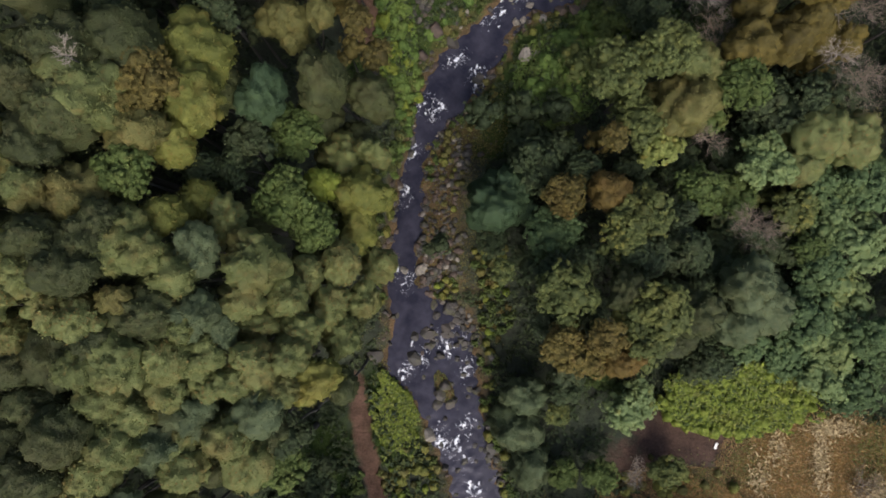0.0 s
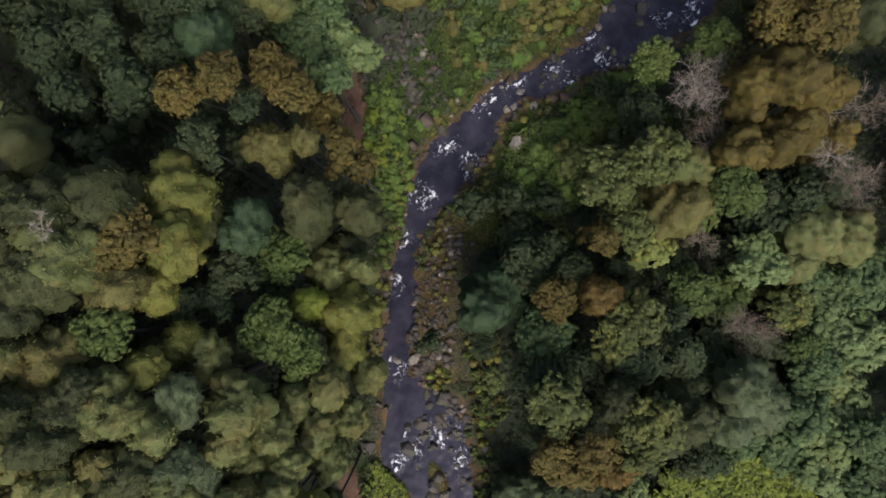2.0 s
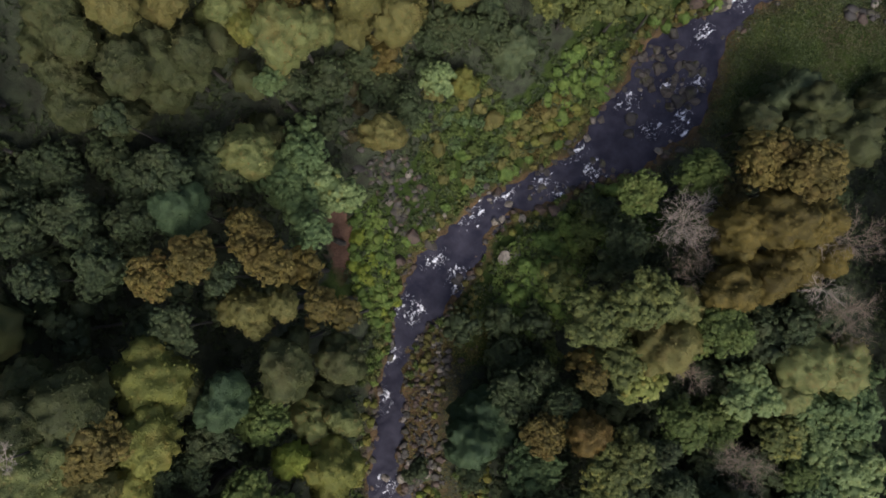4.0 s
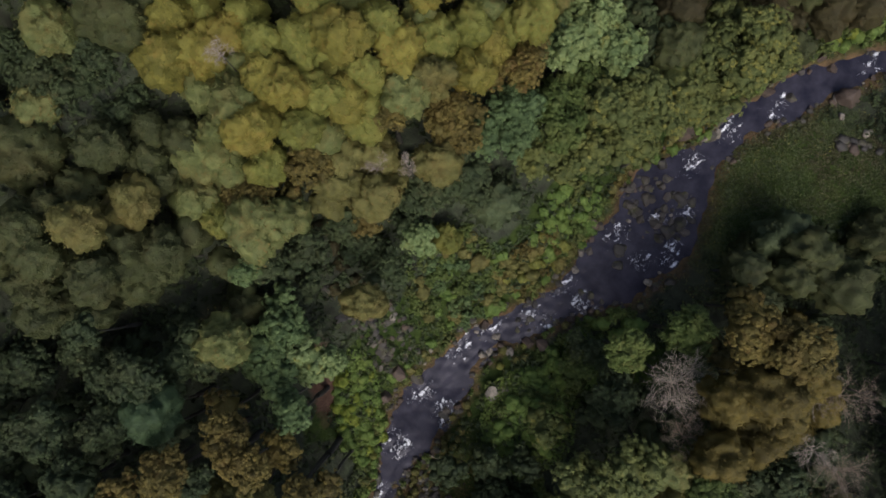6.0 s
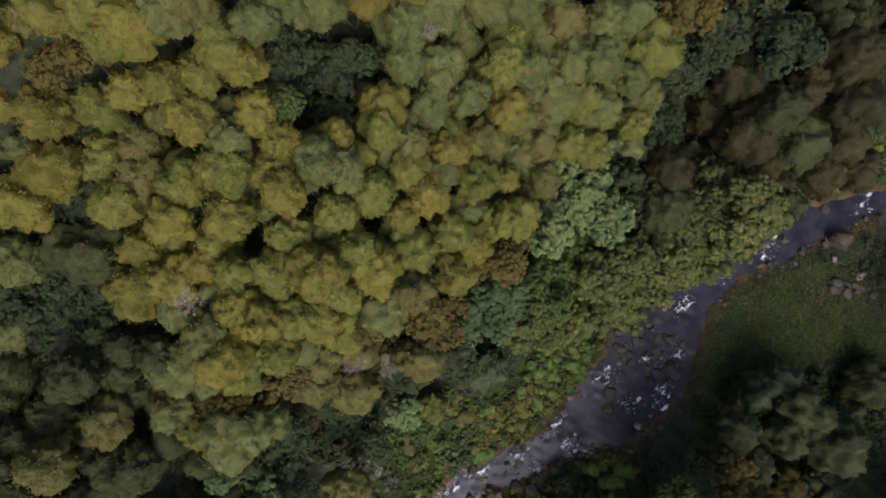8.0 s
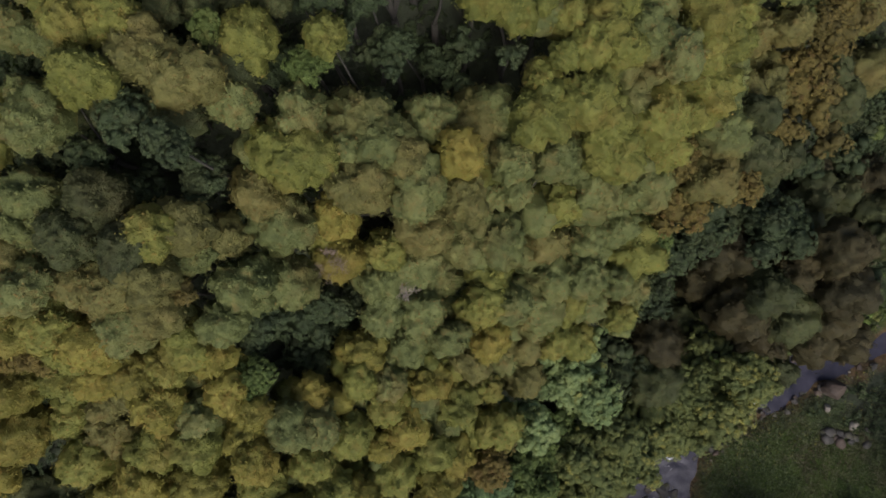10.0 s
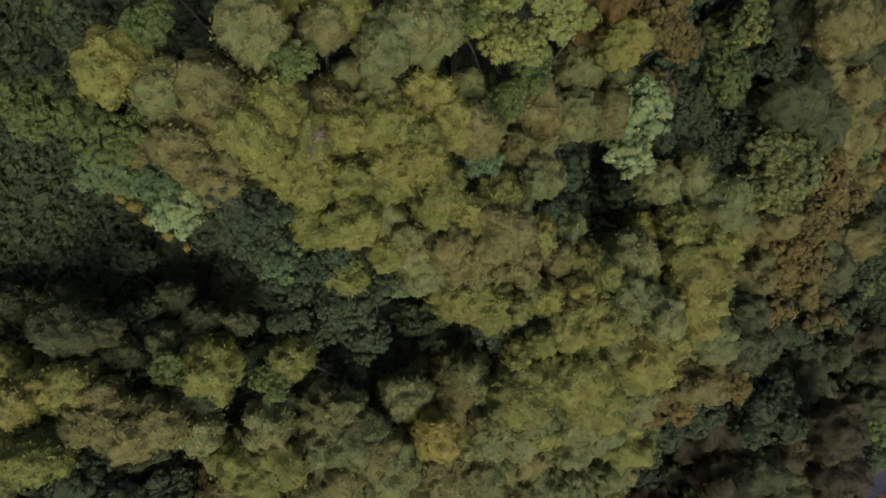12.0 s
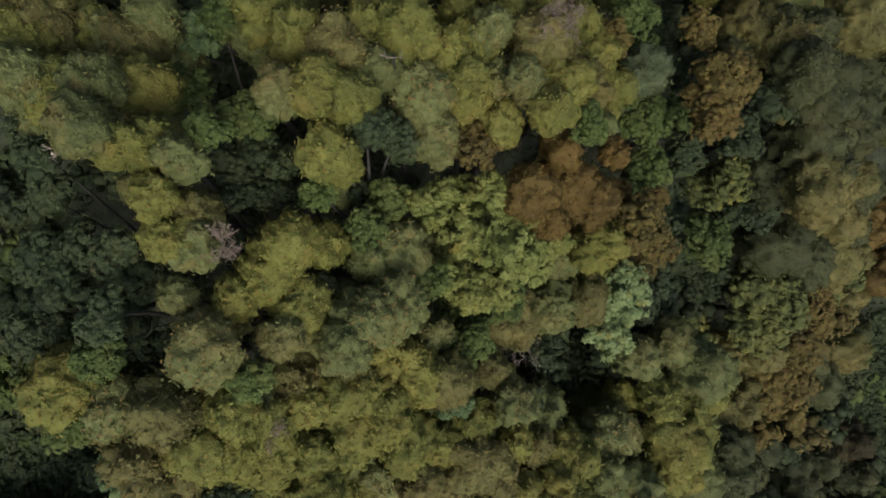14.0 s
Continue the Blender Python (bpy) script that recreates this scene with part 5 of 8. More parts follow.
tree('o', 3.9, 65.3, ('o', 0.1, -0.2, 37.7, 0.63), ('y', 0.6, -0.1, 38.2, 0.66), ('o', 0.7, 0.8, 37.0, 0.57), ('y', 1.2, -0.7, 38.4, 0.64), ('o', -1.6, -0.6, 37.4, 0.65), ('o', -1.8, 0.0, 37.8, 0.72), ('y', 1.6, 1.1, 37.8, 0.45))
tree('o', 6.1, 64.2, ('t', -0.3, 0.2, 38.6, 0.68), ('o', 0.4, -0.1, 38.5, 0.56), ('y', 0.2, 0.9, 38.2, 0.58), ('y', -0.6, -0.7, 39.2, 0.64), ('y', -0.0, -0.8, 39.1, 0.58), ('o', -1.2, -0.8, 39.0, 0.48), ('y', 1.0, 0.8, 37.7, 0.80))
tree('o', 5.7, 62.1, ('y', -0.1, 0.4, 38.8, 0.64), ('y', 0.1, 0.3, 37.9, 0.44), ('d', 0.6, 0.8, 38.0, 0.53), ('d', 1.1, 0.9, 37.6, 0.55), ('y', -1.0, -1.2, 37.6, 0.64), ('y', -0.6, -1.1, 36.6, 0.67))
tree('o', 8.2, 64.8, ('y', -0.4, 0.1, 37.3, 0.75), ('y', 0.3, 0.4, 37.0, 0.70), ('y', 0.0, -0.7, 36.9, 0.75), ('o', -0.9, -0.8, 37.6, 0.78), ('o', 0.6, 0.5, 37.0, 0.56), ('o', 0.7, -0.4, 36.8, 0.63), ('y', 0.0, 1.3, 36.3, 0.57))
tree('o', 8.6, 63.6, ('o', -1.0, -0.5, 37.0, 0.66), ('y', 0.4, -0.1, 36.7, 0.55), ('o', 0.8, 0.7, 36.9, 0.56))
tree('r', 8.5, 63.1, ('r', 0.0, -0.0, 36.2, 0.60))
tree('o', 10.3, 65.0, ('y', 0.1, -0.6, 36.5, 0.79), ('y', -0.3, -1.3, 36.7, 0.56), ('t', -0.4, 0.3, 36.6, 0.72), ('t', 0.4, 0.7, 34.9, 0.51), ('y', -1.1, 0.9, 36.5, 0.66), ('t', 1.3, 0.0, 33.8, 0.67))
tree('o', 11.6, 66.9, ('y', 0.5, -0.2, 32.1, 0.87), ('y', 0.2, 0.6, 32.4, 0.87), ('t', -0.1, -1.1, 32.8, 0.60), ('y', 1.3, -0.8, 30.8, 0.92), ('t', -0.6, -0.2, 33.1, 0.65), ('y', -1.2, 0.2, 34.0, 0.59), ('y', -0.8, 1.5, 32.1, 0.70))
tree('r', 12.4, 68.0, ('r', 0.5, -0.5, 31.2, 0.71), ('r', -0.6, 0.7, 30.8, 0.58))
tree('s', 14.1, 66.9, ('s', 0.0, 0.0, 30.2, 1.02))
tree('m', 14.5, 65.0, ('m', -0.2, 0.6, 29.2, 1.05), ('m', 0.2, -0.6, 27.8, 1.00))
tree('m', 11.3, 63.9, ('m', 0.0, 0.0, 34.7, 0.62))
tree('R', 11.0, 62.5, ('R', -0.1, 0.3, 33.5, 1.09), ('R', 1.0, 0.0, 31.7, 0.80), ('R', 1.3, 1.1, 32.7, 0.54), ('R', -0.8, -1.0, 35.0, 0.65), ('R', -1.3, -0.4, 35.6, 0.69))
tree('r', 13.8, 61.9, ('r', -0.4, 0.0, 31.0, 0.93), ('r', 0.2, -0.6, 30.5, 0.78), ('r', 0.3, 0.8, 30.1, 0.54))
tree('P', 8.3, 61.7, ('P', 0.0, 0.3, 35.0, 0.84), ('P', 0.5, 0.5, 35.2, 0.57), ('P', -0.6, 0.5, 35.2, 0.45), ('P', 0.2, -0.5, 34.9, 0.65), ('P', 0.9, 0.1, 35.3, 0.57), ('P', -0.9, 0.0, 35.1, 0.51), ('P', -0.4, -0.7, 34.5, 0.72))
tree('P', 9.2, 60.6, ('P', -0.0, 0.3, 35.1, 0.83), ('P', 0.8, 0.5, 34.5, 0.60), ('P', 0.6, 0.0, 34.0, 0.61), ('P', -0.2, -0.5, 33.9, 0.68), ('P', -0.9, -0.6, 34.2, 0.67), ('P', -1.6, -0.3, 34.6, 0.52), ('P', 1.6, 0.7, 32.6, 0.45))
tree('m', 6.0, 61.7, ('m', 0.5, 0.2, 36.1, 0.60), ('m', 0.1, -0.4, 36.4, 0.53), ('m', -0.7, 0.2, 37.3, 0.50))
tree('o', 5.6, 60.0, ('o', 0.4, 0.7, 36.2, 0.68), ('o', 1.1, 0.9, 35.9, 0.77), ('o', 0.4, -0.6, 36.8, 0.79), ('y', -0.8, -0.3, 37.4, 0.64), ('o', 0.0, -1.2, 37.0, 0.59), ('y', -1.4, 0.3, 37.8, 0.70))
tree('o', 3.6, 59.4, ('y', 0.1, 0.5, 37.8, 0.57), ('o', -0.9, 0.5, 37.9, 0.39), ('o', -0.3, -0.5, 38.2, 0.74), ('o', 0.9, -0.3, 37.7, 0.57))
tree('r', 16.4, 66.5, ('r', -0.1, -0.4, 30.6, 1.12), ('r', -0.4, -1.3, 30.3, 0.93), ('r', 0.8, 0.3, 30.2, 0.97), ('r', -0.4, 1.7, 29.9, 0.79))
tree('d', 19.6, 67.3, ('D', -0.2, -0.5, 30.0, 1.18), ('t', -0.4, 0.7, 29.4, 1.10), ('D', 1.5, -0.5, 28.8, 1.28), ('D', -1.9, 0.6, 28.7, 0.71))
tree('d', 21.1, 64.4, ('D', -0.1, 1.0, 27.9, 1.29), ('D', -0.8, -0.2, 26.1, 1.33), ('t', 0.1, -0.8, 26.9, 1.32), ('D', 1.2, 0.0, 25.8, 0.99))
tree('d', 23.7, 67.2, ('D', -0.2, -0.9, 25.8, 1.30), ('D', 0.2, 0.8, 25.8, 1.32))
tree('k', 18.9, 64.4, ('k', 0.3, 0.1, 25.3, 1.16), ('k', -0.3, -0.1, 23.0, 1.24))
tree('d', 0.6, 61.1, ('d', -0.1, -0.1, 37.6, 0.55), ('d', -0.8, -0.3, 37.6, 0.56), ('d', -0.3, -0.9, 37.5, 0.62), ('d', -0.5, 0.8, 37.9, 0.55), ('d', 0.8, -0.6, 36.9, 0.60), ('d', 1.2, -0.3, 38.4, 0.54), ('d', -0.3, 1.5, 38.2, 0.54))
tree('d', 1.7, 59.2, ('d', 0.1, 0.4, 39.1, 0.53), ('m', -0.1, -0.4, 38.8, 0.54))
tree('d', 1.6, 58.6, ('d', 0.2, 0.3, 36.8, 0.62), ('D', 1.8, -0.8, 37.0, 0.72), ('d', -1.9, 0.6, 37.3, 0.64))
tree('m', 4.0, 58.3, ('m', 0.0, 0.0, 38.0, 0.54))
tree('d', 15.9, 68.6, ('d', -0.1, 1.0, 27.3, 0.99), ('d', 0.2, -1.2, 28.3, 0.83))
tree('d', 18.8, 66.0, ('d', 0.5, 0.5, 28.1, 0.97), ('d', -0.5, -0.5, 27.2, 0.98))
tree('d', 18.1, 69.4, ('d', 0.0, 0.0, 27.2, 1.02))
tree('d', 22.8, 69.5, ('d', 0.0, 0.0, 26.0, 1.14))
tree('d', 16.4, 64.9, ('d', 0.0, 0.0, 27.3, 0.84))
tree('d', 4.1, 62.2, ('d', -0.3, 0.7, 36.9, 0.54), ('d', -0.8, 0.4, 37.4, 0.52), ('d', 0.4, 0.4, 36.8, 0.41), ('d', 0.1, -0.1, 36.8, 0.59), ('d', -0.6, -0.2, 37.4, 0.52), ('d', -0.3, -1.1, 36.0, 0.54), ('d', 1.6, 0.1, 35.7, 0.50))
tree('d', -0.5, 63.5, ('d', -0.0, 0.0, 37.7, 0.52))
tree('P', 7.2, 61.9, ('P', 0.0, 0.0, 36.0, 0.36))
tree('m', 13.7, 68.3, ('m', -0.0, 0.0, 30.6, 0.84))
tree('d', 19.1, 69.5, ('t', -0.8, -0.7, 29.3, 1.10), ('D', 0.4, -0.5, 28.3, 0.71), ('o', -0.6, 1.2, 28.2, 0.89), ('y', -1.7, 1.1, 27.9, 0.68), ('D', 1.4, -0.9, 28.4, 0.95), ('D', 1.0, 0.3, 27.6, 0.92))
tree('o', 22.0, 69.9, ('t', 0.3, -0.7, 28.1, 1.36), ('t', -0.3, 0.7, 26.6, 1.24))
tree('d', -2.7, 50.8, ('d', -0.9, 0.6, 31.6, 1.05), ('D', -0.5, -0.2, 33.3, 0.94), ('d', 0.8, 0.2, 30.8, 1.05), ('D', 0.6, -0.7, 32.4, 1.06))
tree('d', 0.0, 51.7, ('D', -0.4, -0.2, 31.2, 1.07), ('d', 0.4, 0.2, 29.1, 0.90))
tree('d', 3.9, 50.7, ('d', 0.0, 0.0, 27.2, 0.86))
tree('d', 6.8, 63.2, ('d', 0.0, 0.0, 35.5, 0.57))
tree('d', 5.0, 60.1, ('D', 0.0, 0.0, 36.3, 0.53))
tree('o', -18.6, 3.0, ('o', -0.3, 0.0, 24.2, 0.71), ('o', 0.2, -1.7, 24.4, 1.15), ('o', -0.1, 2.0, 23.6, 0.95))
tree('o', -19.0, 6.3, ('o', -0.0, -0.0, 23.5, 0.89))
tree('o', -18.6, -2.4, ('o', 0.0, 0.0, 23.1, 1.14))
tree('s', -14.8, -10.4, ('s', 0.0, 0.0, 21.1, 1.30))
tree('o', -14.2, 40.0, ('Y', -0.6, -0.9, 22.2, 1.06), ('Y', 0.6, 0.9, 23.2, 1.05))
tree('o', -12.8, -11.0, ('o', 0.0, 0.0, 18.2, 0.92))
tree('o', -10.9, 44.2, ('Y', -0.5, -0.3, 25.5, 1.30), ('t', 0.8, 0.4, 27.4, 0.78))
tree('r', -9.9, 43.0, ('r', 0.0, 0.0, 25.7, 1.01))
tree('o', -9.6, 47.3, ('y', -0.6, -0.5, 30.1, 0.72), ('y', 0.2, -0.1, 31.0, 0.64), ('t', 0.2, -1.3, 30.4, 0.72), ('o', 0.1, 1.5, 30.6, 0.93))
tree('o', -8.0, 49.7, ('o', -0.6, -0.2, 30.9, 0.61), ('y', 0.2, -0.4, 31.3, 0.85), ('y', 0.2, 0.6, 30.9, 0.85))
tree('o', -5.5, 53.0, ('o', -1.0, -0.5, 32.0, 0.67), ('o', 0.0, 0.3, 32.8, 0.59), ('o', 0.3, -1.2, 32.8, 0.59), ('y', -0.5, 1.0, 32.1, 0.66), ('y', 1.0, -0.7, 33.0, 0.58), ('D', 0.4, 1.0, 32.3, 0.66))
tree('r', -4.7, 13.9, ('r', 0.0, 0.0, 15.5, 1.04))
tree('o', -1.8, 65.0, ('t', -1.1, 0.1, 37.9, 0.53), ('y', -0.7, -0.6, 38.0, 0.56), ('t', 0.1, 0.0, 38.0, 0.52), ('t', 0.1, -0.9, 38.2, 0.50), ('t', -0.1, 1.4, 38.1, 0.57), ('t', 0.5, 0.5, 38.3, 0.52), ('o', 0.9, -0.6, 38.6, 0.64))
tree('o', -0.0, 66.7, ('t', -0.9, 0.4, 38.7, 0.59), ('t', -0.4, -0.3, 38.6, 0.51), ('t', 0.2, 0.4, 37.8, 0.53), ('y', -0.4, -1.0, 38.3, 0.58), ('o', 0.6, -0.3, 38.3, 0.52), ('t', 0.2, -0.9, 38.2, 0.45), ('o', 0.7, 1.3, 38.1, 0.64))
tree('o', 0.3, 63.3, ('o', 0.0, 0.0, 38.4, 0.44))
tree('o', 1.5, 67.2, ('y', -0.4, -0.2, 38.3, 0.45), ('o', 0.1, 0.8, 37.6, 0.57), ('o', 0.3, -0.8, 37.3, 0.48))
tree('o', 5.6, 67.6, ('o', -0.9, 0.7, 37.2, 0.41), ('y', -0.2, -0.5, 37.8, 0.43), ('y', 0.5, 0.3, 37.5, 0.44), ('y', 0.5, -0.4, 37.8, 0.43))
tree('o', 7.1, 66.8, ('y', -0.6, -1.0, 37.4, 0.64), ('y', 0.2, -0.3, 37.2, 0.51), ('y', -0.2, 0.3, 37.1, 0.59), ('o', 0.6, 0.9, 36.8, 0.63))
tree('o', 8.4, 68.1, ('y', -1.0, 0.5, 36.7, 0.49), ('y', 0.1, -0.1, 36.1, 0.59), ('t', 0.8, -0.4, 35.6, 0.52))
tree('o', 9.6, 66.6, ('y', -0.7, -0.1, 36.6, 0.49), ('o', -0.1, 0.3, 35.9, 0.55), ('y', 0.6, -0.2, 34.5, 0.64))
tree('o', 9.9, 68.2, ('y', 0.0, 0.0, 33.3, 0.63))
tree('o', 10.9, 56.7, ('o', 0.0, -0.8, 27.5, 1.03), ('d', -0.0, 1.2, 27.1, 0.59))
tree('o', 11.7, 69.7, ('y', -0.6, 0.0, 31.0, 0.72), ('o', 0.7, -0.1, 30.7, 0.58))
tree('r', 12.5, 70.5, ('r', 0.0, 0.0, 30.4, 0.50))
tree('R', 13.2, 63.0, ('R', 0.0, -0.0, 29.9, 0.59))
tree('o', 13.5, 70.0, ('o', -0.0, 0.0, 29.8, 0.75))
tree('o', 16.0, 53.8, ('y', -0.4, -0.4, 25.2, 1.00), ('y', 0.6, 0.5, 25.2, 0.73))
tree('o', 18.9, 56.1, ('o', -0.4, 0.7, 23.3, 0.82), ('y', 0.3, -0.6, 21.0, 1.01))
tree('o', 20.2, 71.0, ('y', 0.0, 0.0, 27.3, 0.95))
tree('d', 20.9, 52.8, ('D', 0.0, -0.0, 18.1, 1.01))
tree('d', 22.9, 50.9, ('D', 0.0, 0.0, 15.4, 1.22))
tree('o', 23.8, 64.3, ('t', 0.0, 0.0, 24.1, 1.16))
tree('o', 24.9, 68.9, ('t', -0.7, 0.4, 26.0, 0.97), ('o', 0.6, -0.3, 26.4, 1.14))
tree('o', 28.9, 59.6, ('t', 0.0, 0.0, 14.5, 1.74))
# lower trees between the tall ones, gap shade put into D and d
lower(('D', -21.8, -8.2, 19.6, 1.15), ('D', -21.8, -6.4, 19.6, 1.15), ('D', -22.2, -4.0, 20.0, 0.98), ('D', -21.6, -2.5, 20.6, 1.01), ('D', -22.4, -0.0, 20.9, 1.00), ('D', -21.9, 2.6, 20.9, 0.87))
lower(('D', -22.2, 4.8, 20.9, 0.87), ('D', -21.7, 7.1, 21.0, 0.87), ('D', -20.9, -1.2, 20.6, 1.01), ('D', -20.8, 0.7, 20.9, 1.00), ('D', -20.7, 3.8, 20.9, 0.87), ('D', -20.6, 6.0, 20.9, 0.87))
lower(('D', -19.8, -11.0, 19.1, 1.16), ('D', -19.9, -8.2, 19.3, 1.15), ('D', -19.8, -6.0, 19.6, 1.15), ('D', -19.4, -3.7, 20.2, 1.01), ('D', -19.8, 2.3, 21.2, 0.93), ('D', -19.2, 7.2, 21.1, 0.99))
lower(('D', -19.9, 9.2, 21.2, 1.06), ('D', -19.5, 10.8, 20.5, 1.15), ('d', -19.3, 13.4, 17.7, 1.46), ('s', -18.1, -12.6, 18.9, 1.26), ('D', -18.0, -3.0, 20.3, 1.01), ('D', -18.3, 0.7, 21.6, 1.01))
lower(('D', -18.1, 3.7, 21.2, 0.93), ('D', -18.1, 6.2, 21.1, 0.99), ('D', -18.2, 9.0, 21.4, 1.33), ('d', -18.2, 15.7, 16.3, 1.38), ('s', -16.9, -14.3, 17.8, 1.06), ('D', -17.2, -10.1, 18.9, 1.26))
lower(('D', -17.6, -7.5, 19.7, 1.26), ('D', -17.4, -1.2, 21.0, 1.01), ('D', -17.1, 2.2, 21.6, 1.02), ('D', -16.8, 10.6, 21.5, 1.50), ('d', -16.8, 18.1, 15.9, 1.46), ('D', -17.2, 26.6, 19.9, 1.22))
lower(('s', -16.3, -11.8, 18.9, 1.26), ('D', -15.7, -7.6, 19.4, 1.30), ('D', -15.7, -5.1, 20.0, 1.26), ('D', -15.9, 0.7, 22.1, 1.15), ('d', -16.2, 4.7, 20.1, 1.02), ('D', -16.2, 8.4, 21.6, 1.50))
lower(('d', -16.3, 13.0, 18.7, 1.50), ('d', -15.7, 15.0, 16.3, 1.38), ('s', -15.1, -14.4, 17.8, 1.06), ('D', -15.0, -3.0, 20.4, 1.02), ('D', -15.1, 2.6, 21.7, 1.15), ('m', -14.4, 4.2, 20.5, 1.10))
lower(('D', -14.6, 10.2, 21.0, 1.50), ('d', -14.6, 16.7, 16.0, 1.30), ('d', -14.4, 19.0, 14.6, 1.29), ('D', -14.4, 23.7, 17.6, 1.28), ('s', -13.3, -13.1, 17.2, 1.06), ('s', -14.0, -11.4, 17.2, 1.06))
lower(('s', -13.9, -8.5, 18.1, 1.31), ('D', -13.8, -4.9, 19.2, 1.28), ('D', -13.2, -2.5, 19.9, 1.26), ('D', -13.6, -0.0, 21.2, 1.09), ('r', -13.2, 7.4, 19.9, 1.50), ('d', -13.4, 13.1, 16.4, 1.25))
lower(('d', -13.6, 21.8, 15.0, 1.22), ('D', -13.5, 26.6, 19.5, 1.33), ('d', -12.0, -14.9, 11.0, 1.38), ('D', -12.0, -10.1, 15.9, 1.18), ('D', -12.7, 3.3, 19.2, 0.99), ('d', -12.3, 15.3, 16.0, 1.23))
lower(('d', -12.1, 19.3, 15.0, 1.29), ('t', -12.6, 28.7, 19.2, 1.23), ('d', -10.9, -13.0, 10.1, 1.50), ('s', -11.0, -6.6, 16.6, 1.17), ('s', -11.4, 2.2, 17.7, 1.09), ('d', -10.8, 7.1, 15.3, 1.25))
lower(('D', -11.4, 9.7, 17.9, 1.50), ('d', -11.6, 17.4, 15.7, 1.28), ('d', -11.2, 22.9, 14.5, 1.26), ('D', -11.2, 25.9, 17.7, 1.31), ('d', -9.7, -16.7, 10.1, 1.50), ('D', -9.7, -8.2, 14.5, 1.28))
lower(('D', -9.9, -3.4, 16.6, 1.08), ('D', -10.3, -1.2, 17.7, 1.04), ('D', -9.7, 3.3, 16.3, 1.18), ('d', -10.3, 13.9, 14.7, 1.17), ('D', -9.7, 27.4, 17.3, 1.16), ('o', -10.2, 29.0, 16.2, 1.16))
lower(('D', -8.8, -5.2, 16.4, 1.20), ('D', -8.7, -0.6, 15.9, 1.22), ('d', -9.0, 5.5, 12.3, 1.25), ('r', -8.9, 18.2, 14.6, 1.41), ('d', -9.0, 21.3, 12.6, 1.50), ('D', -8.6, 23.6, 12.8, 1.50))
lower(('D', -8.4, 25.9, 15.8, 0.98), ('o', -8.6, 29.7, 17.0, 1.28), ('o', -9.0, 44.4, 27.9, 0.61), ('D', -8.7, 46.4, 29.1, 0.58), ('d', -8.0, -15.4, 9.0, 1.37), ('D', -7.2, 0.9, 14.2, 1.37))
lower(('D', -7.3, 9.6, 12.4, 1.50), ('D', -7.7, 14.4, 13.5, 0.92), ('d', -7.3, 26.6, 14.8, 0.98), ('o', -7.5, 30.8, 17.9, 1.20), ('o', -8.0, 33.8, 20.1, 1.14), ('y', -7.5, 37.2, 21.5, 1.14))
lower(('r', -7.3, 43.1, 27.9, 0.84), ('m', -6.2, 4.6, 11.4, 1.50), ('D', -6.7, 11.7, 13.1, 1.06), ('c', -6.0, 18.2, 12.9, 1.33), ('c', -6.1, 21.1, 10.0, 1.50), ('c', -6.4, 23.7, 12.4, 1.21))
lower(('o', -6.6, 32.2, 19.3, 1.22), ('y', -6.2, 33.5, 20.0, 1.22), ('o', -6.2, 34.8, 20.7, 1.17), ('Y', -6.0, 39.7, 23.8, 1.00), ('o', -6.1, 42.2, 26.8, 0.85), ('d', -6.2, 48.2, 29.5, 0.81))
lower(('D', -6.0, 50.6, 30.6, 0.68), ('D', -5.6, -6.0, 14.2, 1.21), ('D', -5.4, -2.4, 12.6, 1.21), ('D', -5.2, 8.5, 10.9, 1.50), ('r', -5.4, 13.2, 12.5, 0.94), ('d', -5.0, 24.6, 10.6, 1.12))
lower(('d', -5.5, 26.1, 11.9, 1.12), ('r', -4.8, 29.0, 16.5, 1.39), ('y', -5.5, 30.6, 18.6, 1.26), ('y', -5.4, 36.9, 21.8, 1.11), ('Y', -4.8, 39.4, 24.4, 1.00), ('y', -5.0, 44.0, 28.5, 0.91))
lower(('D', -5.1, 50.3, 31.0, 0.68), ('o', -5.3, 52.2, 31.1, 0.55), ('r', -3.8, 13.1, 12.1, 1.14), ('o', -3.9, 41.6, 25.3, 0.95), ('y', -4.4, 42.9, 26.3, 0.92), ('y', -3.8, 46.7, 29.7, 0.75))
lower(('d', -3.7, 48.1, 29.4, 0.79), ('d', -4.3, 51.1, 30.5, 0.58), ('d', -3.7, 52.3, 31.3, 0.55), ('D', -4.2, 54.2, 31.0, 0.55), ('m', -3.6, 61.2, 35.9, 0.55), ('t', -3.2, 29.6, 14.2, 1.28))
lower(('o', -2.6, 32.1, 18.4, 1.11), ('o', -2.5, 36.2, 21.4, 1.14), ('o', -2.9, 38.2, 22.6, 0.95), ('o', -3.0, 39.8, 23.9, 0.94), ('y', -2.5, 41.8, 25.2, 0.90), ('o', -3.2, 43.8, 27.6, 0.81))
lower(('o', -2.9, 52.4, 31.4, 0.71), ('d', -2.5, 60.2, 34.3, 0.66), ('m', -3.0, 61.8, 36.4, 0.55), ('r', -1.6, 28.8, 11.4, 1.37), ('y', -1.9, 34.7, 20.1, 1.15), ('o', -1.3, 39.2, 23.3, 0.95))
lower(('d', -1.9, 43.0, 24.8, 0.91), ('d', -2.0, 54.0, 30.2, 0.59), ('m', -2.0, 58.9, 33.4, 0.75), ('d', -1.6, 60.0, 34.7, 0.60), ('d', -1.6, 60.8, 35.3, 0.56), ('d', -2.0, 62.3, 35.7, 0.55))
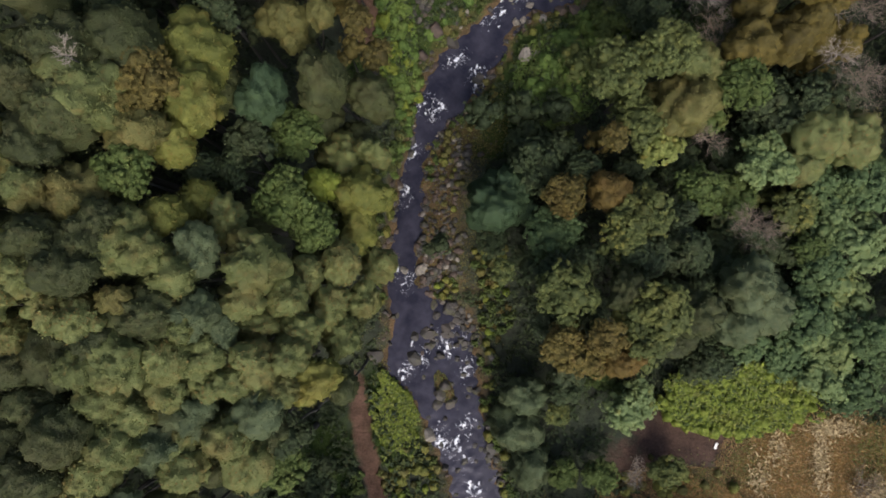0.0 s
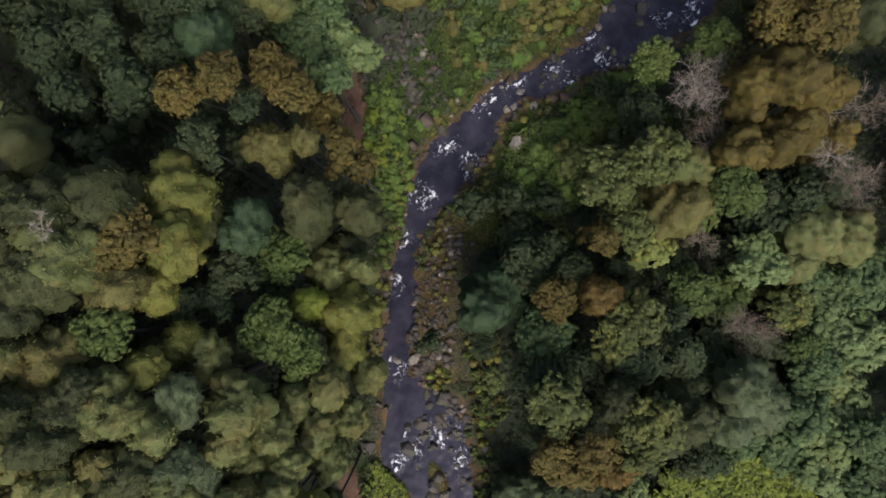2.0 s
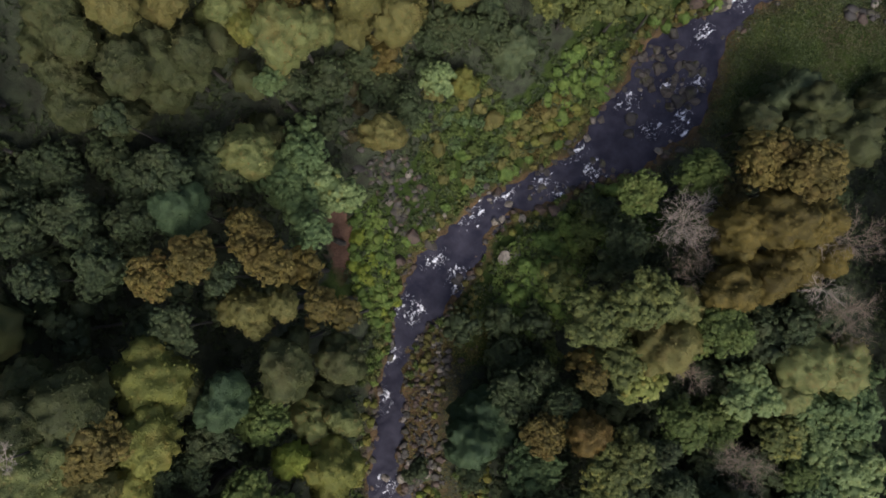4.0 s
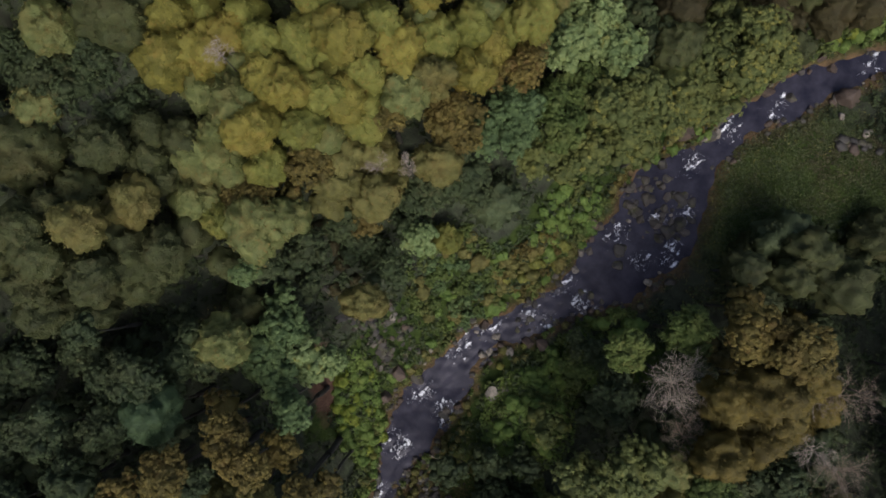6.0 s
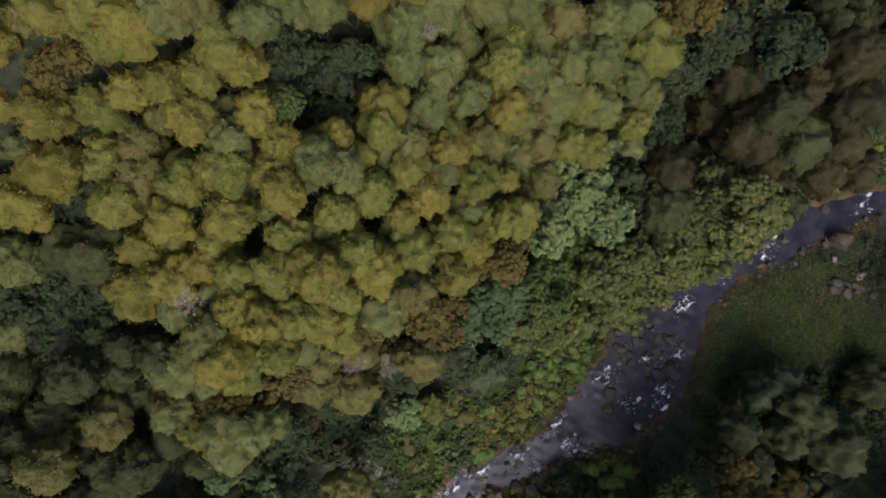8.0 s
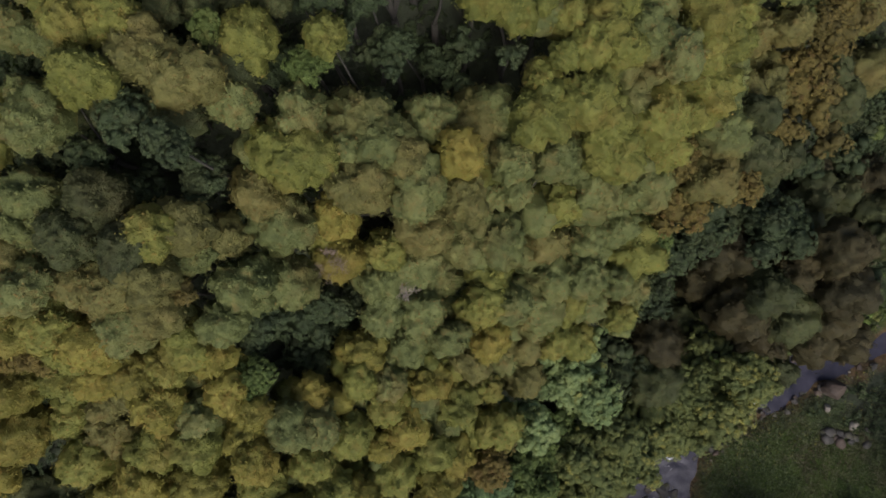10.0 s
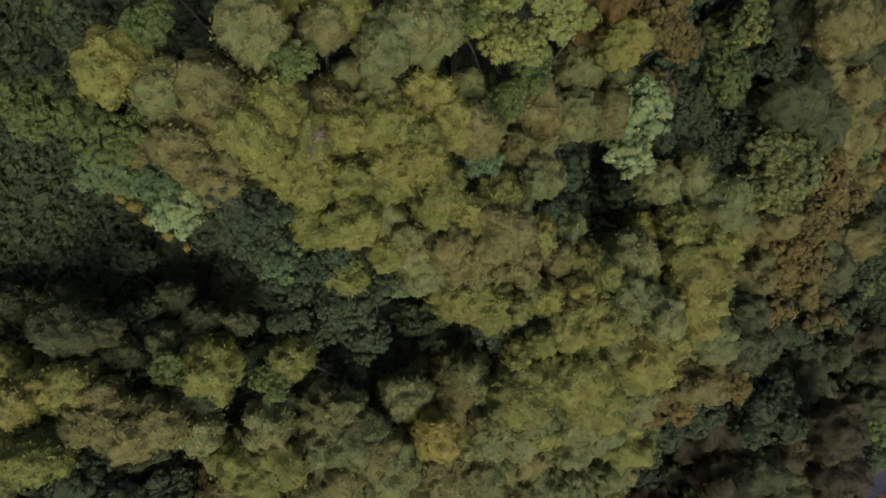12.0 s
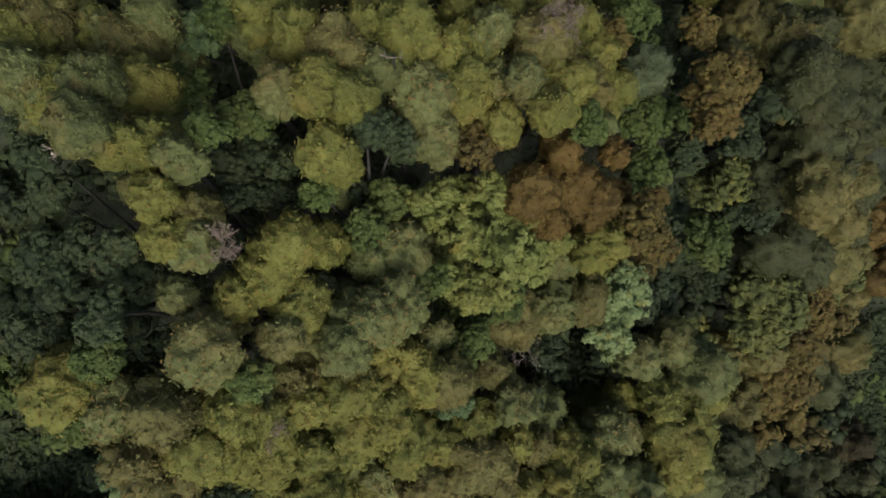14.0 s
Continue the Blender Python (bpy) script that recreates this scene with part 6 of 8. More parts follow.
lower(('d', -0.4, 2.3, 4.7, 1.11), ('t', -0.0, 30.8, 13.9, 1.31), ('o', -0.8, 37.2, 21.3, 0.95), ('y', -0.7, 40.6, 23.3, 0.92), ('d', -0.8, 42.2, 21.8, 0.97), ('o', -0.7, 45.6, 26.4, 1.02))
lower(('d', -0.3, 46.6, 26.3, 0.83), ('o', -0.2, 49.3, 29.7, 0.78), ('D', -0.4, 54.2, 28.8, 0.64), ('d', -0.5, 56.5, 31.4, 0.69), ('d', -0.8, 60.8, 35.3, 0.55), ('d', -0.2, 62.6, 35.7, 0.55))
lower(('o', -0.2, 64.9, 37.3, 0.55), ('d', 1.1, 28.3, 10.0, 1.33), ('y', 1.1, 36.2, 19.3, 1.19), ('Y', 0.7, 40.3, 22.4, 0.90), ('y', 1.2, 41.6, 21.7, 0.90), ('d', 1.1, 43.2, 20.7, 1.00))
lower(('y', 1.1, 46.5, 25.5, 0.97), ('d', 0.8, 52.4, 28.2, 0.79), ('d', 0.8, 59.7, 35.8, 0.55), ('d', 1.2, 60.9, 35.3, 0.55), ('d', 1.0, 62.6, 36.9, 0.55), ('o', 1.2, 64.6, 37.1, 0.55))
lower(('o', 1.0, 65.4, 37.3, 0.55), ('d', 1.6, 31.0, 12.2, 1.30), ('o', 2.3, 37.3, 19.3, 1.13), ('o', 1.8, 40.7, 21.2, 0.92), ('d', 1.8, 44.5, 22.2, 0.99), ('o', 2.4, 45.5, 23.6, 0.95))
lower(('o', 2.0, 49.3, 28.6, 0.89), ('o', 2.3, 50.6, 28.4, 0.79), ('d', 2.0, 52.6, 28.4, 0.61), ('d', 1.9, 54.2, 30.5, 0.62), ('d', 2.3, 54.9, 34.1, 0.57), ('o', 2.4, 56.6, 36.1, 0.58))
lower(('o', 2.0, 57.5, 36.4, 0.62), ('d', 2.3, 60.0, 36.6, 0.55), ('o', 2.1, 62.0, 38.1, 0.55), ('o', 2.3, 63.0, 38.4, 0.55), ('d', 3.6, 3.2, 4.1, 1.34), ('d', 2.8, 12.1, 4.1, 1.50))
lower(('o', 3.1, 42.0, 21.5, 0.92), ('d', 3.3, 51.3, 27.2, 0.71), ('d', 3.3, 52.7, 28.1, 0.61), ('d', 2.9, 53.6, 29.3, 0.60), ('c', 3.2, 56.1, 34.9, 0.55), ('o', 3.2, 59.6, 36.6, 0.55))
lower(('o', 2.9, 61.3, 37.3, 0.55), ('m', 3.0, 63.7, 36.0, 0.55), ('d', 4.6, 31.3, 12.6, 1.38), ('r', 4.3, 33.7, 15.9, 1.32), ('y', 4.2, 35.9, 16.7, 1.28), ('o', 4.2, 39.8, 20.2, 1.07))
lower(('y', 4.6, 41.6, 20.7, 1.03), ('o', 4.2, 46.4, 23.1, 0.90), ('d', 4.6, 51.3, 25.9, 0.77), ('d', 4.0, 52.3, 28.4, 0.59), ('o', 4.8, 58.9, 35.4, 0.55), ('m', 4.1, 63.8, 36.9, 0.55))
lower(('o', 4.7, 64.3, 37.2, 0.55), ('o', 4.1, 66.1, 36.1, 0.55), ('d', 6.0, 1.0, 5.9, 1.50), ('b', 5.2, 4.8, 5.4, 1.50), ('d', 5.9, 12.1, 3.8, 1.50), ('c', 5.7, 33.0, 13.5, 1.37))
lower(('r', 5.9, 35.8, 15.2, 1.31), ('o', 5.2, 38.3, 17.8, 1.18), ('y', 5.6, 40.9, 19.4, 1.11), ('o', 5.7, 43.8, 21.0, 0.98), ('o', 5.6, 45.1, 21.8, 0.95), ('o', 5.7, 48.0, 24.6, 1.01))
lower(('y', 6.0, 49.8, 26.9, 0.84), ('o', 5.7, 51.0, 26.2, 0.82), ('o', 5.2, 55.9, 33.1, 0.59), ('D', 5.2, 60.1, 35.2, 0.55), ('o', 5.2, 62.3, 35.9, 0.55), ('o', 5.6, 65.4, 36.9, 0.55))
lower(('o', 5.2, 66.9, 36.1, 0.55), ('y', 6.6, 37.9, 16.8, 1.23), ('o', 7.0, 40.4, 16.7, 1.14), ('o', 6.9, 46.3, 22.4, 1.03), ('o', 7.2, 47.4, 23.1, 0.91), ('y', 7.1, 48.8, 25.3, 0.86))
lower(('o', 7.0, 49.9, 26.1, 0.89), ('o', 7.2, 51.6, 26.4, 0.72), ('d', 6.4, 52.4, 25.9, 0.74), ('d', 6.5, 53.5, 26.7, 0.68), ('o', 6.7, 54.7, 30.9, 0.68), ('o', 6.8, 57.1, 33.0, 0.70))
lower(('o', 6.9, 58.7, 33.6, 0.61), ('o', 7.2, 61.2, 33.9, 0.56), ('m', 7.2, 62.3, 34.1, 0.55), ('o', 6.7, 64.7, 36.8, 0.55), ('o', 6.9, 65.7, 36.1, 0.55), ('o', 6.4, 67.0, 36.0, 0.55))
lower(('o', 7.2, 68.4, 35.5, 0.55), ('d', 8.4, -6.0, 5.7, 1.44), ('r', 8.1, -3.5, 7.8, 1.32), ('r', 8.1, 4.4, 5.9, 1.50), ('d', 7.8, 9.0, 2.9, 1.50), ('d', 8.3, 12.0, 3.8, 1.50))
lower(('c', 7.8, 33.4, 11.4, 1.48), ('r', 7.7, 37.0, 15.2, 1.31), ('o', 8.1, 41.4, 16.7, 1.21), ('o', 8.2, 42.7, 18.6, 1.03), ('d', 8.1, 52.7, 27.9, 0.56), ('o', 7.7, 56.5, 31.5, 0.65))
lower(('c', 8.1, 57.5, 31.6, 0.58), ('m', 7.9, 59.4, 32.6, 0.62), ('d', 8.0, 63.3, 35.4, 0.59), ('o', 8.2, 66.6, 35.1, 0.55), ('o', 8.4, 68.4, 34.8, 0.55), ('o', 7.8, 69.0, 34.8, 0.55))
lower(('d', 9.4, -1.3, 7.2, 1.24), ('d', 9.1, 2.3, 5.3, 1.47), ('k', 9.4, 15.1, 5.3, 1.50), ('m', 9.5, 34.5, 12.5, 1.50), ('c', 9.3, 37.8, 13.6, 1.38), ('o', 9.6, 42.9, 16.9, 1.15))
lower(('o', 8.9, 44.5, 19.3, 1.15), ('o', 8.9, 46.3, 20.0, 1.15), ('o', 9.5, 48.0, 22.1, 1.04), ('o', 9.1, 52.2, 27.4, 0.55), ('o', 9.2, 53.9, 28.6, 0.75), ('o', 9.0, 56.5, 30.1, 0.63))
lower(('o', 9.3, 57.5, 31.0, 0.58), ('o', 8.8, 58.2, 31.2, 0.63), ('o', 9.1, 64.8, 35.4, 0.55), ('o', 9.3, 67.2, 34.5, 0.55), ('o', 9.5, 68.2, 33.7, 0.55), ('d', 10.8, 6.8, 4.4, 1.32))
lower(('r', 10.8, 9.7, 5.1, 1.32), ('p', 10.6, 39.1, 12.0, 1.43), ('p', 10.2, 41.6, 14.3, 1.16), ('o', 10.8, 47.0, 19.4, 1.11), ('o', 10.7, 50.4, 24.8, 0.98), ('o', 10.1, 52.9, 27.5, 0.61))
lower(('d', 10.4, 56.6, 27.7, 0.58), ('o', 10.0, 58.7, 29.2, 0.65), ('o', 10.0, 59.6, 30.2, 0.77), ('R', 10.6, 62.1, 32.7, 0.64), ('R', 10.8, 63.5, 33.9, 0.62), ('o', 10.0, 66.1, 34.1, 0.55))
lower(('o', 10.4, 68.0, 32.2, 0.55), ('m', 11.7, -7.3, 2.9, 1.39), ('k', 11.5, -2.3, 8.3, 1.40), ('d', 11.9, -0.1, 7.1, 1.50), ('k', 11.9, 12.2, 7.4, 1.50), ('k', 11.9, 34.3, 10.0, 1.50))
lower(('m', 11.6, 36.6, 10.8, 1.50), ('p', 11.7, 41.7, 12.7, 1.26), ('o', 11.2, 45.6, 18.1, 1.06), ('o', 11.8, 48.2, 21.4, 1.02), ('o', 11.6, 51.7, 25.9, 0.85), ('d', 11.4, 57.4, 25.4, 0.72))
lower(('d', 11.5, 58.7, 25.9, 0.81), ('R', 11.7, 62.2, 29.9, 0.77), ('o', 12.0, 65.6, 30.9, 0.63), ('o', 11.4, 66.7, 31.1, 0.62), ('k', 12.8, -4.8, 6.7, 1.44), ('d', 13.1, 2.3, 5.9, 1.50))
lower(('d', 13.1, 6.1, 5.1, 1.50), ('d', 13.0, 15.6, 4.5, 1.50), ('k', 13.2, 32.4, 9.0, 1.48), ('p', 13.1, 42.1, 13.5, 1.09), ('o', 13.1, 45.3, 16.6, 0.98), ('o', 12.7, 46.5, 17.6, 0.98))
lower(('o', 12.9, 48.9, 20.5, 1.11), ('o', 13.1, 51.8, 25.2, 0.85), ('o', 12.6, 52.7, 25.9, 0.79), ('o', 13.2, 55.8, 23.6, 1.02), ('o', 12.7, 61.0, 28.4, 0.85), ('r', 12.8, 62.2, 29.4, 0.74))
lower(('o', 12.5, 64.9, 31.0, 0.55), ('m', 13.1, 68.4, 29.3, 0.61), ('m', 13.8, -8.7, 2.9, 1.35), ('k', 13.6, -2.7, 8.7, 1.50), ('t', 14.1, 11.7, 7.7, 1.50), ('c', 13.6, 37.3, 9.5, 1.50))
lower(('p', 13.7, 40.7, 10.6, 1.50), ('o', 14.0, 44.1, 13.8, 1.07), ('o', 13.8, 50.1, 21.7, 1.15), ('o', 13.6, 52.7, 25.2, 0.91), ('d', 13.7, 57.0, 23.1, 0.88), ('d', 14.4, 59.0, 24.1, 0.91))
lower(('r', 14.0, 60.8, 27.5, 0.86), ('m', 14.3, 63.4, 28.2, 0.72), ('s', 13.6, 66.2, 28.9, 0.86), ('m', 14.4, 67.9, 29.0, 0.77), ('D', 15.6, -4.1, 6.2, 1.50), ('D', 15.1, -1.0, 7.0, 1.50))
lower(('d', 15.0, 5.0, 4.7, 1.50), ('D', 15.6, 14.3, 8.3, 1.50), ('d', 15.2, 16.6, 4.7, 1.50), ('k', 15.6, 32.6, 9.1, 1.50), ('d', 15.2, 38.5, 8.3, 1.50), ('d', 15.3, 41.0, 9.9, 1.36))
lower(('o', 15.2, 42.7, 12.2, 1.07), ('o', 15.3, 51.8, 22.6, 1.04), ('o', 15.4, 53.9, 24.5, 0.86), ('o', 15.6, 57.4, 24.8, 0.87), ('d', 15.5, 58.8, 23.6, 0.84), ('d', 15.4, 60.2, 25.3, 0.84))
lower(('d', 15.4, 61.1, 25.2, 0.79), ('d', 15.3, 62.1, 27.2, 0.81), ('d', 15.4, 63.8, 26.6, 0.84), ('m', 15.2, 66.0, 28.6, 0.98), ('d', 15.5, 68.5, 26.7, 0.79), ('d', 16.8, 3.2, 3.8, 1.50))
lower(('d', 16.5, 8.4, 4.6, 1.50), ('k', 16.2, 36.1, 9.0, 1.50), ('d', 16.7, 42.6, 9.7, 1.32), ('d', 16.5, 44.5, 11.0, 1.13), ('m', 16.0, 47.8, 16.0, 1.39), ('r', 16.6, 49.8, 17.8, 1.24))
lower(('o', 16.4, 55.3, 24.5, 0.76), ('o', 16.7, 58.4, 24.6, 0.84), ('d', 16.7, 59.9, 22.7, 0.99), ('d', 16.6, 63.7, 24.3, 1.01), ('d', 16.7, 69.2, 25.8, 0.84), ('d', 17.5, -1.2, 4.7, 1.50))
lower(('m', 17.9, 5.8, 4.5, 1.50), ('m', 17.9, 10.6, 6.5, 1.50), ('m', 17.5, 13.1, 8.1, 1.50), ('d', 17.4, 15.6, 8.1, 1.50), ('d', 17.2, 18.6, 6.9, 1.50), ('k', 17.8, 35.0, 8.3, 1.49))
lower(('d', 17.3, 46.4, 13.4, 1.47), ('o', 17.8, 51.2, 18.3, 1.33), ('o', 17.9, 53.8, 21.0, 0.79), ('o', 17.6, 57.8, 23.2, 0.81), ('d', 18.0, 59.6, 20.5, 1.12), ('d', 17.8, 61.1, 19.9, 1.16))
lower(('d', 17.7, 62.6, 20.8, 1.18), ('d', 17.8, 66.0, 26.7, 0.93), ('o', 17.8, 72.1, 26.1, 0.76), ('s', 18.9, -3.8, 3.2, 1.50), ('d', 19.0, 2.0, 3.6, 1.50), ('k', 18.4, 38.0, 8.8, 1.50))
lower(('n', 18.9, 40.6, 8.8, 1.50), ('d', 19.2, 48.6, 14.9, 1.37), ('o', 18.7, 53.0, 19.6, 1.07), ('o', 19.2, 56.6, 20.2, 0.82), ('k', 19.1, 58.5, 19.0, 1.17), ('d', 18.9, 65.9, 25.3, 0.95))
lower(('D', 18.4, 68.2, 27.1, 0.90), ('o', 19.1, 71.5, 26.3, 0.74), ('d', 20.2, 4.6, 3.4, 1.45), ('d', 20.3, 9.4, 3.5, 1.38), ('r', 20.0, 13.4, 7.5, 1.50), ('d', 19.8, 16.3, 8.4, 1.50))
lower(('r', 19.7, 19.8, 9.6, 1.50), ('D', 20.4, 42.7, 7.6, 1.50), ('d', 20.1, 46.9, 10.0, 1.48), ('r', 19.9, 50.2, 17.0, 1.34), ('o', 20.0, 52.7, 17.1, 0.89), ('o', 20.2, 53.8, 17.5, 0.85))
lower(('o', 20.3, 55.2, 17.7, 0.89), ('d', 19.7, 59.9, 18.1, 1.26), ('d', 19.8, 62.0, 19.1, 1.18), ('t', 20.2, 66.8, 27.6, 0.95), ('D', 20.0, 68.2, 27.5, 0.84), ('D', 19.8, 69.3, 26.9, 0.77))
lower(('o', 20.1, 71.8, 25.9, 0.77), ('d', 20.8, 0.6, 3.6, 1.50), ('r', 21.6, 22.7, 8.3, 1.50), ('k', 20.8, 35.6, 8.4, 1.50), ('k', 20.8, 41.0, 9.6, 1.50), ('d', 21.5, 48.9, 13.4, 1.32))
lower(('D', 21.4, 53.9, 15.3, 0.91), ('D', 21.0, 69.2, 26.6, 0.77), ('D', 20.9, 70.5, 26.0, 0.78), ('s', 22.8, -0.3, 3.5, 1.50), ('k', 22.7, 5.7, 4.4, 1.36), ('D', 22.3, 8.4, 4.8, 1.47))
lower(('q', 22.1, 19.3, 11.0, 1.50), ('D', 22.1, 25.2, 8.1, 1.50), ('k', 22.8, 40.2, 9.1, 1.50), ('d', 22.3, 50.2, 13.6, 1.22), ('r', 22.0, 51.8, 15.3, 0.95), ('t', 22.3, 55.9, 16.0, 1.25))
lower(('k', 22.3, 60.2, 19.9, 1.30), ('D', 22.7, 62.1, 21.9, 1.16), ('t', 22.8, 64.5, 23.4, 0.88), ('D', 22.6, 65.8, 25.5, 1.05), ('D', 22.5, 67.4, 25.6, 1.08), ('d', 22.3, 71.0, 24.7, 1.05))
lower(('d', 23.8, 13.3, 4.8, 1.50), ('q', 23.8, 15.6, 9.2, 1.50), ('D', 23.8, 22.7, 6.9, 1.50), ('k', 23.2, 37.9, 8.7, 1.50), ('n', 23.7, 41.7, 9.8, 1.50), ('d', 23.2, 45.7, 11.1, 1.50))
lower(('d', 23.7, 50.5, 13.2, 1.15), ('r', 24.0, 52.9, 14.5, 1.13), ('k', 23.4, 58.6, 18.0, 1.26), ('D', 24.0, 63.1, 20.2, 1.10), ('D', 24.0, 65.7, 23.9, 1.01), ('D', 24.0, 67.0, 24.5, 1.00))
lower(('d', 23.9, 71.7, 24.4, 1.05), ('m', 24.7, 4.4, 3.4, 1.50), ('D', 24.5, 7.9, 4.9, 1.50), ('d', 25.2, 10.8, 4.4, 1.50), ('q', 25.0, 18.2, 10.3, 1.50), ('D', 24.6, 26.5, 4.2, 1.50))
lower(('n', 25.2, 40.8, 8.7, 1.50), ('D', 24.9, 44.2, 11.0, 1.50), ('D', 24.9, 46.8, 11.6, 1.50), ('D', 24.6, 48.8, 12.2, 1.47), ('D', 24.5, 51.6, 13.6, 1.16), ('r', 25.2, 54.0, 15.2, 1.22))
lower(('r', 25.0, 55.9, 15.9, 1.22), ('k', 24.4, 60.8, 18.1, 1.42), ('D', 25.1, 64.5, 21.5, 1.01), ('q', 25.7, 14.3, 5.5, 1.50), ('q', 26.4, 21.0, 5.0, 1.50), ('D', 25.9, 39.2, 8.4, 1.50))
lower(('D', 26.2, 48.2, 11.6, 1.50), ('d', 26.1, 51.3, 12.8, 1.16), ('r', 26.4, 55.2, 14.1, 1.38), ('r', 26.1, 57.0, 16.4, 1.33), ('o', 26.1, 67.0, 24.5, 1.00), ('o', 26.0, 69.2, 24.5, 1.00))
lower(('o', 25.8, 70.7, 24.5, 1.00), ('D', 27.4, 8.2, 4.6, 1.50), ('q', 27.0, 16.2, 6.9, 1.50), ('D', 27.0, 27.3, 4.2, 1.50), ('n', 27.6, 41.0, 9.8, 1.50), ('D', 26.9, 49.8, 12.2, 1.47))
lower(('r', 27.0, 52.4, 13.6, 1.16), ('D', 27.6, 56.6, 13.6, 1.45), ('r', 27.1, 58.5, 16.0, 1.45), ('k', 27.6, 60.6, 16.3, 1.49), ('D', 27.0, 63.0, 19.2, 1.38), ('D', 26.9, 64.6, 20.5, 1.29))
lower(('o', 27.4, 66.8, 22.8, 1.08), ('o', 27.5, 68.2, 24.5, 1.00), ('o', 27.1, 70.5, 24.5, 1.00), ('o', 26.9, 72.2, 24.5, 1.00), ('d', 28.0, 10.4, 4.1, 1.50), ('d', 28.3, 13.3, 4.4, 1.50))
lower(('d', 28.7, 20.5, 4.5, 1.50), ('n', 28.0, 42.6, 11.4, 1.50), ('n', 28.1, 45.8, 11.4, 1.50), ('D', 28.3, 47.9, 9.9, 1.50), ('n', 28.0, 51.2, 10.0, 1.47), ('D', 28.2, 55.0, 13.1, 1.50))
lower(('t', 28.7, 64.7, 16.7, 1.42), ('o', 28.6, 69.3, 24.5, 1.00), ('o', 28.8, 70.9, 24.5, 1.00), ('c', 30.0, 6.1, 4.0, 1.50), ('n', 29.3, 41.0, 10.4, 1.50), ('d', 30.0, 44.0, 11.4, 1.50))
lower(('n', 29.8, 47.0, 9.9, 1.50), ('D', 29.7, 50.1, 9.8, 1.50), ('t', 29.7, 61.8, 14.2, 1.47), ('c', 30.5, 8.2, 4.3, 1.50), ('d', 30.4, 52.4, 9.4, 1.50), ('D', 30.8, 57.7, 11.7, 1.45))
lower(('R', 31.2, 63.4, 14.2, 1.47), ('D', 31.6, 25.4, 3.2, 1.50), ('D', 31.8, 47.0, 9.9, 1.50), ('D', 31.7, 48.9, 9.9, 1.50), ('R', 32.4, 64.7, 14.2, 1.47), ('d', 33.5, 50.3, 8.9, 1.50))
lower(('d', 34.3, 25.4, 3.2, 1.50), ('d', 36.0, 50.3, 8.9, 1.50), ('d', 37.1, 26.2, 3.0, 1.50))


def joined_woods(name, label, heads, fill, coarse):
    """Many trees in one mesh, each head on a stem of its own."""
    local, wood = [], []
    foot = ground_at([h[1] for h in heads], [h[2] for h in heads])
    for (key, x, y, top, r), z in zip(heads, foot):
        c = np.array([x, y, max(top - 0.85 * r, z + 0.5 * r)])
        local.append((key, c, r))
        wood.append(tube(limb_points((x, y, z - 0.3), c, 0.15, 4), np.linspace(0.13, 0.04, 4), 5))
    return tagged(new(name, crown_mesh(local, np.zeros(3), 0.07, fill, coarse, wood)), label, "woods", kind="stuff")


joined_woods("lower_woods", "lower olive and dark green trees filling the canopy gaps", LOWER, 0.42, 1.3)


def seen_from_above(x, y):
    """The strip of land that is described tree by tree."""
    return -19 < x < 37 and -18 < y < 69


KNOWN = np.array(HEADS)


def apart(x, y):
    """Metres to the next tree head that is described."""
    return float(np.min(np.hypot(*(KNOWN - (x, y)).T)))


# Mostly unseen woods, added around the valley to shade its edges.
around = []
for gx in np.arange(-25, 38, 2.3):
    for gy in np.arange(-18, 74, 2.3):
        x, y = gx + rng.uniform(-0.6, 0.6), gy + rng.uniform(-0.6, 0.6)
        q = np.array([[x, y]])
        pit = math.hypot((x + 16) / 5, (y - 35.5) / 3.0) < 1
        if not seen_from_above(x, y) or min(gap(q, LEFT)[0], gap(q, RIGHT)[0]) < 5 or inside(q, CHANNEL)[0] or apart(x, y) < 2.7:
            continue
        if (x < -14.5 and y < 46) or (x < -13 and y >= 46) or (x > 28 and -8 < y < 19) or (x > 37 and y > 40) or (x > 22 and y > 58):
            around.append(("dDndDo"[int(rng.integers(6))], x, y, float(ground_at(x, y)[0]) + (rng.uniform(2.0, 3.0) if pit else rng.uniform(5.5, 8.0)), rng.uniform(1.3, 1.8)))
for gx in np.arange(-44, 64, 3.4):
    for gy in np.arange(-44, 98, 3.4):
        x, y = gx + rng.uniform(-0.9, 0.9), gy + rng.uniform(-0.9, 0.9)
        q = np.array([[x, y]])
        if seen_from_above(x, y) or inside(q, CHANNEL)[0] or min(gap(q, LEFT)[0], gap(q, RIGHT)[0]) < 3 or (x > 0 and -22 < y < -16 and x > 20):
            continue
        near = -28 < x < 45 and -26 < y < 78
        for _ in range(2 if near else 1):
            # Darker leaf keys prevail: edge falloff put into the colour.
            key = "DDomDoDt"[int(rng.integers(8))]
            u, v = x + rng.uniform(-1.3, 1.3), y + rng.uniform(-1.3, 1.3)
            around.append((key, u, v, float(ground_at(u, v)[0]) + rng.uniform(5.5, 8.0), rng.uniform(1.2, 1.7) if near else rng.uniform(1.9, 2.4)))
joined_woods("added_outer_woods", "olive green woods added around the stream valley, mostly unseen, to shade its edges", around, 0.08, 2.2)


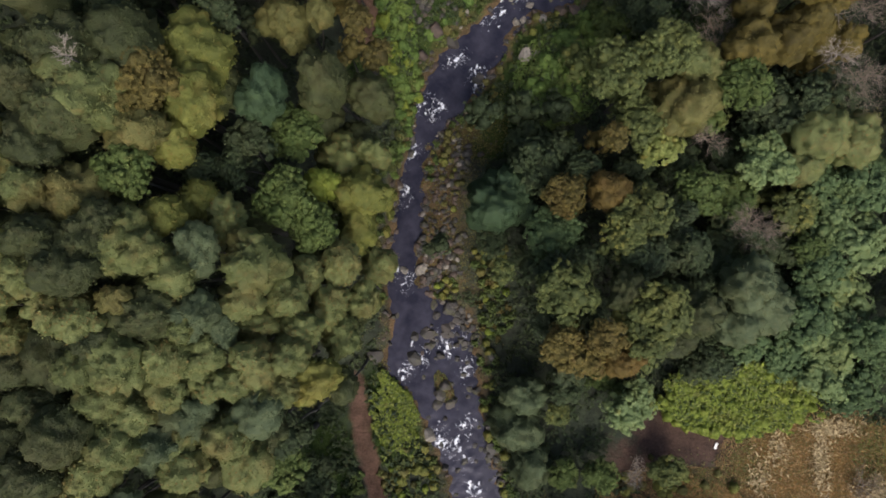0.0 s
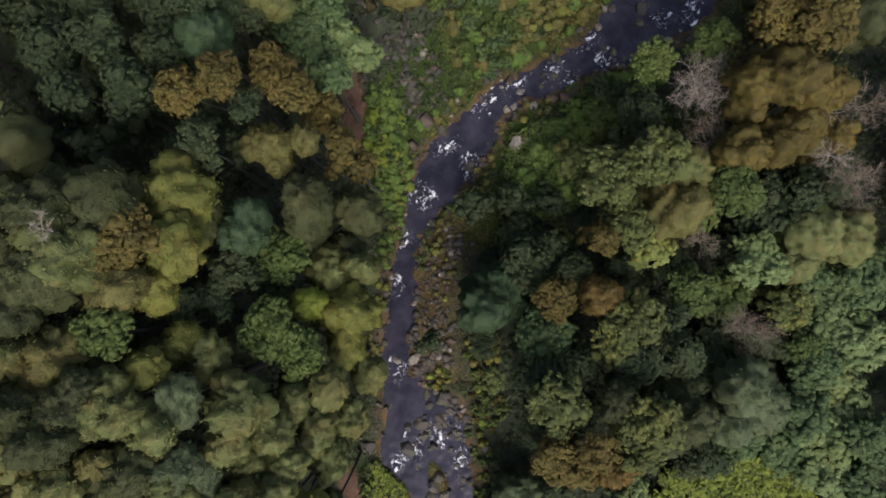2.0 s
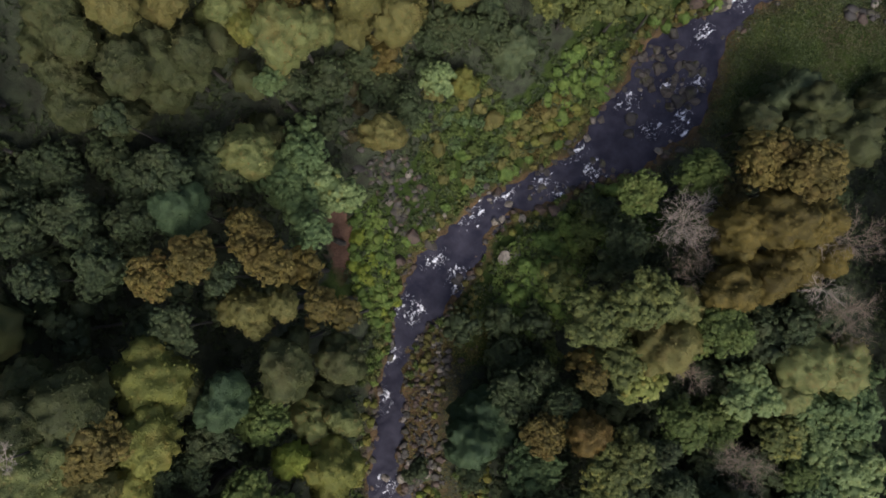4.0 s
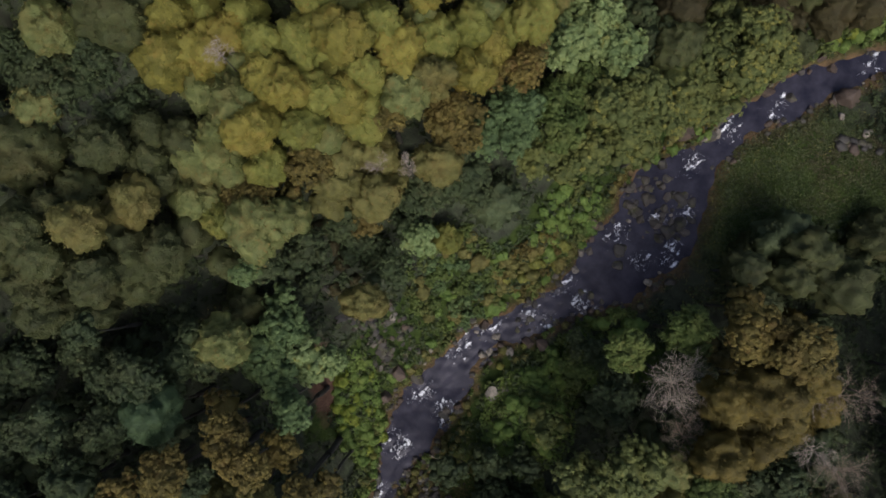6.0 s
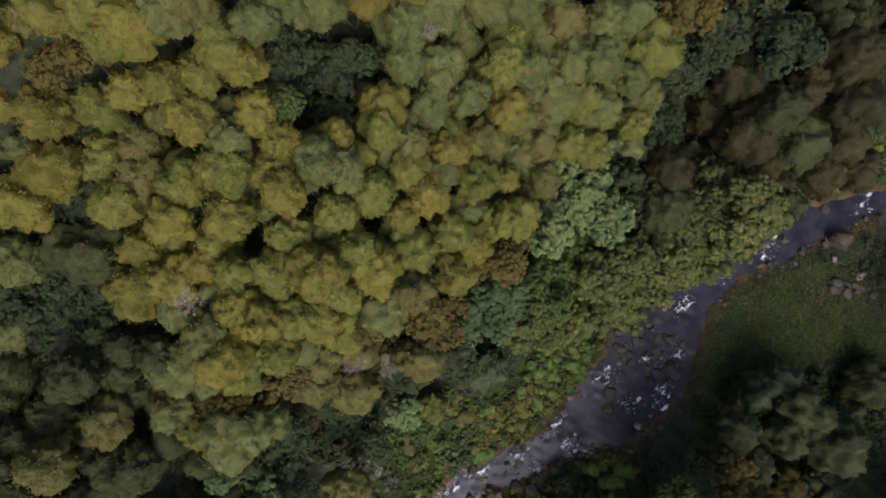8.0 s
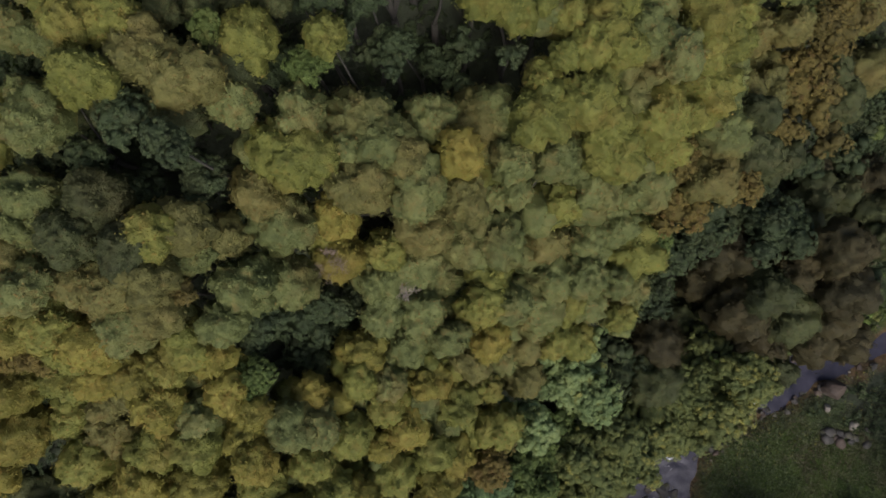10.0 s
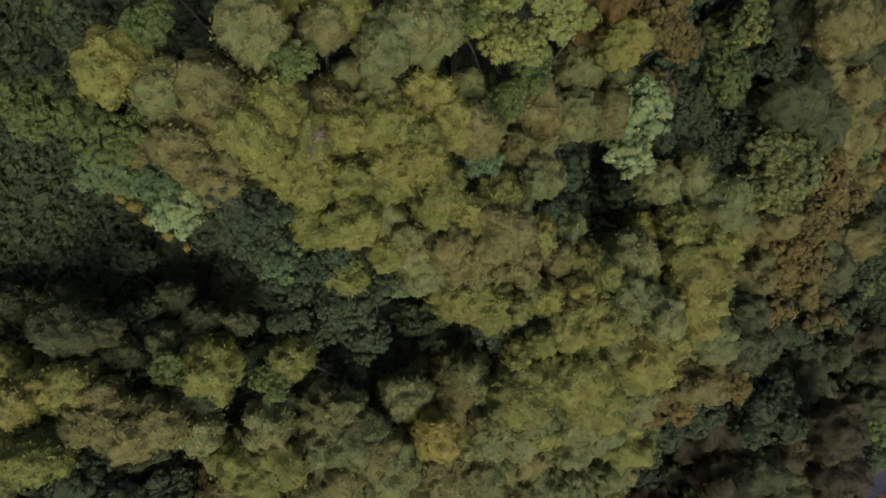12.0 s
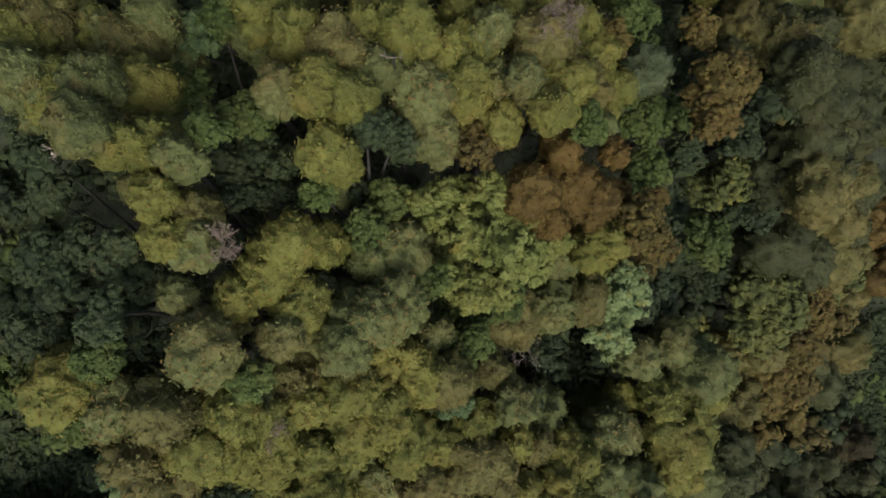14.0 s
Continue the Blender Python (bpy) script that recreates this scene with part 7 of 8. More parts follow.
# ---- banks: shrubs and creepers ----
SHRUBS = {"g": "fresh green creeper thicket on the stream bank", "m": "low green creeper thicket on the stream bank", "l": "bright lime green creeper thicket on the bank", "k": "green shrub speckled with yellow leaves on the bank",
          "t": "tan brown low shrub on the stream bank", "r": "rusty low shrub on the stream bank", "d": "dark green fern thicket with shade put into its leaf colour", "y": "yellow-green low shrub on the bank",
          "c": "sage green leafy shrub on the bank", "p": "pale green leafy shrub on the bank", "n": "dull brown low shrub"}


SHRUB_MESHES, SINGLE, BULK = {}, [], []


def shrub(key, x, y, r, tall=0.75):
    foot = float(ground_at(x, y)[0])
    turn = rng.uniform(0, 360)
    if len(SINGLE) >= 290:
        BULK.append((key, x, y, foot + (0.7 * tall + 0.85) * r, r))
        return
    base = new("shrub")
    SINGLE.append(base)
    base.matrix_world = pose(x, y, foot, 0, 0, turn) @ Matrix.Scale(r, 4)
    tagged(base, SHRUBS[key], "shrub", group="bank shrubs")
    pool = SHRUB_MESHES.setdefault((key, tall), [])
    if len(pool) < 5:
        heads = [(key, np.array([0, 0, tall * 0.7]), 1.0)]
        for _ in range(2):
            a = rng.uniform(0, 6.28)
            heads.append((key, np.array([0.8 * math.cos(a), 0.8 * math.sin(a), tall * rng.uniform(0.3, 0.8)]), rng.uniform(0.45, 0.75)))
        leaves = crown_mesh(heads, np.zeros(3), 0.16, 0.34, 1.5)
        stem = mesh_from("stem", *tube(limb_points((0, 0, -0.3), (0, 0, tall), 0.06, 4), np.linspace(0.07, 0.03, 4), 5), [bark], smooth=True)
        pool.append((leaves, stem))
    leaves, stem = pool[int(rng.integers(len(pool)))]
    part("foliage", leaves, base)
    part("stem", stem, base)


def thicket(keys, count, where, lo, hi, tall=0.75, tight=0.6):
    """Shrubs at chance places; where() gives a place."""
    placed = []
    for _ in range(count * 8):
        if len(placed) >= count:
            break
        x, y = where()
        q = np.array([[x, y]])
        if inside(q, CHANNEL)[0] or min(gap(q, LEFT)[0], gap(q, RIGHT)[0]) < 0.12:
            continue
        r = rng.uniform(lo, hi)
        if any(math.hypot(x - a, y - c) < tight * (r + s) for a, c, s in placed):
            continue
        placed.append((x, y, r))
        shrub(keys[int(rng.integers(len(keys)))], x, y, r, tall)


def in_oval(cx, cy, rx, ry, turn=0.0):
    def at():
        a, d = rng.uniform(0, 6.283), math.sqrt(rng.uniform())
        u, v = rx * d * math.cos(a), ry * d * math.sin(a)
        return cx + u * math.cos(turn) - v * math.sin(turn), cy + u * math.sin(turn) + v * math.cos(turn)
    return at


def along(line, first, last, near, far, side):
    """Places beside a bank from point first to last, near to far metres away from it; side: 1 left of its run, -1 right."""
    def at():
        n = int(rng.integers(first, last))
        a, c = line[n], line[n + 1]
        d = (c - a) / np.linalg.norm(c - a)
        p = a + (c - a) * rng.uniform() + rng.uniform(near, far) * side * np.array([-d[1], d[0]])
        return float(p[0]), float(p[1])
    return at


thicket("gggmg", 80, in_oval(8.6, 14.8, 4.8, 1.9, 0.95), 0.40, 0.75)
thicket("md", 26, in_oval(7.2, 10.0, 2.2, 2.0), 0.45, 0.8)
thicket("gmg", 44, in_oval(12.4, 19.0, 5.5, 1.8, 0.6), 0.45, 0.8)
thicket("ggl", 50, in_oval(-3.3, 16.2, 1.5, 4.2, 0.1), 0.35, 0.65)
thicket("gmk", 22, along(LEFT, 14, 17, 0.15, 1.3, 1), 0.28, 0.5)
thicket("tym", 26, along(LEFT, 10, 16, 0.15, 1.0, 1), 0.25, 0.45)
thicket("mmgckt", 80, in_oval(3.6, 25.0, 3.6, 3.4), 0.35, 0.75)
thicket("tryt", 44, in_oval(9.2, 26.0, 3.2, 1.5, 0.5), 0.30, 0.6)
thicket("gmkg", 56, in_oval(11.6, 29.0, 3.4, 1.8, 0.9), 0.35, 0.65)
thicket("gktm", 60, along(LEFT, 18, 31, 0.15, 1.3, 1), 0.30, 0.55)
thicket("kmg", 40, along(LEFT, 31, 36, 0.4, 2.4, 1), 0.30, 0.6)
thicket("lmg", 40, in_oval(33.0, 43.0, 4.0, 1.6, 0.3), 0.35, 0.65)
thicket("rtn", 22, along(LEFT, 27, 31, 0.35, 1.0, 1), 0.22, 0.4)
thicket("llml", 26, in_oval(-3.4, -9.6, 1.5, 2.6, 0.35), 0.2, 0.4, 0.4)
thicket("tkyml", 44, in_oval(-2.6, -14.4, 2.2, 2.2), 0.22, 0.45)
thicket("yymt", 30, in_oval(3.4, 1.2, 1.2, 1.9), 0.28, 0.5)
thicket("yml", 12, in_oval(0.2, -0.7, 0.9, 0.7, 0.8), 0.22, 0.4)
thicket("tty", 16, in_oval(0.6, 8.0, 0.9, 3.0), 0.18, 0.32)
thicket("mlrm", 34, in_oval(3.9, -2.2, 1.2, 2.4), 0.28, 0.5)
thicket("mym", 30, along(RIGHT, 2, 8, 0.15, 1.6, -1), 0.25, 0.5)
thicket("l", 190, in_oval(20.8, -8.6, 5.4, 2.4, 0.06), 0.30, 0.55, 2.6, 0.42)
thicket("tny", 14, in_oval(16.0, -14.6, 5.0, 1.8), 0.25, 0.5)
thicket("y", 9, in_oval(16.0, -14.3, 0.8, 1.2), 0.30, 0.5, 1.2)
thicket("ddm", 90, in_oval(34.0, 51.0, 3.6, 6.0), 0.40, 0.8)
thicket("dmd", 60, in_oval(-6.5, 58.0, 4.5, 7.0), 0.30, 0.55)
thicket("dm", 40, in_oval(30.0, 25.5, 5.0, 2.2), 0.45, 0.8)
thicket("tytm", 50, along(RIGHT, 14, 24, 0.15, 1.4, -1), 0.22, 0.4)
thicket("dn", 22, in_oval(-3.0, 26.5, 2.0, 2.5), 0.40, 0.7)
thicket("dm", 30, in_oval(-8.0, -15.0, 2.0, 2.0), 0.40, 0.7)


bulk = [(k, np.array([x, y, top - 0.85 * r]), r) for k, x, y, top, r in BULK]
tagged(new("thickets", crown_mesh(bulk, np.zeros(3), 0.16, 0.26, 1.45)), "mixed green and tan thickets on the banks and slopes", "thicket", kind="stuff")


# ---- floor cover ----
def scatter(count, x0, x1, y0, y1, allow):
    p = np.stack([rng.uniform(x0, x1, count), rng.uniform(y0, y1, count)], 1)
    return p[allow(p)]


def dry_land(p, far):
    return ~inside(p, CHANNEL) & (np.minimum(gap(p, LEFT), gap(p, RIGHT)) > far)


def cover(name, label, category, p, mats, size, low, high, lean, slim=0.55):
    """Many loose leaves or blades over the ground, in one mesh."""
    z = ground_at(p[:, 0], p[:, 1]) + rng.uniform(low, high, len(p))
    nrm = unit(len(p)) * lean + (0, 0, 1)
    nrm /= np.linalg.norm(nrm, axis=1, keepdims=True)
    v, f = cards(np.column_stack([p, z]), nrm, rng.uniform(size * 0.6, size * 1.4, len(p)), slim)
    ob = new(name, mesh_from(name, v, f, mats, rng.integers(0, len(mats), len(p)), tint=np.repeat(rng.uniform(0, 1, len(p)), 4)))
    return tagged(ob, label, category, kind="stuff")


open_ground = lambda p: (zone_oval(p[:, 0], p[:, 1], 28, 30, 8, 6) > 0.55) | (zone_oval(p[:, 0], p[:, 1], 27, -13.5, 6.5, 3.8) > 0.5)
worn = lambda p: (gap(p, PATH_LINE) < 0.75) | (zone_oval(p[:, 0], p[:, 1], -5.4, 18.4, 0.8, 3.0) > 0.7) | (zone_oval(p[:, 0], p[:, 1], 17.5, -12.5, 5.5, 3.6) > 0.5)
on_bar = lambda p: (gap(p, RIGHT) < 4.2) & (gap(p, RIGHT) < gap(p, LEFT)) & (np.abs(p[:, 1] - 5.5) < 6.5)
clumpy = lambda p: wobble(p[:, 0], p[:, 1], 0.9) + wobble(p[:, 1], p[:, 0], 0.37) > -0.35
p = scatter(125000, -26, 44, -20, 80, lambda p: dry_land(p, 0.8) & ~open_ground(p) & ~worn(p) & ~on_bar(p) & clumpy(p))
# Ferns in f and d, the shade under trees put into their colour.
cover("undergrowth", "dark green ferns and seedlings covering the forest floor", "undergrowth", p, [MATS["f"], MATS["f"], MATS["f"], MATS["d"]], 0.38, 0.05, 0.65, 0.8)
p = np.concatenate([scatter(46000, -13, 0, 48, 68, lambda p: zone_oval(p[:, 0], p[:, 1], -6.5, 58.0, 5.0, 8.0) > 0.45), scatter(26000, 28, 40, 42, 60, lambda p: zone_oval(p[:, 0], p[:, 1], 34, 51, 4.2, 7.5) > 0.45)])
# Vines in d and f, edge falloff put into the colour.
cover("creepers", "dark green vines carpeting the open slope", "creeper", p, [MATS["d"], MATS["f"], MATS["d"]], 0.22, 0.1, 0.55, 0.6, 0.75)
p = scatter(60000, 19, 38, 21, 38, lambda p: dry_land(p, 0.1) & (zone_oval(p[:, 0], p[:, 1], 28, 30, 8, 6) > 0.3) & (gap(p, RIGHT) < gap(p, LEFT)))
cover("meadow_grass", "dark green rough grass in the clearing", "grass", p, [grassy], 0.24, 0.0, 0.1, 1.1, 0.2)
p = scatter(120000, -9, 36, -20, 46, lambda p: dry_land(p, 0.1) & (np.minimum(gap(p, LEFT), gap(p, RIGHT)) < 3.5) & ~worn(p) & clumpy(p) & (~on_bar(p) | (rng.uniform(size=len(p)) < 0.22)))
cover("bank_grass", "yellow-green grass and moss along the stream banks", "grass", p, [grassy, grassy, MATS["k"], MATS["t"]], 0.17, 0.0, 0.16, 1.0, 0.45)
p = scatter(110000, 11, 38, -20, -6, lambda p: (np.maximum(zone_oval(p[:, 0], p[:, 1], 27, -13.5, 6.5, 3.8), zone_oval(p[:, 0], p[:, 1], 17, -16, 6, 2.2)) > 0.35) & (zone_oval(p[:, 0], p[:, 1], 20.8, -8.6, 5.2, 2.3) < 0.5))
cover("dry_grass", "trampled straw-coloured dry grass in a clearing", "dry grass", p, [straw, straw, straw, MATS["t"]], 0.24, 0.0, 0.1, 0.9, 0.14)
p = np.concatenate([rng.normal((cx, cy), (sx, sy), (n, 2)) for cx, cy, sx, sy, n in ((27.6, -10.6, 0.9, 0.35, 900), (26.9, -12.9, 0.3, 1.2, 800), (24.0, -12.0, 0.4, 0.9, 300), (31.0, -15.2, 0.9, 0.7, 900), (22.6, -14.2, 0.5, 0.9, 350))])
cover("straw_tussocks", "pale bleached straw tussocks in the dry clearing", "dry grass", p, [pale_straw], 0.30, 0.05, 0.30, 1.0, 0.25)
p = np.concatenate([rng.normal((cx, cy), (sx, sy), (n, 2)) for cx, cy, sx, sy, n in ((30.6, -12.4, 0.9, 1.6, 1500), (21.8, -13.0, 0.8, 1.2, 700), (18.6, -14.8, 0.9, 1.0, 500))])
cover("clearing_herbs", "olive green weeds growing through dry grass", "weeds", p, [MATS["y"], MATS["o"], MATS["t"]], 0.15, 0.02, 0.2, 0.9, 0.5)
p = np.concatenate([scatter(30000, -7, 1, -14, -5, lambda p: dry_land(p, 0.1) & (zone_oval(p[:, 0], p[:, 1], -3.4, -9.8, 1.8, 3.2) + 0.22 * wobble(p[:, 0], p[:, 1], 0.35) + 0.15 * wobble(p[:, 1], p[:, 0], 0.17) > 0.55) & (gap(p, LEFT) < gap(p, RIGHT)) & ~worn(p)),
                    scatter(100, -4, -2, -10, -9, lambda p: dry_land(p, 0.3))])
cover("bank_herbs", "bright lime green herbs carpeting the stream bank", "herbs", p, [MATS["l"], MATS["l"], MATS["P"], MATS["m"]], 0.19, 0.05, 0.45, 0.6, 0.75)
p = np.concatenate([scatter(9000, -8, 0, 10, 22, lambda p: dry_land(p, 0.1) & (zone_oval(p[:, 0], p[:, 1], -3.3, 16.2, 1.5, 4.2) > 0.5)),
                    scatter(24000, 2, 16, 8, 22, lambda p: dry_land(p, 0.1) & (zone_oval(p[:, 0], p[:, 1], 8.6, 14.8, 3.4, 3.6) > 0.5) & (gap(p, RIGHT) < gap(p, LEFT)))])
cover("bank_creeper", "fresh green creeper carpeting the stream bank", "creeper", p, [MATS["g"], MATS["g"], MATS["m"]], 0.2, 0.05, 0.5, 0.6, 0.75)
p = scatter(2600, -1.6, 1.8, -10.2, -6.2, lambda p: (((p[:, 0] - 0.1 + 0.35 * (p[:, 1] + 8.2)) / 0.75) ** 2 + ((p[:, 1] + 8.2) / 1.5) ** 2 < 0.75))
cover("island_moss", "olive moss and grass on a small island in the stream", "moss", p, [MATS["y"], grassy, MATS["t"]], 0.12, 0.0, 0.08, 0.8, 0.5)
p = scatter(16000, 14, 28, -12, -5, lambda p: np.hypot((p[:, 0] - 20.8) / 5.6, (p[:, 1] + 8.6) / 2.6) + 0.16 * wobble(p[:, 0], p[:, 1], 0.5) + 0.1 * wobble(p[:, 1], p[:, 0], 0.2) < 0.95)
cover("lime_creeper", "bright lime green creeper spread over a thicket", "creeper", p, [MATS["l"], MATS["l"], MATS["P"], MATS["m"]], 0.26, 0.75, 1.35, 0.5, 0.6)
p = scatter(15000, -4, 5, -4, 14, on_bar)
cover("fallen_leaves", "rust and tan leaves strewn over the gravel bar", "leaf litter", p, [MATS["r"], MATS["t"]], 0.11, 0.0, 0.05, 0.5)


# ---- stones ----
def stone_mesh(seed, rough, fine):
    v, f = ball(3 if fine else 2)
    r = np.random.default_rng(seed)
    for scale, amount in ((1.3, 0.30), (2.9, 0.13), (6.0, 0.05)):
        a, c = r.normal(size=3) * scale, r.normal(size=3) * scale
        v = v * (1 + amount * np.sin(v @ a + r.uniform(0, 6)) * np.cos(v @ c + r.uniform(0, 6)))[:, None]
    for _ in range(9):
        n = r.normal(size=3)
        n /= np.linalg.norm(n)
        d = v @ n
        v = v - np.maximum(d - rough, 0)[:, None] * n * 0.9
    return v * (1, r.uniform(0.65, 0.95), r.uniform(0.5, 0.75)), f


STONES = {}
for kind, mat in (("grey", stone), ("pale", pale_stone), ("red", red_stone)):
    STONES[kind] = [mesh_from("rock", *stone_mesh(s, 0.62, True), [mat], smooth=False) for s in range(3 if kind != "grey" else 7)]
for meshes in STONES.values():
    for me in meshes:
        me.polygons.foreach_set("use_smooth", np.full(len(me.polygons), False))
SAID = {"grey": "dark grey stream boulder worn smooth by water", "pale": "pale weathered flat boulder in the stream", "red": "reddish brown boulder on the stream bank"}


ROCKS, COBBLES = [], []


def rock(kind, x, y, size, sunk=0.3, turn=None):
    wide = size if isinstance(size, tuple) else (size, size, size)
    size = wide[0]
    q = np.array([[x, y]])
    z = float(ground_at(x, y)[0])
    if inside(q, CHANNEL)[0]:
        z = max(z, float(level(y)) - 0.12)
    if size < 0.26 and len(COBBLES) < 2000 or len(ROCKS) >= 295:
        COBBLES.append((kind, x, y, z, size))
        return None
    ob = new("rock", STONES[kind][int(rng.integers(len(STONES[kind])))])
    s = np.array(wide) * rng.uniform(0.85, 1.15, 3)
    ob.matrix_world = pose(x, y, z + s[2] * (0.5 - sunk), rng.uniform(-12, 12), rng.uniform(-12, 12), rng.uniform(0, 360) if turn is None else turn) @ Matrix.Diagonal((*s, 1))
    ROCKS.append(ob)
    return tagged(ob, SAID[kind], "rock", group="stream rocks")


rock("pale", -1.65, 0.75, (0.75, 0.5, 0.4), 0.1, 25)
rock("pale", -2.9, 0.62, 0.42, 0.2)
rock("pale", -1.0, -11.7, 0.75)
for x, y, s in ((3.7, -5.8, 0.6), (3.6, -10.8, 0.75), (3.7, -12.6, 0.6), (-2.2, -6.0, 0.75), (-0.2, -8.7, 0.55), (0.5, -9.4, 0.5), (-0.8, -4.9, 0.45), (-2.1, -4.3, 0.45), (-5.1, -5.8, 0.7), (0.2, -8.0, 0.5), (-0.5, -9.5, 0.5),
                (0.5, -2.3, 0.6), (3.4, -3.8, 0.6)):
    rock("grey", x, y, s)
for x, y, s in ((15.6, 26.9, 0.6), (18.8, 31.3, 0.55), (17.7, 30.5, 0.6), (20.0, 30.5, 0.6), (18.8, 32.9, 0.8), (16.5, 31.2, 0.55), (20.1, 28.6, 0.7), (22.3, 34.9, 0.7), (28.2, 37.4, 0.55), (15.6, 25.7, 0.5), (0.6, 17.9, 0.7),
                (19.2, 28.0, 0.7), (18.3, 28.6, 0.6), (17.0, 29.6, 0.5)):
    rock("grey", x, y, s, 0.35)
for x, y, s in ((32.0, 37.3, 1.15), (13.6, 28.4, 0.7), (26.4, 37.9, 0.65), (20.2, 34.9, 0.8), (10.0, 19.9, 0.8), (-0.6, 18.4, 0.9), (-1.6, 16.6, 0.7), (8.9, 20.2, 0.6)):
    rock("red", x, y, s, 0.25)
for x, y, s in ((7.5, 19.6, 0.5), (6.2, 16.6, 0.7), (5.5, 19.4, 0.42), (6.6, 20.7, 0.4), (31.6, 35.9, 0.5), (7.0, 16.8, 0.4)):
    rock("pale", x, y, s)


def strew(count, where, lo, hi, kinds="grey", sunk=0.3):
    n = 0
    for _ in range(count * 5):
        if n >= count:
            break
        x, y = where()
        if lo > 0.3 and gap(np.array([[x, y]]), LEFT)[0] > 9:
            continue
        rock(("grey", "grey", "grey", "red", "grey", "pale", "red", "grey")[int(rng.integers(8))] if kinds == "mix" else kinds, x, y, lo + (hi - lo) * rng.uniform() ** 2, sunk)
        n += 1


strew(150, along(RIGHT, 10, 16, -0.1, 2.6, -1), 0.10, 0.34, "mix")
strew(40, in_oval(0.6, -4.4, 2.0, 2.0), 0.22, 0.6, "grey", 0.42)
strew(34, in_oval(0.4, -6.0, 2.6, 3.6), 0.12, 0.42, "grey")
strew(26, in_oval(1.3, -12.5, 2.0, 4.0), 0.12, 0.40, "grey")
strew(60, along(LEFT, 4, 18, -0.4, 0.5, 1), 0.10, 0.36, "grey")
strew(50, along(RIGHT, 2, 10, -0.4, 0.5, -1), 0.14, 0.42, "grey")
strew(60, along(RIGHT, 16, 27, -0.5, 0.7, -1), 0.15, 0.45, "mix")
strew(60, along(LEFT, 20, 36, -0.5, 0.7, 1), 0.15, 0.5, "mix")
strew(90, in_oval(18.6, 29.6, 2.6, 2.4), 0.15, 0.5, "grey")
strew(36, in_oval(9.5, 22.0, 5.5, 1.0, 0.35), 0.12, 0.36, "grey")
strew(46, in_oval(-2.6, 21.4, 0.8, 4.2, 0.45), 0.18, 0.55, "grey")
strew(26, along(RIGHT, 31, 37, -0.3, 0.6, -1), 0.15, 0.4, "mix")
strew(260, along(RIGHT, 10, 16, 0.0, 3.4, -1), 0.12, 0.36, "mix", 0.2)
strew(70, in_oval(-1.0, 21.5, 1.4, 3.0, 0.5), 0.12, 0.4, "grey")
strew(60, along(LEFT, 10, 20, -0.2, 0.9, 1), 0.12, 0.34, "mix")
strew(14, in_oval(33.0, 33.8, 1.6, 1.4), 0.2, 0.5, "grey")

pv, pf = stone_mesh(40, 0.8, False)
gp = scatter(9000, -6, 36, -18, 42, lambda p: (~inside(p, CHANNEL)) & ((np.minimum(gap(p, LEFT), gap(p, RIGHT)) < 0.9) | (on_bar(p) & (rng.uniform(size=len(p)) < 0.95))))[:3600]
gz = ground_at(gp[:, 0], gp[:, 1])
pebbles = []
cv, cf = stone_mesh(41, 0.7, False)
for _, x, y, z, size in COBBLES:
    a = rng.uniform(0, 6.28)
    c, s = math.cos(a), math.sin(a)
    pebbles.append((cv @ np.array([[c, s, 0], [-s, c, 0], [0, 0, 1]]) * size + (x, y, z + 0.15 * size), cf))
for (x, y), z in zip(gp, gz):
    a = rng.uniform(0, 6.28)
    c, s = math.cos(a), math.sin(a)
    pebbles.append((pv @ np.array([[c, s, 0], [-s, c, 0], [0, 0, 1]]) * rng.uniform(0.04, 0.13) + (x, y, z), pf))
v, f = joined(pebbles)
tagged(new("gravel", mesh_from("gravel", v, f, [stone, red_stone, pale_stone], np.repeat(rng.choice(3, len(pebbles), p=[0.66, 0.29, 0.05]), len(pf)), smooth=True)),
       "brown and grey river cobbles and pebbles along the stream", "gravel", kind="stuff")


# ---- dead and bare trees ----
def twigs(a, way, length, girth, depth, out, spread):
    """A branch that forks again and again: tubes into out."""
    n = 5 if depth > 1 else 3
    pts = [np.asarray(a, float)]
    d = np.asarray(way, float)
    for _ in range(n - 1):
        d = d + rng.normal(size=3) * 0.16
        d /= np.linalg.norm(d)
        pts.append(pts[-1] + d * length / (n - 1))
    out.append(tube(pts, np.linspace(girth, girth * 0.45, n), 5 if depth > 1 else 3))
    if depth:
        for _ in range(int(rng.integers(4, 6))):
            q = pts[int(rng.integers(1, n))]
            turn = d + rng.normal(size=3) * spread
            turn[2] = abs(turn[2]) * 0.5 + 0.1
            twigs(q, turn / np.linalg.norm(turn), length * rng.uniform(0.5, 0.75), max(girth * 0.5, 0.006), depth - 1, out, spread)


def bare_tree(label, x, y, top, reach, mat, depth=4, stems=5, thick=1.0):
    foot = float(ground_at(x, y)[0])
    base = new("bare_tree")
    base.location = (x, y, foot)
    tagged(base, label, "dead tree")
    fork = np.array([0, 0, max(top - foot - reach * 0.8, 0.3)])
    v, f = tube(limb_points((0, 0, -0.3), fork, 0.1), np.linspace(0.11, 0.07, 5) * thick, 8)
    part("trunk", mesh_from("trunk", v, f, [bark], smooth=True), base)
    for n in range(stems):
        a = 6.283 * n / stems + rng.uniform(-0.4, 0.4)
        out = []
        twigs(fork, (math.cos(a) * 0.8, math.sin(a) * 0.8, 0.75), reach * 0.62, 0.035 * thick, depth, out, 0.75)
        v, f = joined(out)
        part("branch", mesh_from("branch", v, f, [mat], smooth=True), base)


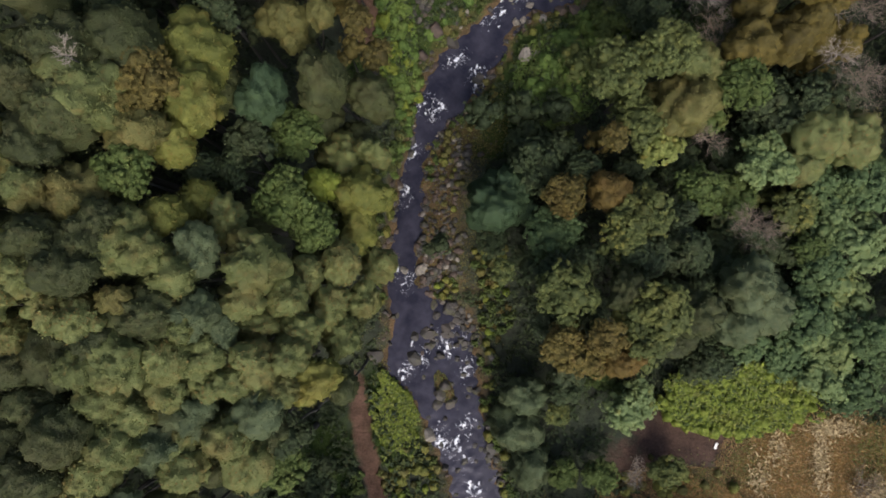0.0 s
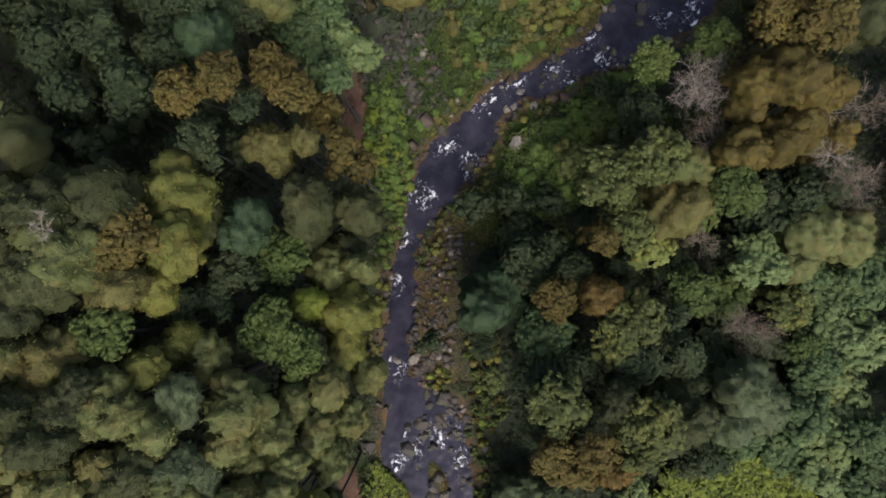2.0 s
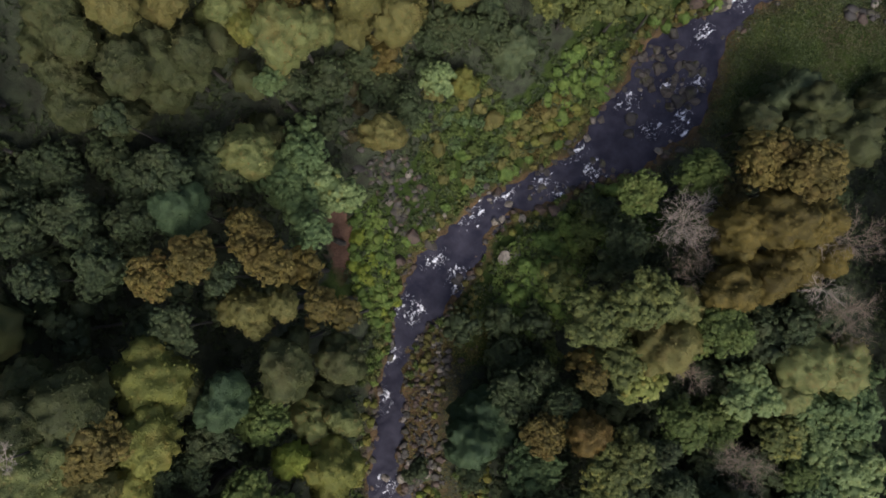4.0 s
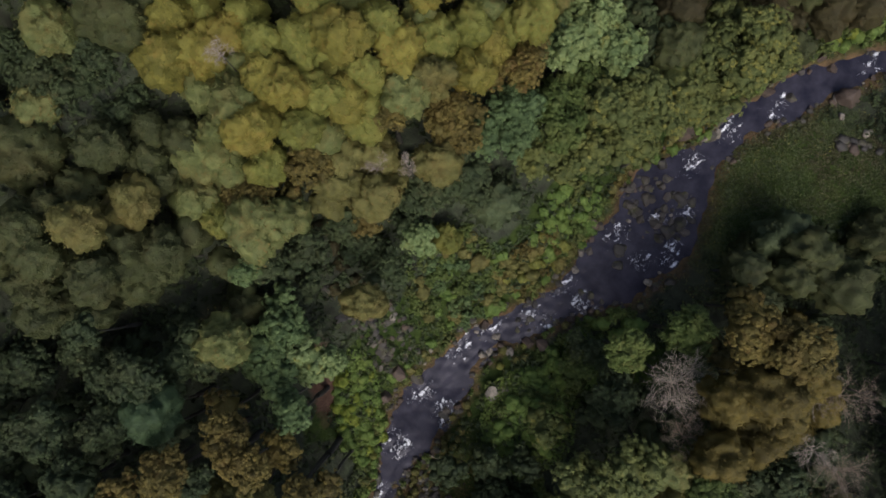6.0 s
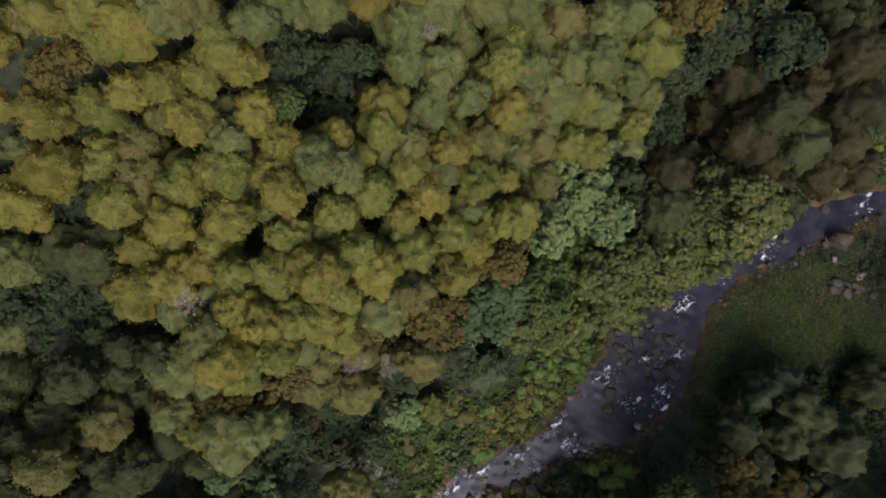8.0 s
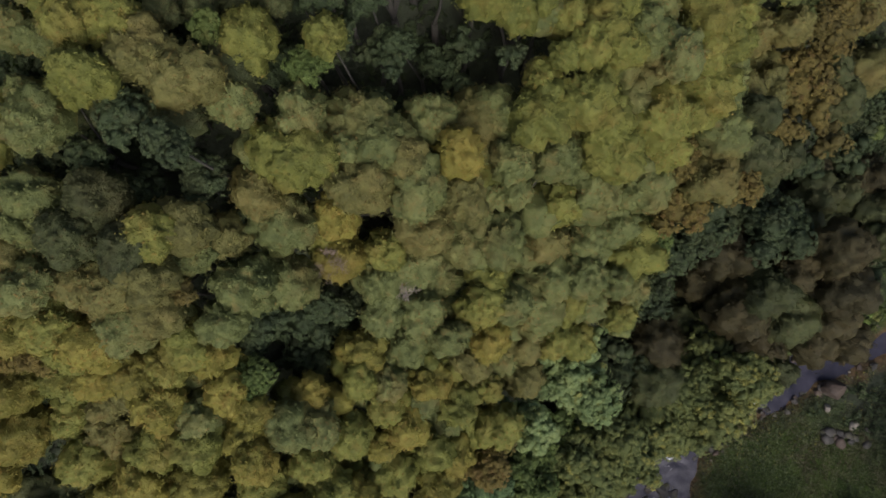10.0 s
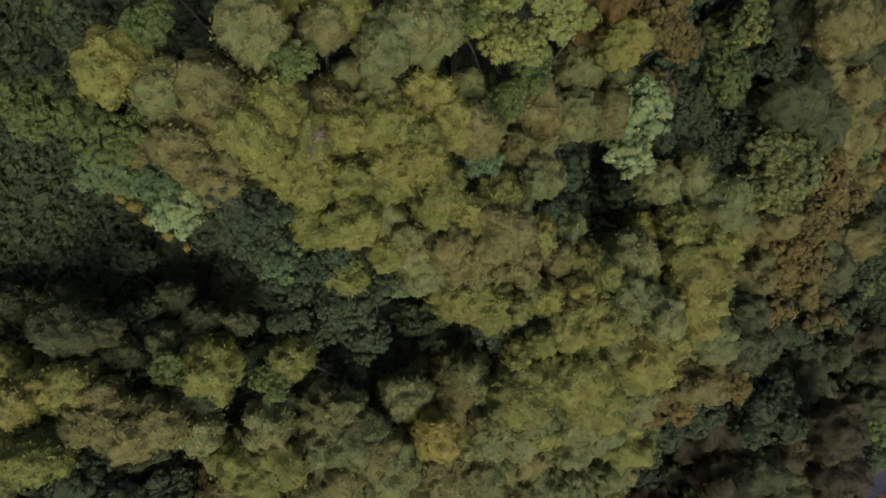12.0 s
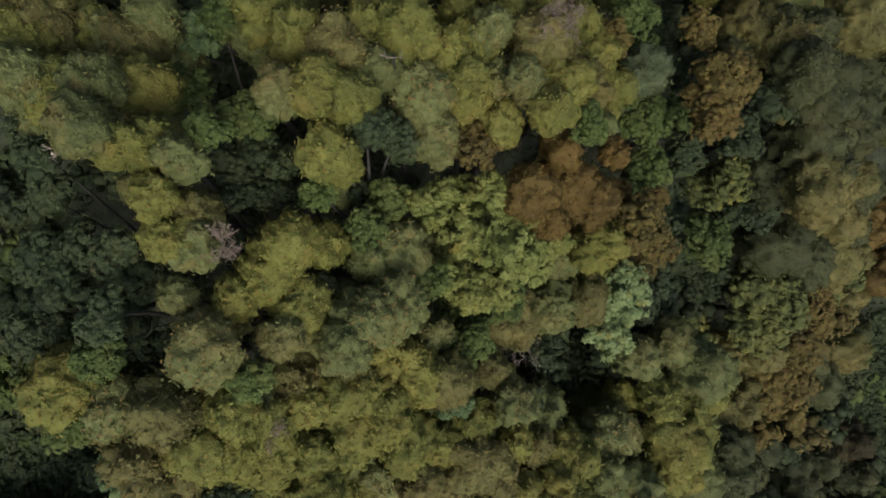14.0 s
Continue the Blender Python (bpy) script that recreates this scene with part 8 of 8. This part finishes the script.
bare_tree("leafless grey-brown tree with a haze of fine twigs", 16.5, 18.3, 10.6, 2.3, dead_wood, 3, 13, 0.5)
bare_tree("leafless brown tree with fine twigs among rusty crowns", 17.3, 15.0, 10.0, 2.0, brown_twig, 3, 9, 0.5)
bare_tree("bleached dead tree with bare white branches", 24.8, 14.1, 9.6, 1.3, dead_wood, 3, 6, 0.6)
bare_tree("bleached dead tree with forked white branches", 25.2, 16.9, 9.2, 1.4, dead_wood, 2, 4, 0.7)
bare_tree("brown leafless tree with dense twigs", 26.9, 17.2, 9.6, 2.0, brown_twig, 3, 10, 0.5)
bare_tree("brown leafless tree with dense twigs", 26.6, 12.6, 9.4, 2.2, brown_twig, 3, 10, 0.5)
bare_tree("dark brown leafless tree with dense twigs", 20.0, 3.3, 8.2, 2.0, brown_twig, 3, 10, 0.5)
bare_tree("brown leafless treetop among green crowns", 16.9, 9.0, 8.4, 1.3, brown_twig, 3, 7, 0.5)
bare_tree("dead white branch tip standing out of the canopy", -5.9, 34.3, 23.3, 0.7, dead_wood, 3, 6, 0.3)
bare_tree("dead grey twigs in a tan treetop", -0.2, 30.8, 16.0, 0.8, dead_wood, 3, 5, 0.3)
bare_tree("dead grey twigs in a rusty treetop", 1.3, 30.7, 16.0, 0.7, dead_wood, 3, 5, 0.3)
bare_tree("bleached dead tree with bare branches over a dark gap", 10.1, 58.2, 27.6, 1.0, dead_wood, 2, 5, 0.4)
bare_tree("grey leafless twigs over an olive crown", 10.2, 65.4, 37.1, 0.6, brown_twig, 3, 6, 0.2)
bare_tree("grey-brown leafless twigs among olive crowns", 3.8, 60.8, 38.6, 0.4, brown_twig, 3, 7, 0.14)
bare_tree("brown leafless twigs in an olive crown", 1.5, 45.8, 25.8, 0.7, brown_twig, 3, 6, 0.22)
bare_tree("grey leafless twigs in an olive crown", 4.1, 44.7, 24.0, 0.5, dead_wood, 3, 4, 0.22)
bare_tree("dry grey twigs in an olive treetop", -14.5, 8.6, 25.4, 0.6, dead_wood, 3, 4, 0.5)
bare_tree("dead pale stick standing out of an olive crown", 6.9, 64.1, 38.6, 0.3, dead_wood, 1, 2, 0.3)
bare_tree("grey leafless twigs over dark shrubs", 3.9, 57.2, 36.3, 0.5, brown_twig, 3, 5, 0.2)
bare_tree("grey leafless shrub beside the muddy clearing", 13.8, -13.8, 2.4, 1.1, dead_wood, 3, 7, 0.5)
bare_tree("grey leafless shrub in the dry clearing", 29.6, -14.6, 2.6, 1.5, brown_twig, 3, 8, 0.5)


def fallen_log(label, a, c, girth, mat):
    base = new("fallen_log")
    tagged(base, label, "log")
    a, c = np.array(a, float), np.array(c, float)
    base.location = a
    v, f = tube(limb_points((0, 0, 0), c - a, 0.08, 8), np.linspace(girth, girth * 0.4, 8), 7)
    part("stem", mesh_from("stem", v, f, [mat], smooth=True), base)
    for s in (0.35, 0.6, 0.8, 0.95):
        out = []
        twigs((c - a) * s, rng.normal(size=3) + (0, 0, 0.4), 6.0 * girth, girth * 0.3, 1, out, 0.6)
        v, f = joined(out)
        part("branch", mesh_from("branch", v, f, [mat], smooth=True), base)
    return base


log = fallen_log("leaning brown branch with tufts of yellow leaves", (-2.9, 57.4, 31.9), (0.0, 55.2, 31.4), 0.07, bark)
part("foliage", crown_mesh([("Y", np.array(q), r) for q, r in (((0.9, -0.7, 0.05), 0.18), ((1.25, -0.9, 0.0), 0.2), ((1.7, -1.3, 0.0), 0.2), ((2.2, -1.75, 0.0), 0.17), ((0.6, -0.45, 0.05), 0.12), ((2.7, -2.1, 0), 0.12))],
                           np.zeros(3), 0.15, 0.8), log, "yellow leaf tufts")
fallen_log("bleached white log lying under the trees", (1.45, 62.2, 39.6), (1.95, 62.3, 39.8), 0.035, dead_wood)
fallen_log("pale driftwood branch on the gravel bar", (1.5, 12.2, -0.05), (2.1, 12.0, 0.1), 0.05, dead_wood)
fallen_log("pale driftwood on the mossy bank", (5.9, 16.9, 0.6), (6.8, 17.0, 0.65), 0.05, dead_wood)

# a white board left lying in the muddy clearing
board = new("board")
board.matrix_world = pose(19.6, -12.0, float(ground_at(19.6, -12.0)[0]) + 0.12, 6, 4, -22)
tagged(board, "white painted board lying in the muddy clearing", "board")
bm = bmesh.new()
bmesh.ops.create_cube(bm, size=1, matrix=Matrix.Diagonal((0.18, 0.46, 0.05, 1)))
bmesh.ops.bevel(bm, geom=list(bm.edges), offset=0.012, segments=2, affect="EDGES")
me = bpy.data.meshes.new("panel")
bm.to_mesh(me)
bm.free()
me.materials.append(white_paint)
part("panel", me, board)
for s in (-0.15, 0.15):
    bm = bmesh.new()
    bmesh.ops.create_cube(bm, size=1, matrix=Matrix.Translation((0, s, 0.045)) @ Matrix.Diagonal((0.21, 0.04, 0.03, 1)))
    bmesh.ops.bevel(bm, geom=list(bm.edges), offset=0.008, segments=1, affect="EDGES")
    me = bpy.data.meshes.new("batten")
    bm.to_mesh(me)
    bm.free()
    me.materials.append(white_paint)
    part("batten", me, board)
